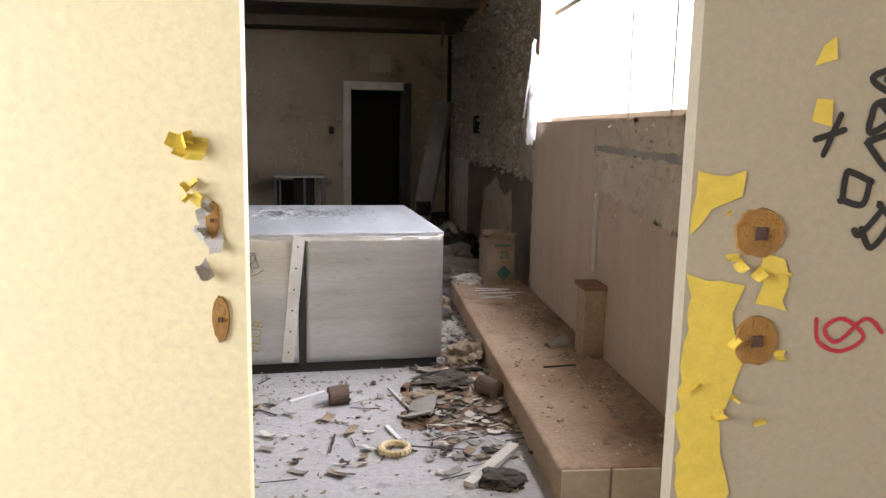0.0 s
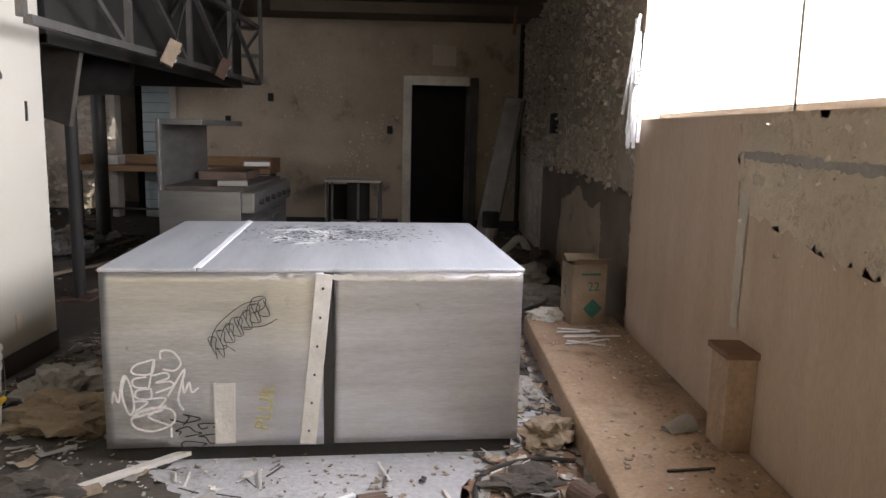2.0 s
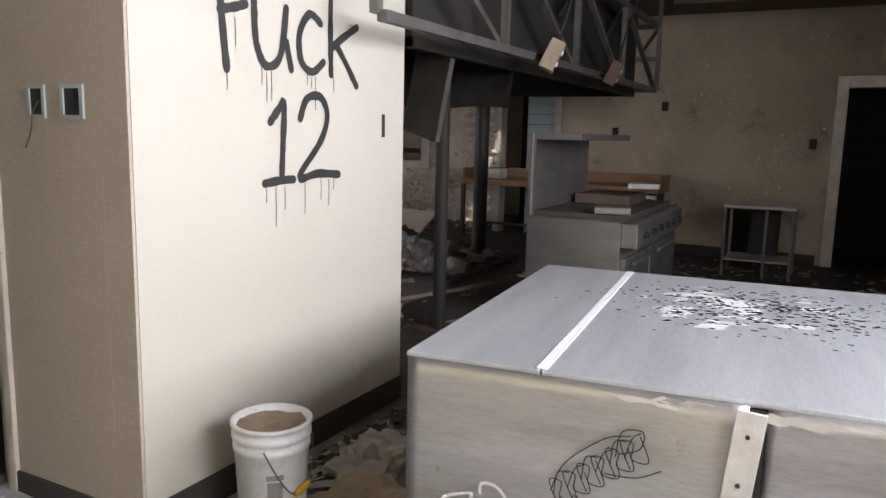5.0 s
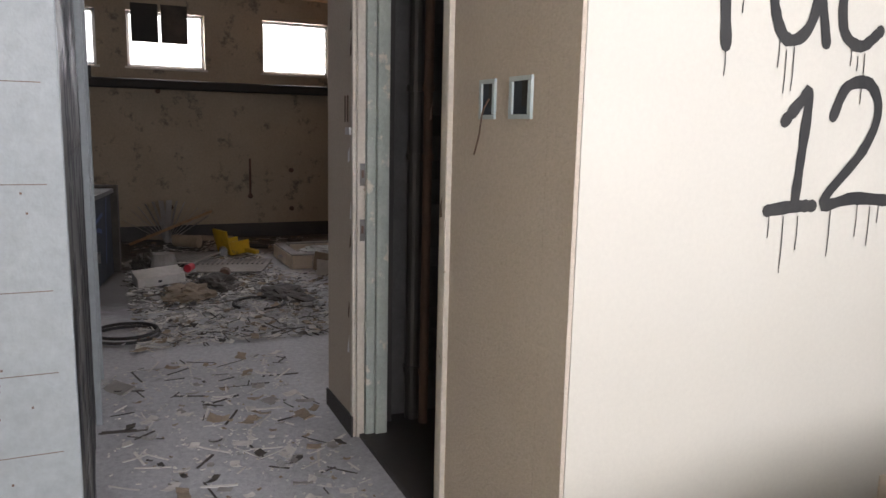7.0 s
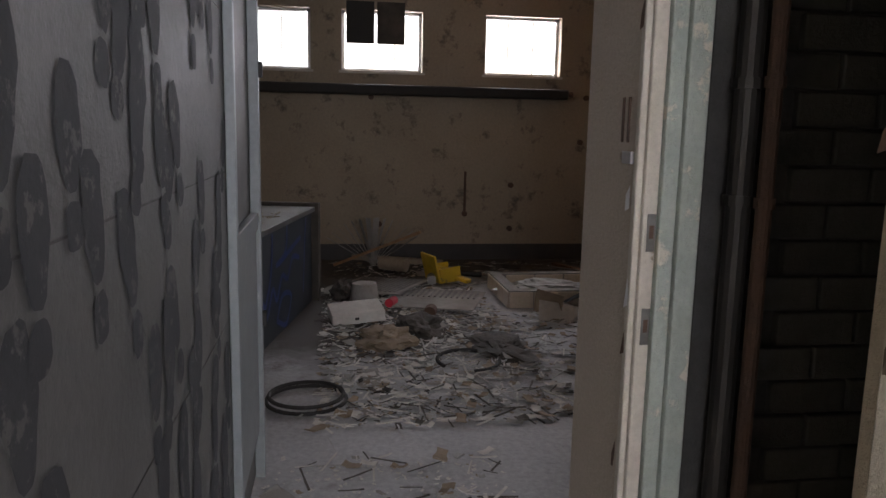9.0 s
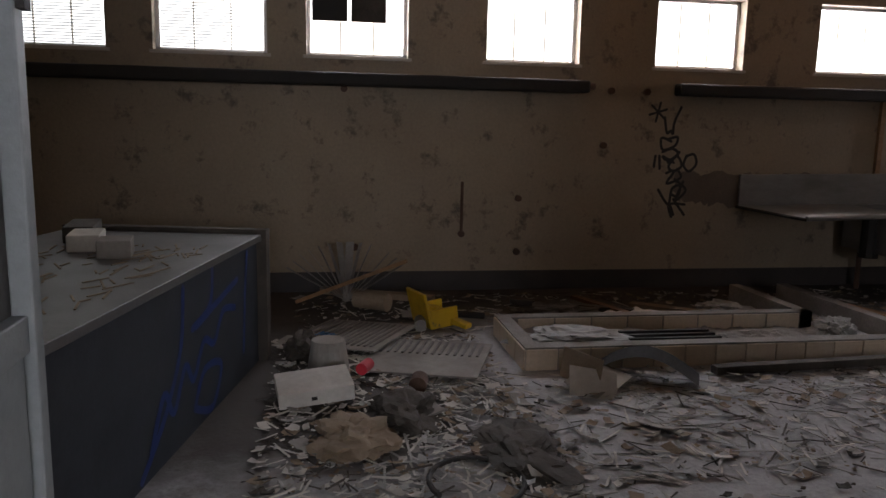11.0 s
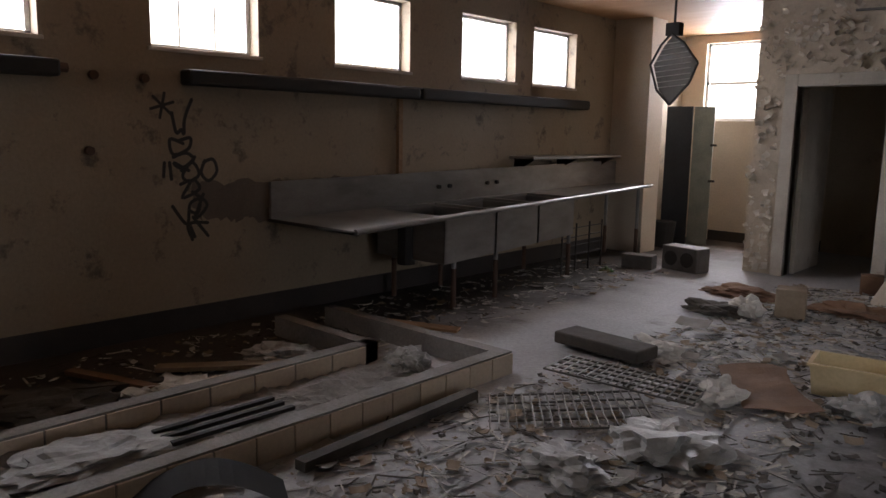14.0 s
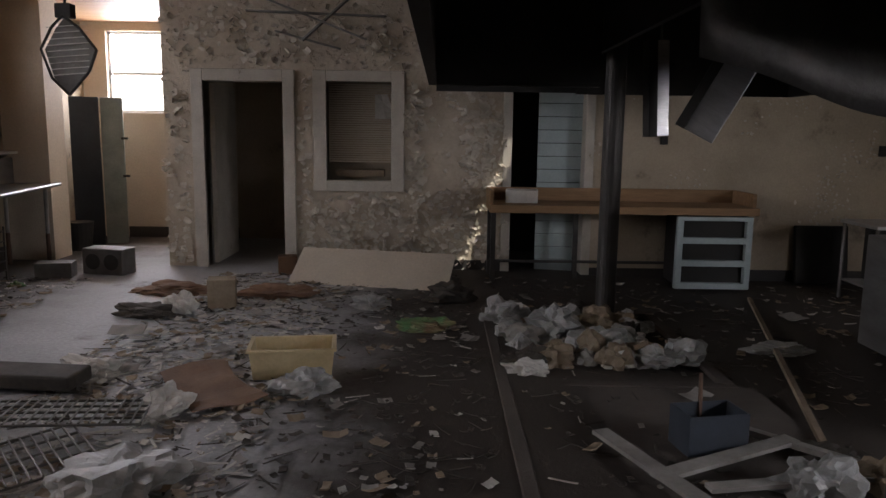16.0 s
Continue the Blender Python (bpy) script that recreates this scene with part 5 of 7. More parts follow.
for k in range(14):
    bm = bmesh.new()
    block(bm, -0.36, 0.42, 0.0, 0.03, 0.15 * k, 0.15 * k + 0.143, bevel=0.004)
    part("board", bm, SIDING, ob)
# added black sheet in place of the unlit depth behind the doorway
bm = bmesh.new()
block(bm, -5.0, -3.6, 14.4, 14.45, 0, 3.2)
tagged(part("backdrop", bm, BLACK), "black sheet for the darkness beyond the doorway", "backdrop", "", "structure")
for w in ((-4.80, -4.70, 12.82, 13.04, 0.05, 2.2), (-3.88, -3.78, 12.82, 13.06, 0.05, 2.2), (-4.70, -3.88, 12.82, 13.06, 2.12, 3.1)):
    bm = bmesh.new()
    block(bm, *w, bevel=0.005)
    structure("door_trim", bm, DARKSTEEL if w[5] > 3 else TRIM, "flaking painted door trim", "trim")
bm = bmesh.new()
block(bm, -0.35, 0.25, -0.03, 0.03, 0, 0.66, bevel=0.01)
simple("leaning_board", bm, BLACK, pose(-1.12, 12.72, 0.0, -8, 0, 0), "black board leaning on the stained wall", "board")
# ---- partition: office door and window ----
pw = wall_plane(0, 12.85, 0, 0)
ob = thing("door_2", pose(0, 0, 0), "office doorway with flaking cream trim", "door", "", "structure")
for w in ((-8.26, -8.13, 12.80, 13.03, 0.07, 2.3), (-7.25, -7.12, 12.80, 13.03, 0.07, 2.3), (-8.13, -7.25, 12.80, 13.03, 2.17, 2.3)):
    bm = bmesh.new()
    block(bm, *w, bevel=0.006)
    part("trim", bm, TRIM, ob)
bm = bmesh.new()
block(bm, -8.12, -8.07, 13.03, 13.9, 0.1, 2.15, bevel=0.004)
part("door_leaf", bm, TRIM, ob, "open cream door leaf")
ob = thing("window_2", pose(0, 0, 0), "interior office window with a lowered blind", "window", "", "structure")
for w in ((-6.92, -6.77, 12.81, 13.02, 0.97, 2.3), (-6.05, -5.90, 12.81, 13.02, 0.97, 2.3), (-6.77, -6.05, 12.81, 13.02, 2.18, 2.3), (-6.77, -6.05, 12.81, 13.02, 0.97, 1.09)):
    bm = bmesh.new()
    block(bm, *w, bevel=0.006)
    part("window_frame", bm, TRIM, ob)
for k in range(34):
    bm = bmesh.new()
    block(bm, -0.355, 0.355, -0.012, 0.012, -0.0008, 0.0008, pose(-6.41, 13.0, 1.30 + 0.026 * k, 35, 0, 0))
    part("slat", bm, CREAM, ob)
bm = bmesh.new()
block(bm, -6.70, -6.15, 13.06, 13.3, 1.12, 1.2)
part("tray", bm, CARD, ob)
bm = bmesh.new()
rws = [[bm.verts.new((-6.24 + 0.07 * j * (1 + i * 0.25), 12.93 + 0.02 * math.sin(j * 2 + i), 2.05 - 0.09 * i)) for j in range(3)] for i in range(4)]
for a, b in zip(rws, rws[1:]):
    for j in range(2):
        bm.faces.new([a[j], a[j + 1], b[j + 1], b[j]])
bmesh.ops.solidify(bm, geom=bm.faces, thickness=0.004)
part("cloth", bm, PAPER, ob, "scrap of white cloth")


def peel(u, v):
    x, z = u - 8.58, v + 0.1
    if -8.3 < x < -7.08 and z < 2.34 or -6.95 < x < -5.87 and 0.93 < z < 2.34:
        return 0
    k = 0.75 if 0.25 < z < 1.0 and x > -7.1 else 0.35
    if x > -5.85 and 1.0 < z < 1.9:
        k = 0.9 if x > -5.25 or x < -5.7 else 0.06
    return max(0, k + 0.6 * noise.noise((x * 1.7, z * 1.7, 2)))


flakes("paint_flakes", pw @ Matrix.Translation((-8.58, 0.1, 0)), 3.84, 2.9, 4600, (0.025, 0.10), 51, peel, "large curled flakes of cream paint on the partition")
flakes("hanging_paint", pw @ Matrix.Translation((-5.85, 1.1, 0)), 0.22, 1.0, 60, (0.05, 0.14), 52, lambda u, v: 0.7, "long strips of paint hanging off the partition")
flakes("hanging_paint", pw @ Matrix.Translation((-5.25, 1.0, 0)), 0.4, 1.1, 90, (0.05, 0.14), 53, lambda u, v: 0.7, "long strips of paint hanging off the partition")
for a, b in (((-7.6, 12.6, 3.1), (-6.3, 12.55, 2.6)), ((-7.3, 12.75, 2.7), (-6.6, 12.75, 2.52)), ((-6.4, 12.6, 3.1), (-7.0, 12.7, 2.6)), ((-7.6, 12.7, 2.9), (-6.1, 12.7, 2.86))):
    bm = bmesh.new()
    bar(bm, a, b, 0.05, 0.02)
    tagged(part("ceiling_strip", bm, IRON), "bent metal ceiling strip hanging down", "ceiling strip", "ceiling strips")
ob = thing("fallen_board", pose(-6.25, 11.80, 0.08, 0, 0, -12), "large pale board fallen against the wall", "board")
bm = bmesh.new()
block(bm, -0.82, 0.85, -0.012, 0.012, 0, 0.54, pose(0, 0, 0, -56, 0, 0))
part("sheet", bm, CREAM, ob)

# ---- western windows, casing, sinks ----
for i, (a, b) in enumerate(WIN):
    ob = thing(f"window_{i + 3}", pose(0, 0, 0), "small high white-framed window with bright daylight", "window", "small high windows", "structure")
    bm = bmesh.new()
    for w in ((a, a + 0.035, 2.18, 2.82), (b - 0.035, b, 2.18, 2.82), (a, b, 2.18, 2.21), (a, b, 2.79, 2.82)):
        block(bm, -10.72, -10.66, *w)
    part("window_frame", bm, WHITE, ob)
    for k in (1, 2):
        y = a + (b - a) * k / 3
        bm = bmesh.new()
        block(bm, -10.70, -10.685, y - 0.006, y + 0.006, 2.2, 2.8)
        part("glazing_bar", bm, TRIM, ob)
    if i in (0, 1, 6, 7):
        for k in range(22):
            bm = bmesh.new()
            block(bm, -0.01, 0.01, -(b - a) / 2 + 0.05, (b - a) / 2 - 0.05, -0.0008, 0.0008, pose(-10.64, (a + b) / 2, 2.22 + 0.026 * k, 0, 30, 0))
            part("slat", bm, WHITE, ob)
    bm = bmesh.new()
    block(bm, -10.56, -10.525, a - 0.03, b + 0.03, 2.15, 2.178, bevel=0.004)
    part("window_sill", bm, TRIM, ob)
for y0, y1, mt in ((3.63, 3.93, BLACK), (3.96, 4.26, DARKJUNK)):
    bm = bmesh.new()
    block(bm, -10.50, -10.48, y0, y1, 2.46, 2.9, bevel=0.006)
    tagged(part("hanging_cloth", bm, mt), "dark cloth hanging in front of the window", "cloth", "hanging cloths")
for y0, y1 in ((1.0, 6.1), (6.97, 9.32), (9.36, 12.3)):
    ob = thing("pipe_casing", pose(-10.45, y0, 1.92), "long black pipe casing under the windows", "casing", "pipe casings")
    bm = bmesh.new()
    block(bm, -0.085, 0.07, 0, y1 - y0, 0, 0.11, bevel=0.02)
    part("casing", bm, BLACK, ob)
    bm = bmesh.new()
    rod(bm, (0.0, y1 - y0, 0.06), (0.0, y1 - y0 + 0.06, 0.06), 0.03)
    part("pipe_end", bm, RUST, ob)
ww = wall_plane(-10.54, 0, 0, 90)
bm = bmesh.new()
for k in range(3):
    a = k * math.pi / 3 + 0.3
    stroke(bm, ww @ Matrix.Translation((6.83, 1.77, 0.004)), [(-0.09 * math.cos(a), -0.09 * math.sin(a)), (0.09 * math.cos(a), 0.09 * math.sin(a))], 0.022)
for pts in ([(6.90, 1.72), (6.93, 1.58), (6.97, 1.60), (6.99, 1.57), (7.0, 1.68), (7.06, 1.82)], [(6.98, 1.50), (6.88, 1.53), (6.90, 1.42), (7.02, 1.46), (7.04, 1.54), (6.95, 1.52)],
            [(6.90, 1.40), (7.0, 1.43), (7.06, 1.38), (6.96, 1.32), (6.90, 1.36), (7.02, 1.30)], [(6.96, 1.30), (7.05, 1.36), (7.10, 1.27), (7.02, 1.22), (6.97, 1.27), (7.07, 1.40)],
            [(7.14, 1.36), (7.22, 1.38), (7.25, 1.29), (7.18, 1.22), (7.12, 1.28), (7.15, 1.37)], [(6.95, 1.20), (7.03, 1.22), (6.96, 1.10), (7.10, 1.16), (7.06, 1.24)],
            [(6.88, 1.04), (6.99, 0.90), (7.02, 1.05), (7.10, 1.08), (7.08, 0.98), (7.01, 1.0)], [(7.04, 1.14), (7.16, 1.04), (7.06, 0.94), (7.13, 1.12)], [(7.03, 0.78), (7.0, 0.90), (7.16, 0.90)], [(7.16, 0.80), (7.04, 0.95)],
            [(7.0, 0.92), (7.05, 0.80)], [(6.83, 1.36), (6.82, 1.26)], [(6.87, 1.36), (6.88, 1.24)]):
    stroke(bm, ww @ Matrix.Translation((0, 0, 0.004)), pts, 0.026)
tagged(part("graffiti_tag", bm, BLACKPAINT), "tall black spray tag with a star on the wall", "graffiti")
rnd = random.Random(8)
for k, (y, z) in enumerate(((4.97, 0.62), (5.5, 0.95), (6.3, 1.45), (6.35, 1.95), (6.7, 1.95), (4.0, 0.5), (5.5, 0.45), (3.9, 1.9))):
    bm = bmesh.new()
    rod(bm, (-10.54, y, z), (-10.50, y, z), 0.03, n=12)
    tagged(part("pipe_stub", bm, RUST), "rusty capped pipe stub in the wall", "pipe stub", "pipe stubs")
bm = bmesh.new()
rod(bm, (-10.52, 4.97, 0.62), (-10.52, 4.97, 1.1), 0.014)
tagged(part("drain_pipe", bm, RUST), "short rusty pipe running down the wall", "pipe")
bm = bmesh.new()
block(bm, -10.54, -10.50, 9.15, 9.2, 1.12, 1.92)
tagged(part("wall_batten", bm, WOOD), "brown vertical batten above the sink", "batten")
patch("water_stain", ww, [(7.05, 0.95), (7.9, 0.85), (8.6, 1.0), (8.6, 1.2), (7.05, 1.2)], DADO, "brown grime stain behind the sink", 0.03, 3)

ob = thing("sink_counter", pose(0, 0, 0), "long stainless steel sink counter with drainboards", "sink")


def skew(u, v, z):
    """u along the counter (0 to 1), v from its front (0) to its back (1)."""
    y = 7.65 + 5.42 * u
    front_x = -9.38 - 0.52 * u
    return Vector((front_x + (-10.44 - front_x) * v, y, z + 0.09 * u))


def slab(bm, u0, u1, v0, v1, z0, z1):
    vs = [bm.verts.new(skew(u, v, z)) for z in (z0, z1) for u, v in ((u0, v0), (u1, v0), (u1, v1), (u0, v1))]
    for f in ((0, 3, 2, 1), (4, 5, 6, 7), (0, 1, 5, 4), (1, 2, 6, 5), (2, 3, 7, 6), (3, 0, 4, 7)):
        bm.faces.new([vs[i] for i in f])


bm = bmesh.new()
for u0, u1, v0, v1 in ((0, 0.205, 0, 1), (0.205, 0.62, 0, 0.12), (0.205, 0.62, 0.88, 1), (0.62, 1, 0, 1), (0.338, 0.348, 0.12, 0.88), (0.478, 0.488, 0.12, 0.88)):
    slab(bm, u0, u1, v0, v1, 0.88, 0.905)
part("top", bm, SINKSTEEL, ob)
bm = bmesh.new()
slab(bm, 0.0, 1, 0.97, 1.0, 0.90, 1.20)
part("backsplash", bm, SINKSTEEL, ob)
bm = bmesh.new()
rod(bm, skew(0, 0, 0.90), skew(1, 0, 0.90), 0.022)
part("rolled_edge", bm, SINKSTEEL, ob)
bm = bmesh.new()
rod(bm, skew(0, 0, 0.89), skew(0, 1, 0.89), 0.014)
part("end_rim", bm, DARKSTEEL, ob)
for u0, u1 in ((0.20, 0.34), (0.345, 0.48), (0.485, 0.62)):
    bm = bmesh.new()
    for q in ((u0, u0 + 0.004, 0.03, 0.9), (u1 - 0.004, u1, 0.03, 0.9), (u0, u1, 0.03, 0.045), (u0, u1, 0.885, 0.9)):
        slab(bm, *q, 0.51, 0.878)
    slab(bm, u0, u1, 0.03, 0.9, 0.50, 0.51)
    part("basin", bm, SINKSTEEL, ob)
for u in (0.36, 0.39, 0.5, 0.53):
    bm = bmesh.new()
    rod(bm, skew(u, 0.97, 1.05), skew(u, 0.93, 1.05), 0.02)
    part("tap_hole", bm, BLACK, ob)
for u in (0.24, 0.36, 0.62, 0.95):
    for v in (0.1, 0.9):
        bm = bmesh.new()
        a = skew(u, v, 0.88)
        rod(bm, (a.x, a.y, 0.45), a, 0.022)
        leg = part("leg", bm, SINKSTEEL, ob)
        bm = bmesh.new()
        rod(bm, (a.x, a.y, 0.085), (a.x, a.y, 0.45), 0.024)
        part("rusty_foot", bm, RUST, leg)
bm = bmesh.new()
rod(bm, skew(0.2, 0.5, 0.45), skew(0.2, 0.5, 0.88), 0.08)
part("drain", bm, BLACK, ob)
ob = thing("wall_shelf", pose(-10.54, 10.9, 1.34), "stainless wall shelf on brackets above the sink", "shelf")
bm = bmesh.new()
block(bm, 0, 0.34, 0, 1.9, 0.0, 0.03, bevel=0.004)
part("shelf_board", bm, SINKSTEEL, ob)
for y in (0.1, 0.95, 1.8):
    bm = bmesh.new()
    bm.faces.new([bm.verts.new(p) for p in ((0, y, 0), (0.3, y, 0), (0.0, y, -0.16))])
    bmesh.ops.solidify(bm, geom=bm.faces, thickness=0.01)
    part("bracket", bm, SINKSTEEL, ob)
ob = thing("wire_rack", pose(-9.85, 11.0, 0.09), "low wire rack under the sink counter", "rack")
for z in (0.1, 0.2, 0.3, 0.4, 0.5):
    bm = bmesh.new()
    rod(bm, (0, 0, z), (-0.05, 0.9, z), 0.006)
    part("wire", bm, DARKSTEEL, ob)
for y in (0, 0.3, 0.6, 0.9):
    bm = bmesh.new()
    rod(bm, (-0.05 * y / 0.9, y, 0), (-0.05 * y / 0.9, y, 0.55), 0.01)
    part("upright", bm, DARKSTEEL, ob)

# locker, bin, lamp and end window
ob = thing("open_locker", pose(-10.35, 14.3, 0.09), "worn green-grey door standing open by the end wall", "door")
bm = bmesh.new()
block(bm, 0.0, 0.36, 0, 0.04, 0, 1.95, pose(0, 0, 0, 0, 0, 12), bevel=0.004)
part("leaf", bm, GREYBLUE, ob)
bm = bmesh.new()
block(bm, 0.365, 0.64, 0.08, 0.12, 0, 1.95, pose(0, 0, 0, 0, 0, 12), bevel=0.004)
leaf = part("leaf", bm, LOCKER, ob)
for z in (0.9, 1.4):
    bm = bmesh.new()
    block(bm, 0.62, 0.70, 0.02, 0.08, z, z + 0.03, pose(0, 0, 0, 0, 0, 12))
    part("latch", bm, BLACK, leaf)
ob = thing("bin", pose(-10.1, 13.9, 0.09), "black plastic bin by the locker", "bin")
bm = bmesh.new()
rod(bm, (0, 0, 0), (0, 0, 0.36), 0.13, 0.17, 20)
part("shell", bm, BLACK, ob)
ob = thing("caged_lamp", pose(-8.70, 11.0, 2.27), "broken lamp with a wire cage hanging on a cord", "lamp")
bm = bmesh.new()
bm2 = [(0, 0.30), (0.13, 0.20), (0.27, 0.02), (0.20, -0.16), (0.02, -0.36), (-0.12, -0.22), (-0.20, 0.02), (-0.10, 0.20)]
f = [bm.verts.new((x * 0.95, 0.02 * math.sin(i), z)) for i, (x, z) in enumerate(bm2)]
bm.faces.new(f)
bmesh.ops.solidify(bm, geom=bm.faces, thickness=0.05)
part("reflector", bm, IRON, ob)
bm = bmesh.new()
for (a, c), (b, d) in zip(bm2, bm2[1:] + bm2[:1]):
    rod(bm, (a, -0.05, c), (b, -0.05, d), 0.012, n=8)
part("rim", bm, BLACK, ob)
for k in range(9):
    bm = bmesh.new()
    z = -0.2 + 0.05 * k
    rod(bm, (-0.15, -0.04, z), (0.2, -0.04, z + 0.03), 0.004, n=6)
    part("cage_wire", bm, PAPER, ob)
bm = bmesh.new()
block(bm, -0.07, 0.07, -0.05, 0.05, 0.28, 0.40, bevel=0.01)
part("holder", bm, BLACK, ob)
bm = bmesh.new()
rod(bm, (0, 0, 0.4), (0, 0, 0.82), 0.012)
part("cord", bm, BLACK, ob)
for a, b in (((-8.9, 9.0, 3.06), (-7.9, 12.2, 3.06)), ((-8.0, 10.4, 3.05), (-7.6, 12.5, 3.05))):
    bm = bmesh.new()
    bar(bm, a, b, 0.10, 0.07)
    tagged(part("ceiling_rail", bm, BLACK), "black light rail under the wooden ceiling", "ceiling rail", "ceiling rails")
ob = thing("window_20", pose(0, 0, 0), "bright end window with a white frame", "window", "", "structure")
bm = bmesh.new()
for w in ((-10.2, -10.16, 1.85, 2.98), (-9.34, -9.3, 1.85, 2.98), (-10.2, -9.3, 1.85, 1.9), (-10.2, -9.3, 2.94, 2.98), (-10.2, -9.3, 2.38, 2.42)):
    block(bm, w[0], w[1], 15.22, 15.27, w[2], w[3])
part("window_frame", bm, WHITE, ob)
for z, w in ((1.6, 0.13), (0.75, 0.12)):
    bm = bmesh.new()
    block(bm, -9.2, -9.2 + w * 2, 14.98, 15.15, z, z + 0.28, bevel=0.02)
    tagged(part("wall_dispenser", bm, BLACK), "black dispenser mounted on the end wall", "dispenser", "wall dispensers")

# ---- tiled drain curb ----
ob = thing("drain_curb", pose(0, 0, 0), "low tiled curb round a rubble-filled drain trough", "curb")
for w in ((-8.27, -8.165, 4.95, 7.92, 0.08, 0.235), (-9.02, -8.92, 4.95, 7.45, 0.08, 0.235), (-8.92, -8.27, 4.95, 5.05, 0.08, 0.235), (-9.95, -8.27, 7.82, 7.92, 0.08, 0.235), (-9.95, -8.92, 7.35, 7.45, 0.08, 0.235)):
    bm = bmesh.new()
    block(bm, *w)
    part("core", bm, CURBTOP, ob)
for k in range(14):
    y = 4.952 + k * 0.2122
    bm = bmesh.new()
    block(bm, -8.165, -8.15, y, y + 0.205, 0.09, 0.225, bevel=0.004)
    part("tile", bm, TILE, ob)
for k in range(4):
    bm = bmesh.new()
    block(bm, -8.99 + k * 0.21, -8.79 + k * 0.21, 4.936, 4.95, 0.09, 0.225, bevel=0.004)
    part("tile", bm, TILE, ob)
for k in range(8):
    bm = bmesh.new()
    block(bm, -8.915, -8.905, 5.1 + 0.28 * k, 5.37 + 0.28 * k, 0.1, 0.225, bevel=0.003)
    part("tile", bm, TILE, ob)
bm = bmesh.new()
bmesh.ops.create_grid(bm, x_segments=16, y_segments=60, size=0.5, matrix=Matrix.Translation((-8.6, 6.3, 0.13)) @ Matrix.Diagonal((0.66, 2.5, 1, 1)))
for v in bm.verts:
    v.co.z += 0.04 * noise.noise(v.co * 6) + 0.03 * noise.noise(v.co * 17)
part("rubble_fill", bm, CURBTOP, ob, "grey rubble fill")
for k in range(3):
    bm = bmesh.new()
    bar(bm, (-8.62 + 0.09 * k, 5.75, 0.19), (-8.59 + 0.09 * k, 6.4, 0.20), 0.03, 0.02)
    simple("grate_bar", bm, BLACK, pose(0, 0, 0), "black drain grate bar lying in the trough", "grate bar", "grate bars")
# counter with blue writing
ob = thing("serving_counter", pose(-6.39, 2.92, 0.0, 0, 0, 169), "grey laminate counter with blue spray writing", "counter")
bm = bmesh.new()
block(bm, -0.35, 2.17, 0.03, 1.2, 0.06, 0.86, bevel=0.006)
part("body", bm, GREYBLUE, ob)
bm = bmesh.new()
block(bm, -0.38, 2.17, 0.0, 1.25, 0.86, 0.90, bevel=0.004)
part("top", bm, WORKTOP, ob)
bm = bmesh.new()
block(bm, 2.17, 2.25, -0.03, 1.25, 0.06, 0.93, bevel=0.004)
part("end_panel", bm, DARKJUNK, ob)
bm = bmesh.new()
cm = wall_plane(0, 0.028, 0, 0)
for pts in ([(0.45, 0.12), (0.7, 0.3), (0.9, 0.55), (0.95, 0.82)], [(0.55, 0.2), (0.7, 0.4), (0.8, 0.28), (0.95, 0.45), (1.05, 0.35), (1.2, 0.5), (1.35, 0.45), (1.5, 0.58), (1.7, 0.55)], [(1.05, 0.6), (1.3, 0.66), (1.35, 0.85)], [(1.1, 0.6), (1.75, 0.7)], [(1.05, 0.2), (1.3, 0.12), (1.45, 0.3), (1.2, 0.35), (1.05, 0.2)], [(1.85, 0.25), (1.9, 0.6), (1.95, 0.82)]):
    stroke(bm, cm, pts, 0.04)
part("writing", bm, BLUEPAINT, ob, "dark blue spray scrawl")

# ---- cooking pad under the hood ----
ob = thing("cooking_pad", pose(0, 0, 0.05), "low grimy concrete pad with a raised curb", "pad")
for w in ((-5.12, -5.04, 6.2, 10.9, -0.02, 0.05), (-5.04, -3.6, 10.82, 10.9, -0.02, 0.04), (-5.04, -3.6, 8.92, 9.0, -0.02, 0.03), (-3.68, -3.6, 9.0, 10.82, -0.02, 0.03)):
    bm = bmesh.new()
    block(bm, *w, bevel=0.008)
    part("curb", bm, DIRTSLAB, ob)
bm = bmesh.new()
block(bm, -5.04, -3.5, 6.2, 8.92, -0.02, 0.025)
part("slab", bm, DIRTSLAB, ob)

# ---- loose things, first room ----
patch("floor_stain", pose(0, 0, 0), [(0.2, 3.6), (0.78, 3.5), (0.78, 5.2), (0.55, 4.7), (0.25, 4.3)], OILSTAIN, "rust brown mud stain on the floor", 0.025, 61, lift=0.004)
patch("floor_stain", pose(0, 0, 0), [(-2.3, 3.5), (-1.2, 3.7), (-0.9, 4.1), (-1.4, 4.6), (-2.3, 6.0)], DARKJUNK, "black ashes on the floor beside the cabinet", 0.025, 62, lift=0.004)
ob = thing("rusty_can", pose(-0.13, 3.98, 0.0, 0, 0, 15) @ Matrix.Diagonal((0.75, 0.75, 0.75, 1)), "broken open rusty can lying on the floor", "can")
bm = bmesh.new()
for k in range(17):
    a, b = math.radians(18 * k), math.radians(18 * k + 18)
    vs = [bm.verts.new((x, 0.068 * math.cos(t), 0.068 + 0.068 * math.sin(t))) for t in (a, b) for x in (-0.08, 0.08 - 0.03 * random.random())]
    bm.faces.new([vs[0], vs[1], vs[3], vs[2]])
bmesh.ops.remove_doubles(bm, verts=bm.verts, dist=1e-4)
bmesh.ops.solidify(bm, geom=bm.faces, thickness=0.004)
part("shell", bm, GRIDDLE, ob)
bm = bmesh.new()
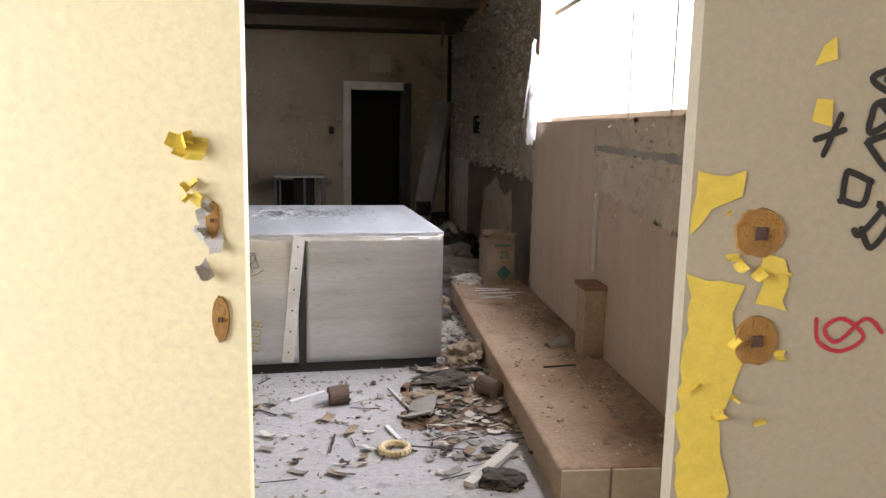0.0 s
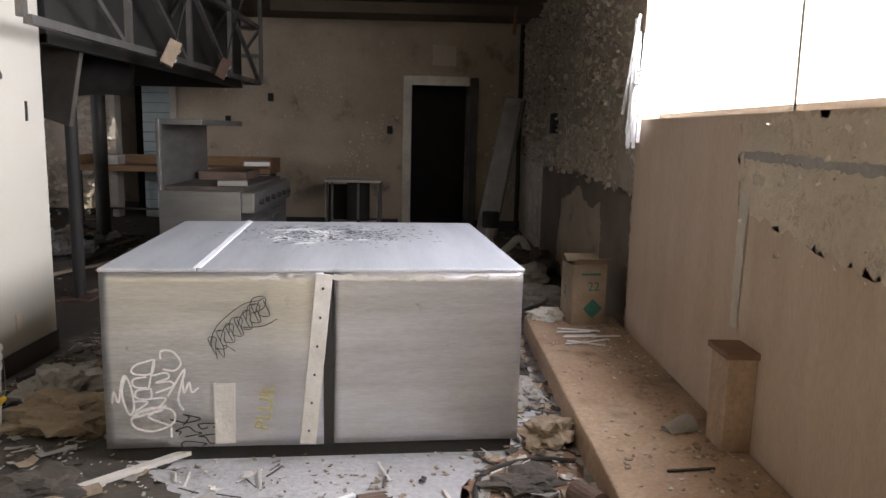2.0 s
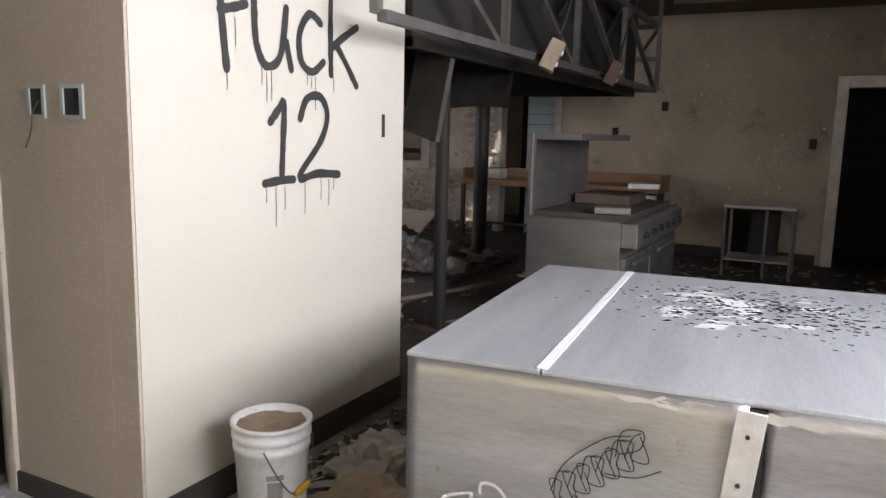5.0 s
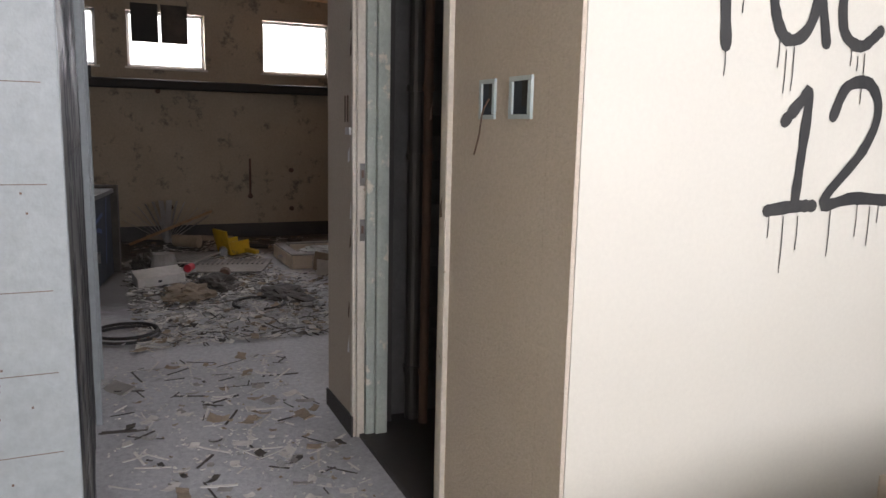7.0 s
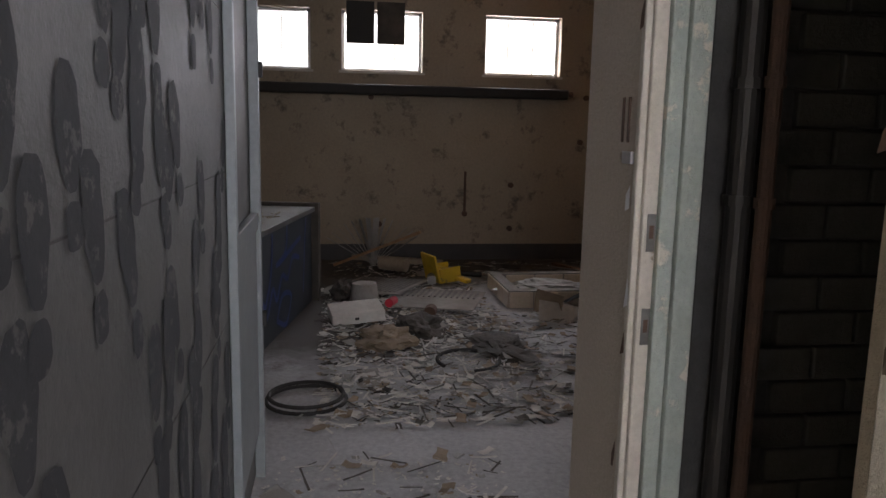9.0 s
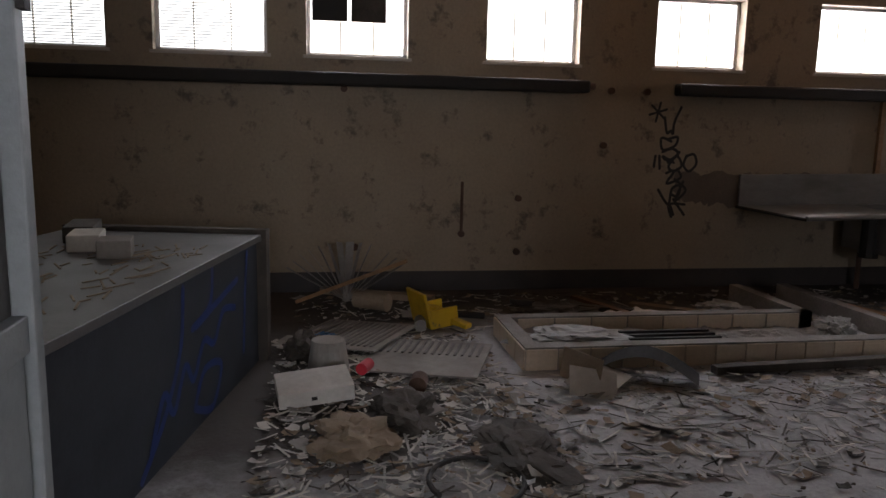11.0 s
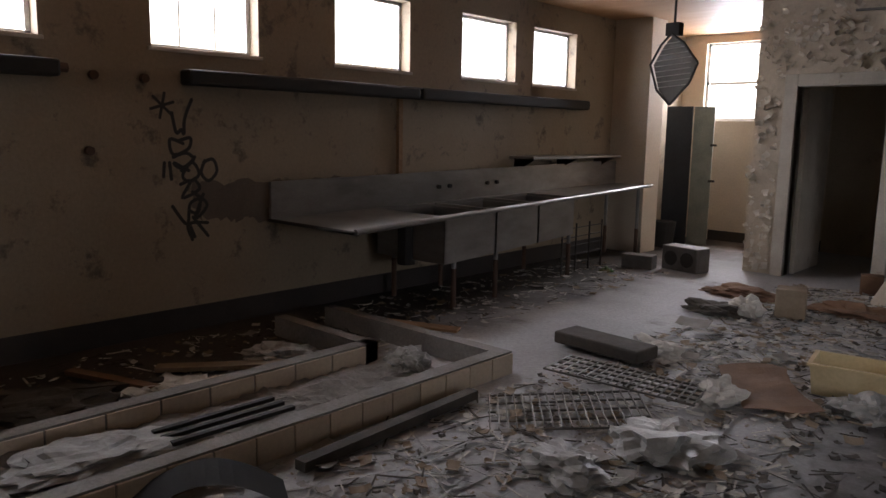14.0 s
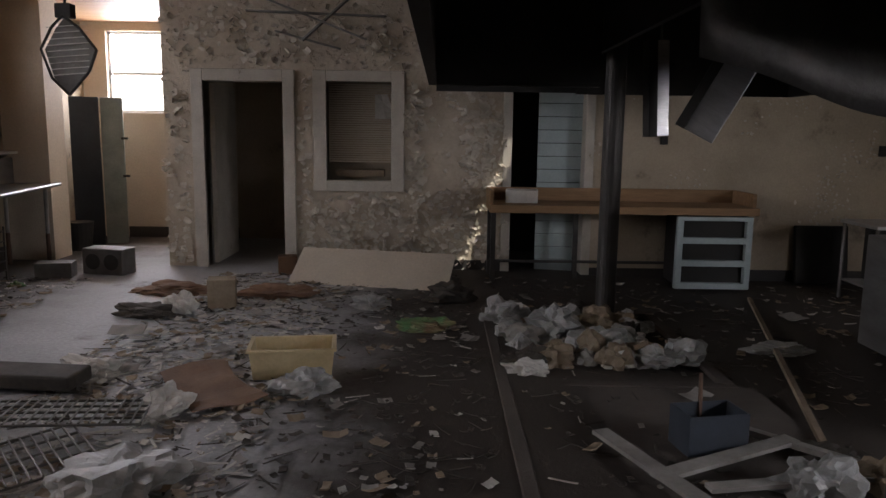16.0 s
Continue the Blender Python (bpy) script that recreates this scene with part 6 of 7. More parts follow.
rod(bm, (-0.07, 0, 0.068), (-0.06, 0, 0.068), 0.062, n=16)
part("end", bm, RUST, ob)
ob = thing("hose_loop", pose(0.45, 4.1, 0.012), "black rubber hose looped on the floor", "hose")
bm = bmesh.new()
line = smooth_line([(0.3, 0.35, 0.02), (0.1, 0.4, 0), (-0.12, 0.25, 0), (-0.17, 0.0, 0), (-0.1, -0.22, 0), (0.05, -0.3, 0)])
for a, b in zip(line, line[1:]):
    rod(bm, a, b, 0.012, n=8)
part("tube", bm, BLACK, ob)
ob = thing("tape_ring", pose(0.15, 3.33, 0), "yellowed round ring lying on the floor", "ring")
bm = bmesh.new()
for k in range(20):
    a, b = k * math.pi / 10, (k + 1) * math.pi / 10
    rod(bm, (0.065 * math.cos(a), 0.065 * math.sin(a), 0.018), (0.065 * math.cos(b), 0.065 * math.sin(b), 0.018), 0.018, n=8)
part("band", bm, TUB, ob)
bm = bmesh.new()
rod(bm, (0, -0.07, 0.055), (0, 0.07, 0.055), 0.055, n=18)
simple("old_can", bm, GRIDDLE, pose(0.72, 4.05, 0, 0, 0, 30), "dirty grey can lying by the platform", "can")
for k, (x, y, sx, sy, sz, mt, lab) in enumerate(((0.68, 4.72, 0.14, 0.12, 0.13, CARD, "crushed brown paper bag by the platform"), (0.62, 5.3, 0.10, 0.16, 0.1, GREYPAPER, "crumpled grey rag by the platform"),
                                                 (0.5, 4.25, 0.16, 0.12, 0.07, DARKJUNK, "lump of wet rubbish on the floor"), (0.35, 4.0, 0.12, 0.08, 0.05, CARD, "lump of wet cardboard on the floor"),
                                                 (-1.75, 4.85, 0.26, 0.18, 0.14, CARD, "heap of torn brown wrapping by the wall"), (-1.95, 5.3, 0.2, 0.25, 0.14, GREYPAPER, "heap of torn wrapping by the wall"),
                                                 (-1.5, 4.15, 0.2, 0.15, 0.08, DARKJUNK, "heap of burnt scraps on the floor"), (-1.7, 6.4, 0.2, 0.2, 0.12, GREYPAPER, "heap of crumpled rubbish on the floor"),
                                                 (0.6, 2.98, 0.1, 0.07, 0.06, DARKJUNK, "small clump of dirt by the platform"), (0.95, 6.6, 0.12, 0.08, 0.08, PAPER, "crumpled paper on the platform"),
                                                 (1.0, 7.6, 0.3, 0.25, 0.2, GREYPAPER, "heap of plaster rubble by the wall"), (0.9, 8.4, 0.3, 0.3, 0.24, GREYPAPER, "heap of plaster rubble by the wall"), (1.2, 9.2, 0.25, 0.3, 0.25, DARKJUNK, "heap of dark rubble by the wall"),
                                                 (0.8, 9.6, 0.3, 0.3, 0.16, GREYPAPER, "heap of plaster rubble by the wall"), (0.62, 6.2, 0.12, 0.15, 0.1, CARD, "crumpled cardboard beside the cabinet"), (0.62, 5.8, 0.1, 0.12, 0.09, DARKJUNK, "dark rag beside the cabinet"))):
    crumple("crumpled_rubbish", (x, y, 0.15 if "on the platform" in lab else 0), (sx, sy, sz), mt, lab, "rubbish", 100 + k, 4)
ob = thing("drain_trap", pose(0.95, 9.9, 0), "pale plastic drain trap and pump on the floor", "pipe")
bm = bmesh.new()
line = smooth_line([(-0.15, 0, 0.55), (-0.15, 0, 0.2), (-0.05, 0, 0.08), (0.08, 0, 0.18), (0.2, 0, 0.28), (0.3, 0, 0.12), (0.3, 0, 0.0)])
for a, b in zip(line, line[1:]):
    rod(bm, a, b, 0.045, n=12)
part("tube", bm, PAPER, ob)
bm = bmesh.new()
rod(bm, (-0.15, 0, 0.4), (-0.15, 0, 0.58), 0.1, n=18)
part("pump", bm, BLACK, ob)
for k, (a, b, w, mt, lab) in enumerate((((0.45, 2.95, 0.015), (0.72, 3.3, 0.03), 0.05, PAPER, "pale wooden stick on the floor"), ((0.18, 3.45, 0.01), (0.12, 3.62, 0.012), 0.02, WHITE, "short white stick on the floor"), ((-0.4, 4.0, 0.01), (-0.22, 4.15, 0.012), 0.02, WHITE, "short white stick on the floor"),
                                        ((0.15, 4.2, 0.01), (0.3, 3.7, 0.012), 0.014, PAPER, "thin pale twig on the floor"), ((-1.75, 3.75, 0.02), (-1.25, 4.15, 0.03), 0.05, CARD, "brown stick among the ashes"), ((-1.4, 4.1, 0.02), (-1.0, 4.5, 0.03), 0.04, PAPER, "pale stick among the ashes"),
                                        ((-1.95, 5.6, 0.03), (-1.6, 6.9, 0.05), 0.06, WOOD, "loose timber strip behind the cabinet"), ((1.05, 4.1, 0.155), (1.25, 4.12, 0.16), 0.014, BLACK, "short black stick on the platform"))):
    bm = bmesh.new()
    bar(bm, a, b, w, w * 0.5)
    tagged(part("loose_stick", bm, mt), lab, "stick", "loose sticks")

# ---- loose things, western room ----
ob = thing("tyre", pose(-6.12, 3.34, 0.09), "thin black bicycle tyre lying on the floor", "tyre")
for dz, r in ((0.012, 0.215), (0.04, 0.20)):
    bm = bmesh.new()
    for k in range(32):
        a, b = k * math.pi / 16, (k + 1) * math.pi / 16
        rod(bm, (r * math.cos(a), r * math.sin(a), dz), (r * math.cos(b), r * math.sin(b), dz), 0.011, n=8)
    part("bead", bm, BLACK, ob)
ob = thing("cable_loop", pose(-6.71, 4.34, 0.1), "black cable loop on the floor", "cable")
bm = bmesh.new()
for k in range(20):
    a, b = k * math.pi / 12, (k + 1) * math.pi / 12
    rod(bm, (0.22 * math.cos(a), 0.2 * math.sin(a), 0.012), (0.22 * math.cos(b), 0.2 * math.sin(b), 0.012), 0.012, n=8)
part("tube", bm, BLACK, ob)
ob = thing("mop_wringer", pose(-9.3, 4.55, 0.1, 0, 0, 18) @ Matrix.Scale(0.86, 4), "broken yellow plastic mop wringer lying on the floor", "mop wringer")
bm = bmesh.new()
for x0, x1 in ((-0.17, -0.14), (0.13, 0.16)):
    block(bm, x0, x1, -0.10, 0.16, 0.0, 0.17, pose(0, 0, 0, 6, 0, 0), bevel=0.008)
block(bm, -0.14, 0.13, -0.10, 0.14, 0.0, 0.025, bevel=0.006)
part("shell", bm, YELLOW, ob)
bm = bmesh.new()
block(bm, -0.19, 0.18, -0.015, 0.015, 0.0, 0.32, pose(0, -0.11, 0, 14, 0, 0), bevel=0.01)
part("back_plate", bm, YELLOW, ob)
for k in range(5):
    bm = bmesh.new()
    bar(bm, (-0.12 + 0.055 * k, -0.07, 0.16), (-0.12 + 0.055 * k, 0.13, 0.10), 0.022, 0.03)
    part("tooth", bm, YELLOW, ob)
# black block stands in for the shade under the teeth
bm = bmesh.new()
block(bm, -0.13, 0.12, -0.06, 0.12, 0.03, 0.08)
part("hollow", bm, BLACK, ob, "dark hollow under the teeth")
bm = bmesh.new()
block(bm, 0.16, 0.34, 0.0, 0.09, 0.05, 0.10, pose(0, 0, 0, 0, 8, 25), bevel=0.012)
part("lever", bm, YELLOW, ob)
bm = bmesh.new()
rod(bm, (0, 0.14, 0.08), (0.1, 0.45, 0.05), 0.03)
part("handle", bm, BLACK, ob)
for m, sx, sy in ((pose(-8.96, 3.9, 0.12, 3, 0, -30), 0.36, 0.36), (pose(-8.42, 4.37, 0.11, 1, 0, -20), 0.36, 0.38)):
    ob = thing("ceiling_grille", m, "flat grey louvred panel lying on the rubbish", "grille", "ceiling grilles")
    bm = bmesh.new()
    block(bm, -sx, sx, -sy, sy, 0, 0.012, bevel=0.003)
    part("panel", bm, GREYPAPER, ob)
    for k in range(14):
        bm = bmesh.new()
        y = -sy + 0.06 + k * (2 * sy - 0.12) / 13
        block(bm, -sx + 0.05, sx * (0.8 if sy < 0.37 else -0.1), y - 0.009, y + 0.009, 0.012, 0.02)
        part("louvre", bm, IRON, ob)
ob = thing("white_carton", pose(-7.78, 3.66, 0.13, 4, 6, 8), "white flat cardboard box on the rubbish", "box")
bm = bmesh.new()
block(bm, -0.14, 0.14, -0.2, 0.2, 0, 0.085, bevel=0.004)
part("body", bm, PAPER, ob)
bm = bmesh.new()
block(bm, 0.141, 0.143, -0.03, 0.0, 0.03, 0.05)
part("print", bm, BLACK, ob)
ob = thing("grey_pail", pose(-8.24, 3.74, 0.1), "upturned grey translucent pail", "pail")
bm = bmesh.new()
rod(bm, (0, 0, 0), (0, 0, 0.2), 0.13, 0.10, 20)
part("shell", bm, GREYPAPER, ob)
for x, y, z, mt, r, l, lab in ((-7.84, 4.24, 0.1, RUST, 0.05, 0.12, "rusty can lying on the floor"), (-9.15, 4.42, 0.1, IRON, 0.045, 0.16, "dull metal can standing on the floor"), (-9.71, 4.1, 0.12, CARD, 0.07, 0.3, "short brown log on the floor"), (-8.05, 3.95, 0.15, REDPAINT, 0.035, 0.12, "red plastic bottle on the rubbish")):
    bm = bmesh.new()
    rod(bm, (-l / 2, 0, r), (l / 2, 0, r), r, n=18)
    simple("loose_container", bm, mt, pose(x, y, z, 0, 0, random.uniform(0, 180)), lab, "container", "loose containers")
ob = thing("bent_panel", pose(-7.95, 5.64, 0.1, 0, 0, 62), "bent black plastic panel on the floor", "panel")
bm = bmesh.new()
rows = [[bm.verts.new((-0.32 + 0.64 * i / 12, y, 0.02 + 0.14 * math.sin(math.pi * i / 12) + 0.02 * y)) for y in (-0.12, 0.0, 0.12)] for i in range(13)]
for a, b in zip(rows, rows[1:]):
    for j in range(2):
        bm.faces.new([a[j], a[j + 1], b[j + 1], b[j]])
bmesh.ops.solidify(bm, geom=bm.faces, thickness=0.008)
part("sheet", bm, BLACK, ob)
ob = thing("torn_carton", pose(-7.85, 5.2, 0.1, 0, 0, 25), "torn open brown and white carton", "box")
for m, w, mt in ((pose(0, 0, 0.1, 80, 0, 0), 0.16, CARD), (pose(0.15, -0.05, 0.06, 50, 10, 60), 0.14, PAPER), (pose(0.02, 0.15, 0.04, 15, 5, 10), 0.16, PAPER)):
    bm = bmesh.new()
    block(bm, -w, w, -0.09, 0.09, -0.003, 0.003, m)
    part("flap", bm, mt, ob)
for a, b, w, h, mt, lab in (((-7.95, 6.1, 0.13), (-8.0, 7.35, 0.14), 0.07, 0.05, DARKJUNK, "dark wooden post lying by the tiled curb"), ((-9.9, 3.5, 0.15), (-9.5, 4.35, 0.55), 0.05, 0.03, WOOD, "broken lath leaning on rubbish"), ((-10.1, 3.7, 0.2), (-9.7, 4.6, 0.2), 0.09, 0.05, CARD, "old timber by the wall"),
                            ((-9.6, 8.05, 0.15), (-9.0, 8.35, 0.13), 0.12, 0.02, WOOD, "orange-brown board beside the curb"), ((-9.9, 5.3, 0.13), (-9.4, 6.2, 0.14), 0.08, 0.04, DARKJUNK, "dark timber on the floor"), ((-10.0, 5.9, 0.13), (-9.3, 6.1, 0.15), 0.07, 0.03, OILSTAIN, "brown lath on the floor"),
                            ((-9.7, 6.3, 0.13), (-9.2, 6.9, 0.14), 0.1, 0.03, CARD, "pale plank on the floor"), ((-4.65, 8.1, 0.12), (-4.35, 7.3, 0.12), 0.09, 0.02, GREYPAPER, "pale board lying on the pad"), ((-4.5, 7.6, 0.11), (-3.7, 8.0, 0.13), 0.09, 0.02, GREYPAPER, "grey board lying on the pad"),
                            ((-4.3, 7.5, 0.11), (-3.5, 7.6, 0.13), 0.07, 0.02, GREYPAPER, "pale board lying on the pad"), ((-4.1, 8.4, 0.11), (-3.5, 7.7, 0.13), 0.05, 0.03, GREYPAPER, "grey lath lying on the pad"), ((-2.35, 11.8, 0.02), (-3.53, 8.0, 0.09), 0.035, 0.03, CARD, "long pale pole lying on the floor")):
    bm = bmesh.new()
    bar(bm, a, b, w, h)
    tagged(part("loose_board", bm, mt), lab, "board", "loose boards")
ob = thing("fanned_slats", pose(-9.9, 3.9, 0.15), "fan of thin grey blind slats by the wall", "blind")
for k in range(14):
    bm = bmesh.new()
    a = math.radians(150 - 9 * k)
    bar(bm, (0, 0, 0), (0.05, 0.55 * math.cos(a), 0.08 + 0.42 * abs(math.sin(a))), 0.075, 0.003)
    part("slat", bm, GREYPAPER, ob)
ob = thing("plastic_tub", pose(-6.42, 9.05, 0.1, 0, 0, 8), "yellowed rectangular plastic tub on the floor", "tub")
bm = bmesh.new()
prof = ((0.24, 0.14, 0.0), (0.26, 0.16, 0.18), (0.275, 0.175, 0.18), (0.275, 0.175, 0.195), (0.25, 0.15, 0.195), (0.23, 0.13, 0.02))
rings = [[bm.verts.new((sx * x, sy * y, z)) for sx, sy in ((-1, -1), (1, -1), (1, 1), (-1, 1))] for x, y, z in prof]
for a, b in zip(rings, rings[1:]):
    for i in range(4):
        bm.faces.new([a[i], a[(i + 1) % 4], b[(i + 1) % 4], b[i]])
bm.faces.new(rings[0])
bm.faces.new(rings[-1])
part("shell", bm, TUB, ob)
for m in (pose(-7.42, 8.05, 0.19, -6, 4, 14), pose(-7.5, 7.55, 0.11, 2, -4, 40)):
    ob = thing("wire_basket", m, "flattened wire basket grate on the floor", "wire basket", "wire baskets")
    for k in range(19):
        bm = bmesh.new()
        rod(bm, (-0.42 + 0.047 * k, -0.24, 0.02), (-0.42 + 0.047 * k, 0.24, 0.02), 0.0055, n=6)
        part("wire", bm, IRON, ob)
    for y in (-0.24, -0.12, 0, 0.12, 0.24):
        bm = bmesh.new()
        rod(bm, (-0.43, y, 0.012), (0.43, y, 0.012), 0.007, n=6)
        part("crossbar", bm, IRON, ob)
ob = thing("foam_slab", pose(-7.95, 8.72, 0.1, 0, 0, -5), "dark rectangular slab lying on rubbish", "slab")
bm = bmesh.new()
block(bm, -0.36, 0.34, -0.13, 0.13, 0.02, 0.11, bevel=0.015)
part("slab", bm, DARKJUNK, ob)
ob = thing("speaker_box", pose(-9.05, 12.35, 0.09, 0, 0, -12), "grey box with two round openings on the floor", "speaker")
bm = bmesh.new()
block(bm, -0.24, 0.24, -0.12, 0.12, 0, 0.28, bevel=0.012)
part("case", bm, IRON, ob)
for x in (-0.11, 0.11):
    bm = bmesh.new()
    rod(bm, (x, -0.13, 0.14), (x, -0.118, 0.14), 0.085, n=22)
    part("cone", bm, DARKSTEEL, ob)
bm = bmesh.new()
block(bm, -0.18, 0.18, -0.1, 0.1, 0, 0.16, bevel=0.006)
simple("metal_box", bm, IRON, pose(-9.5, 12.1, 0.09, 0, 0, 10), "low dull metal box on the floor", "box")
bm = bmesh.new()
block(bm, -0.12, 0.12, -0.1, 0.1, 0, 0.26, bevel=0.01)
simple("brown_carton", bm, CARD, pose(-7.4, 10.85, 0.09, 0, 0, 14), "brown cardboard box standing in the rubbish", "box")
bm = bmesh.new()
block(bm, -0.1, 0.1, -0.09, 0.09, 0, 0.2, bevel=0.006)
simple("brick_box", bm, OILSTAIN, pose(-7.15, 12.45, 0.09, 0, 0, 14), "reddish box by the office door", "box")
ob = thing("blue_toolbox", pose(-4.12, 8.02, 0.075, 0, 0, 10) @ Matrix.Diagonal((0.8, 0.8, 0.85, 1)), "blue-grey open metal box with a clamp", "box")
bm = bmesh.new()
for w in ((-0.2, 0.2, -0.13, -0.12, 0, 0.24), (-0.2, 0.2, 0.12, 0.13, 0, 0.24), (-0.2, -0.19, -0.12, 0.12, 0, 0.24), (0.19, 0.2, -0.12, 0.12, 0, 0.24), (-0.19, 0.19, -0.12, 0.12, 0, 0.02)):
    block(bm, *w)
part("case", bm, SLATE, ob)
bm = bmesh.new()
bar(bm, (0.0, 0.1, 0.0), (0.0, 0.13, 0.42), 0.02, 0.02)
part("clamp_bar", bm, RUST, ob)
n = 200
HEAPS = [(-8.6, 5.45, 0.15, 0.24, 0.45, 0.10, FILM, "torn plastic film lying in the trough"), (-8.57, 7.4, 0.16, 0.14, 0.14, 0.14, FILM, "crumpled clear plastic bag in the trough"), (-6.9, 7.5, 0.10, 0.26, 0.3, 0.14, FILM, "crumpled white plastic sheet on the floor"), (-7.1, 6.95, 0.1, 0.22, 0.18, 0.12, FILM, "crumpled plastic bag on the floor"),
         (-7.0, 8.35, 0.1, 0.14, 0.22, 0.14, PAPER, "crumpled white cloth by the wire basket"), (-6.3, 8.72, 0.1, 0.2, 0.14, 0.14, FILM, "torn plastic wrapping by the tub"), (-7.7, 8.95, 0.1, 0.2, 0.12, 0.14, PAPER, "white rag behind the slab"),
         (-7.9, 10.5, 0.1, 0.3, 0.16, 0.12, DARKJUNK, "dark rag heap on the floor"), (-7.66, 10.55, 0.12, 0.15, 0.12, 0.2, PAPER, "white crumpled bag on the floor"), (-7.0, 11.3, 0.1, 0.4, 0.2, 0.12, OILSTAIN, "rusty brown heap by the partition"), (-8.0, 11.4, 0.1, 0.4, 0.18, 0.1, OILSTAIN, "rusty brown heap by the office door"),
         (-6.1, 10.9, 0.1, 0.2, 0.15, 0.14, FILM, "crumpled plastic bag by the fallen board"), (-5.6, 10.2, 0.1, 0.25, 0.15, 0.1, GREENRAG, "green and red rag on the floor"), (-5.4, 11.2, 0.1, 0.25, 0.15, 0.2, DARKJUNK, "dark cushion leaning by the wall"),
         (-7.5, 4.1, 0.1, 0.3, 0.2, 0.12, DARKJUNK, "heap of burnt rubbish on the floor"), (-7.2, 3.85, 0.1, 0.25, 0.22, 0.12, CARD, "heap of torn cardboard on the floor"), (-8.6, 3.6, 0.1, 0.25, 0.14, 0.18, DARKJUNK, "dark heap beside the counter"), (-8.75, 3.72, 0.1, 0.1, 0.1, 0.14, BLUERAG, "blue plastic scrap on the rubbish"), (-7.0, 4.6, 0.1, 0.35, 0.22, 0.08, DARKJUNK, "black burnt heap on the floor"),
         (-9.4, 7.0, 0.1, 0.25, 0.25, 0.12, FILM, "clear plastic sheet by the curb"), (-9.5, 5.6, 0.1, 0.3, 0.4, 0.1, DARKJUNK, "dark heap of rubbish by the wall"), (-9.3, 6.2, 0.1, 0.2, 0.25, 0.1, PAPER, "torn papers by the wall"),
         (-4.95, 10.5, 0.08, 0.25, 0.2, 0.25, FILM, "white plastic bag of rubbish on the pad"), (-4.6, 10.1, 0.08, 0.3, 0.3, 0.3, FILM, "torn white plastic bag on the pad"), (-4.2, 10.3, 0.08, 0.25, 0.25, 0.25, CARD, "brown paper bag on the pad"), (-4.3, 9.7, 0.08, 0.28, 0.25, 0.26, FILM, "crumpled white bag on the pad"),
         (-4.7, 9.4, 0.08, 0.22, 0.2, 0.2, CARD, "crushed brown carton on the pad"), (-4.0, 9.4, 0.08, 0.22, 0.18, 0.16, FILM, "crumpled white bag on the pad"), (-4.9, 9.15, 0.08, 0.2, 0.12, 0.12, PAPER, "crushed paper cups on the pad"), (-3.8, 7.55, 0.07, 0.22, 0.16, 0.24, FILM, "clear plastic bag on the pad"), (-3.45, 7.6, 0.05, 0.2, 0.16, 0.24, CARD, "crumpled brown paper bag on the pad"), (-3.6, 7.9, 0.06, 0.2, 0.14, 0.12, DARKJUNK, "black rag on the pad"), (-2.9, 9.9, 0.02, 0.3, 0.12, 0.12, FILM, "crumpled plastic sheet on the floor"), (-9.62, 11.57, 0.09, 0.07, 0.07, 0.07, GREENRAG, "bright green plastic scrap on the floor")]
for k, (x, y, z, sx, sy, sz, mt, lab) in enumerate(HEAPS):
    k_size = 0.72 if x > -5.3 else 0.85
    crumple("crumpled_rubbish", (x, y, z - 0.01), (sx * k_size, sy * k_size, sz * k_size), mt, lab, "rubbish", n + k, 4)
rnd = random.Random(404)
for k in range(46):
    x, y = rnd.uniform(-4.98, -3.72), rnd.uniform(9.06, 10.75)
    mt, lab = rnd.choice(((FILM, "crumpled white bag in the rubbish heap"), (PAPER, "crushed paper cup in the rubbish heap"), (CARD, "crushed brown carton in the rubbish heap"), (CARD, "crushed brown bag in the rubbish heap"), (GREYPAPER, "grey rag in the rubbish heap"), (DARKJUNK, "dark lump in the rubbish heap")))
    w = rnd.uniform(0.06, 0.14)
    crumple("crumpled_rubbish", (x, y, 0.06 + 0.02 * rnd.random()), (w, w * rnd.uniform(0.6, 1.1), w * rnd.uniform(0.8, 1.3)), mt, lab, "rubbish", 500 + k, 3, rnd.uniform(0, 360))
bm = bmesh.new()
block(bm, -0.17, 0.17, -0.1, 0.1, 0, 0.14, bevel=0.008)
simple("bench_box", bm, PAPER, pose(-4.62, 12.4, 0.91, 0, 0, -8), "pale box standing on the workbench", "box")
ob = thing("cardboard_sheet", pose(-6.85, 8.7, 0.115, 2, -2, 35), "flattened brown cardboard sheet on the floor", "cardboard")
bm = bmesh.new()
bmesh.ops.create_grid(bm, x_segments=14, y_segments=10, size=0.5, matrix=Matrix.Diagonal((0.4, 0.75, 1, 1)))
for v in bm.verts:
    v.co.z = 0.035 * noise.noise(v.co * 4) + 0.02
    v.co.x += 0.05 * noise.noise(v.co * 7)
bmesh.ops.solidify(bm, geom=bm.faces, thickness=0.005)
part("sheet", bm, OILSTAIN, ob)

# ---- uncountable litter ----
WEST = [(-10.3, -9.05, 3.5, 12.0, 330), (-8.1, -6.6, 4.5, 6.9, 200), (-8.0, -6.4, 6.9, 8.3, 190), (-7.9, -6.4, 8.3, 12.4, 620), (-9.0, -5.7, 3.4, 4.8, 620), (-5.4, -2.8, 3.25, 4.2, 110)]
DARK = [(-6.5, -5.2, 4.8, 12.4, 700), (-5.0, -2.6, 6.3, 12.4, 500)]
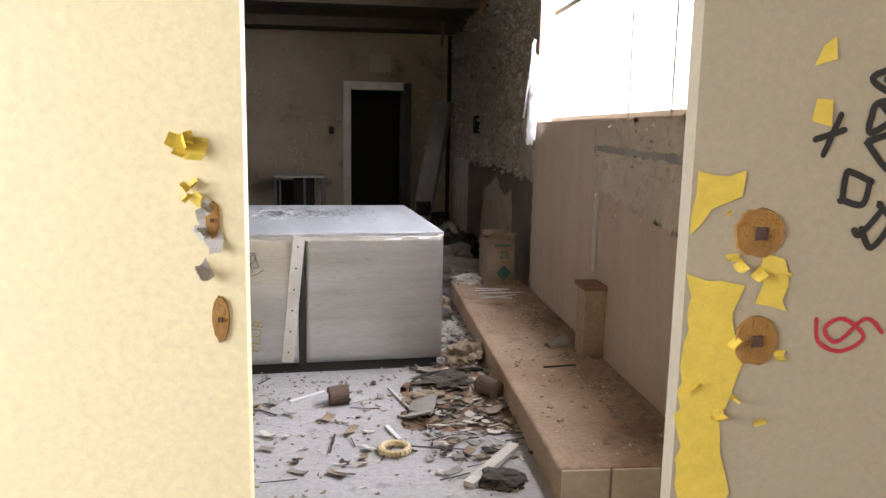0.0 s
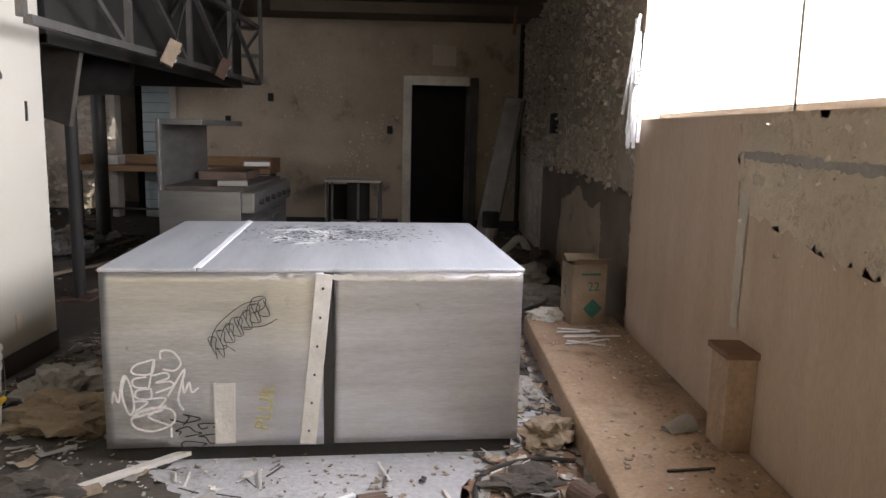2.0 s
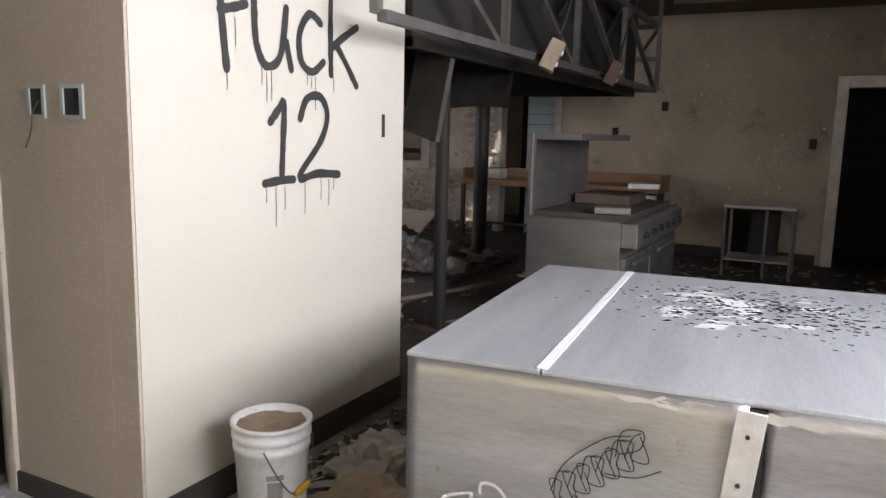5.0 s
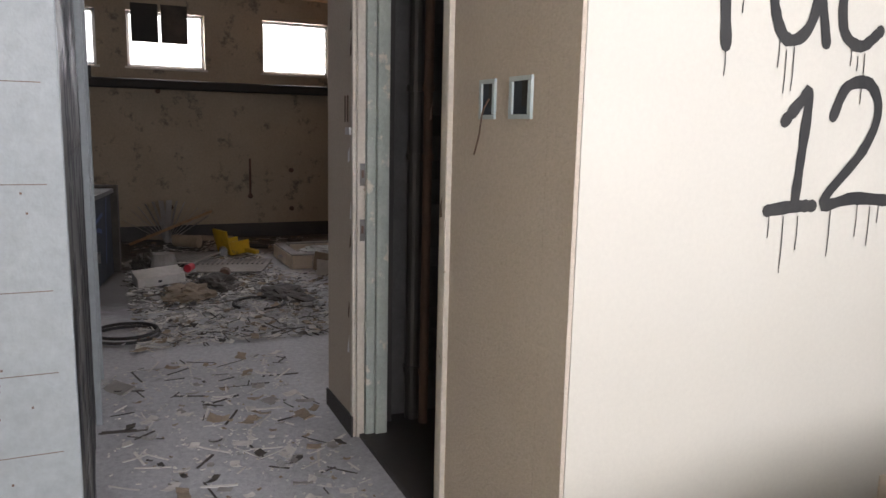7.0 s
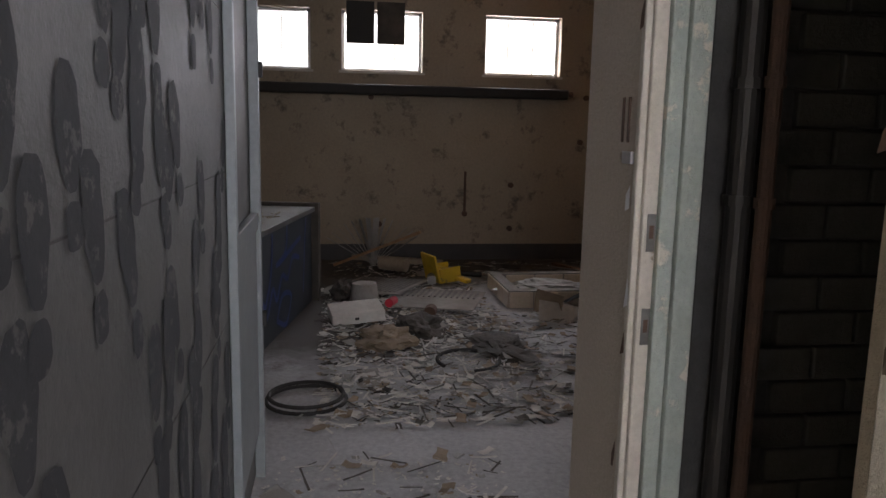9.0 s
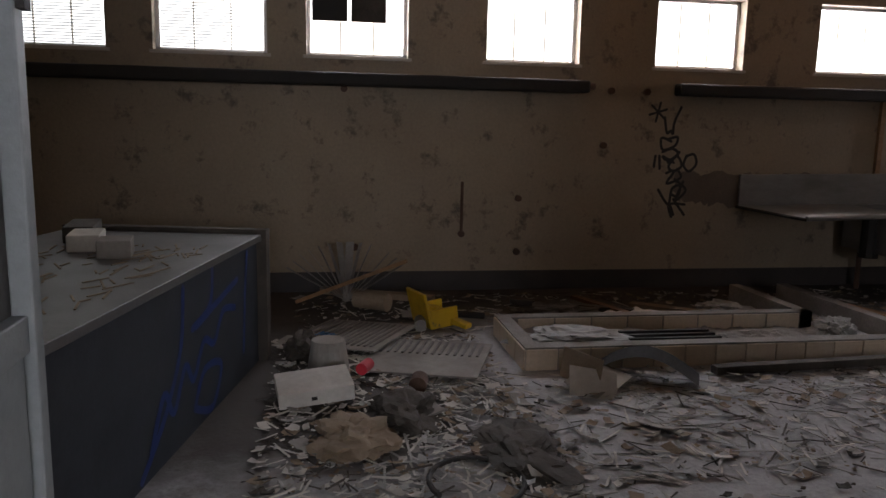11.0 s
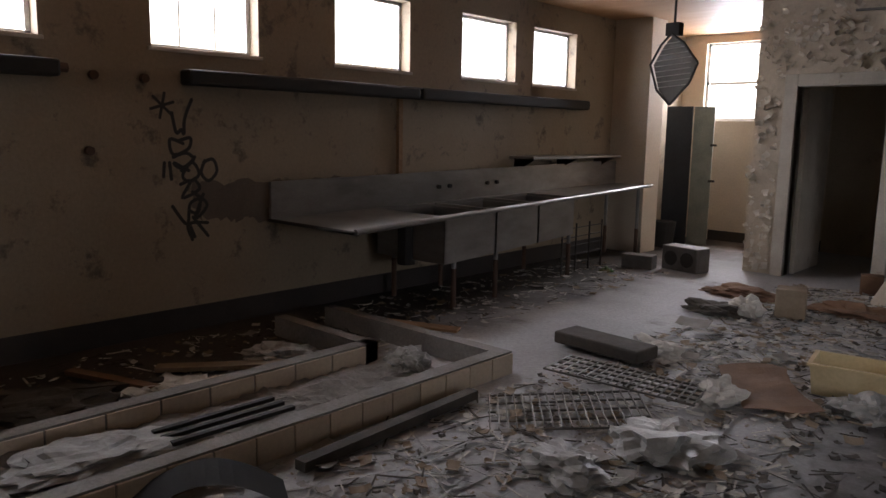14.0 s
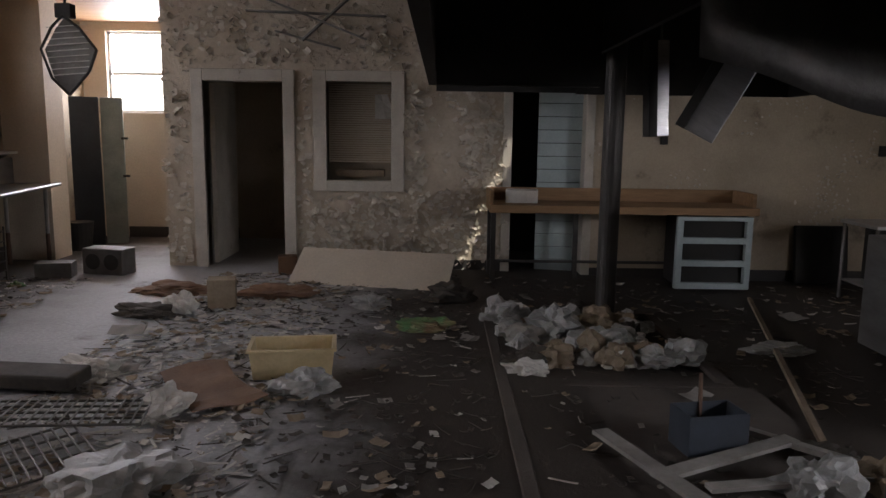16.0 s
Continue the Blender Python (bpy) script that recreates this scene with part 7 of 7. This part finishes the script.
FIRST = [(-2.3, -1.45, 3.6, 7.5, 380), (0.3, 0.8, 3.2, 6.8, 260), (-1.3, 0.7, 3.0, 4.4, 50), (-2.3, 1.4, 7.0, 12.5, 380)]


def thin(areas, k):
    return [(a, b, c, d, int(n * k)) for a, b, c, d, n in areas]


litter("paper_litter", PAPER, thin(WEST, 0.7) + thin(DARK, 0.04) + thin(FIRST, 0.4), (0.015, 0.055), "pale paper scraps littering the floor", 301, 0.18, 0.012)
litter("plaster_litter", GREYPAPER, thin(WEST, 0.45) + thin(DARK, 0.2) + thin(FIRST, 0.8), (0.012, 0.05), "grey plaster chips littering the floor", 302, 0.15, 0.012)
litter("card_litter", CARD, thin(WEST, 0.4) + thin(DARK, 0.15) + thin(FIRST, 0.5), (0.015, 0.07), "brown cardboard scraps on the floor", 303, 0.25, 0.015)
litter("large_scraps", GREYPAPER, thin(WEST, 0.03) + thin(DARK, 0.015) + thin(FIRST, 0.04), (0.07, 0.15), "larger torn sheets on the floor", 309, 0.12, 0.02)
litter("dark_litter", DARKJUNK, thin(WEST, 0.3) + DARK + thin(FIRST, 0.7), (0.012, 0.045), "dark burnt scraps on the floor", 304, 0.3, 0.012)
litter("film_litter", FILM, thin(WEST, 0.25) + thin(DARK, 0.02), (0.02, 0.05), "shiny plastic scraps on the floor", 305, 0.4, 0.015)
litter("slat_litter", FILM, [(-8.1, -6.6, 5.3, 7.1, 330), (-7.6, -6.3, 3.9, 5.2, 120), (-6.2, -5.2, 3.3, 4.3, 14)], (0.006, 0.015), "pale broken blind slats strewn on the floor", 311, 0.06, 0.015, 13)
litter("splinter_litter", PAPER, WEST + thin(DARK, 0.05) + thin(FIRST, 0.3), (0.006, 0.014), "thin pale splinters and slats on the floor", 306, 0.2, 0.015, 8)
litter("twig_litter", DARKJUNK, thin(WEST, 0.7) + thin(DARK, 0.5) + thin(FIRST, 0.6), (0.006, 0.013), "thin dark twigs and wires on the floor", 310, 0.2, 0.015, 9)
litter("crumb_litter", CARD, [(1.2, 1.44, 2.9, 6.6, 900), (0.85, 1.44, 2.9, 6.6, 200), (-2.0, 0.75, 2.6, 4.5, 500), (-2.3, 0.8, 3.5, 7.0, 700)] + WEST, (0.005, 0.02), "brown crumbs of plaster and rust", 307, 0.3, 0.005)
litter("white_crumbs", PAPER, [(0.85, 1.44, 2.9, 6.6, 250), (-2.2, 0.78, 2.4, 4.6, 700), (-5.3, -2.8, 3.2, 4.25, 700)] + WEST, (0.004, 0.014), "tiny white crumbs on the floor", 308, 0.3, 0.004)
rnd = random.Random(77)
bm = bmesh.new()
cm = pose(-6.39, 2.92, 0.0, 0, 0, 169)
for k in range(130):
    u, v = rnd.uniform(0.1, 1.6), rnd.uniform(0.1, 1.1)
    a, l = rnd.uniform(-0.8, 0.8), rnd.uniform(0.04, 0.16)
    bar(bm, cm @ Vector((u, v, 0.904)), cm @ Vector((u + l * math.cos(a), v + l * math.sin(a), 0.906)), 0.008, 0.004)
tagged(part("counter_splinters", bm, CARD), "thin splinters strewn on the counter top", "splinters", "", "stuff")
for u, v, mt, w in ((1.5, 0.75, PAPER, 0.14), (1.85, 0.95, DARKJUNK, 0.2), (1.3, 0.5, GREYPAPER, 0.1)):
    bm = bmesh.new()
    block(bm, -w, w, -0.08, 0.08, 0, 0.09, bevel=0.006)
    simple("small_box", bm, mt, cm @ pose(u, v, 0.90, 0, 0, 20), "small cardboard box on the counter", "box", "small boxes")
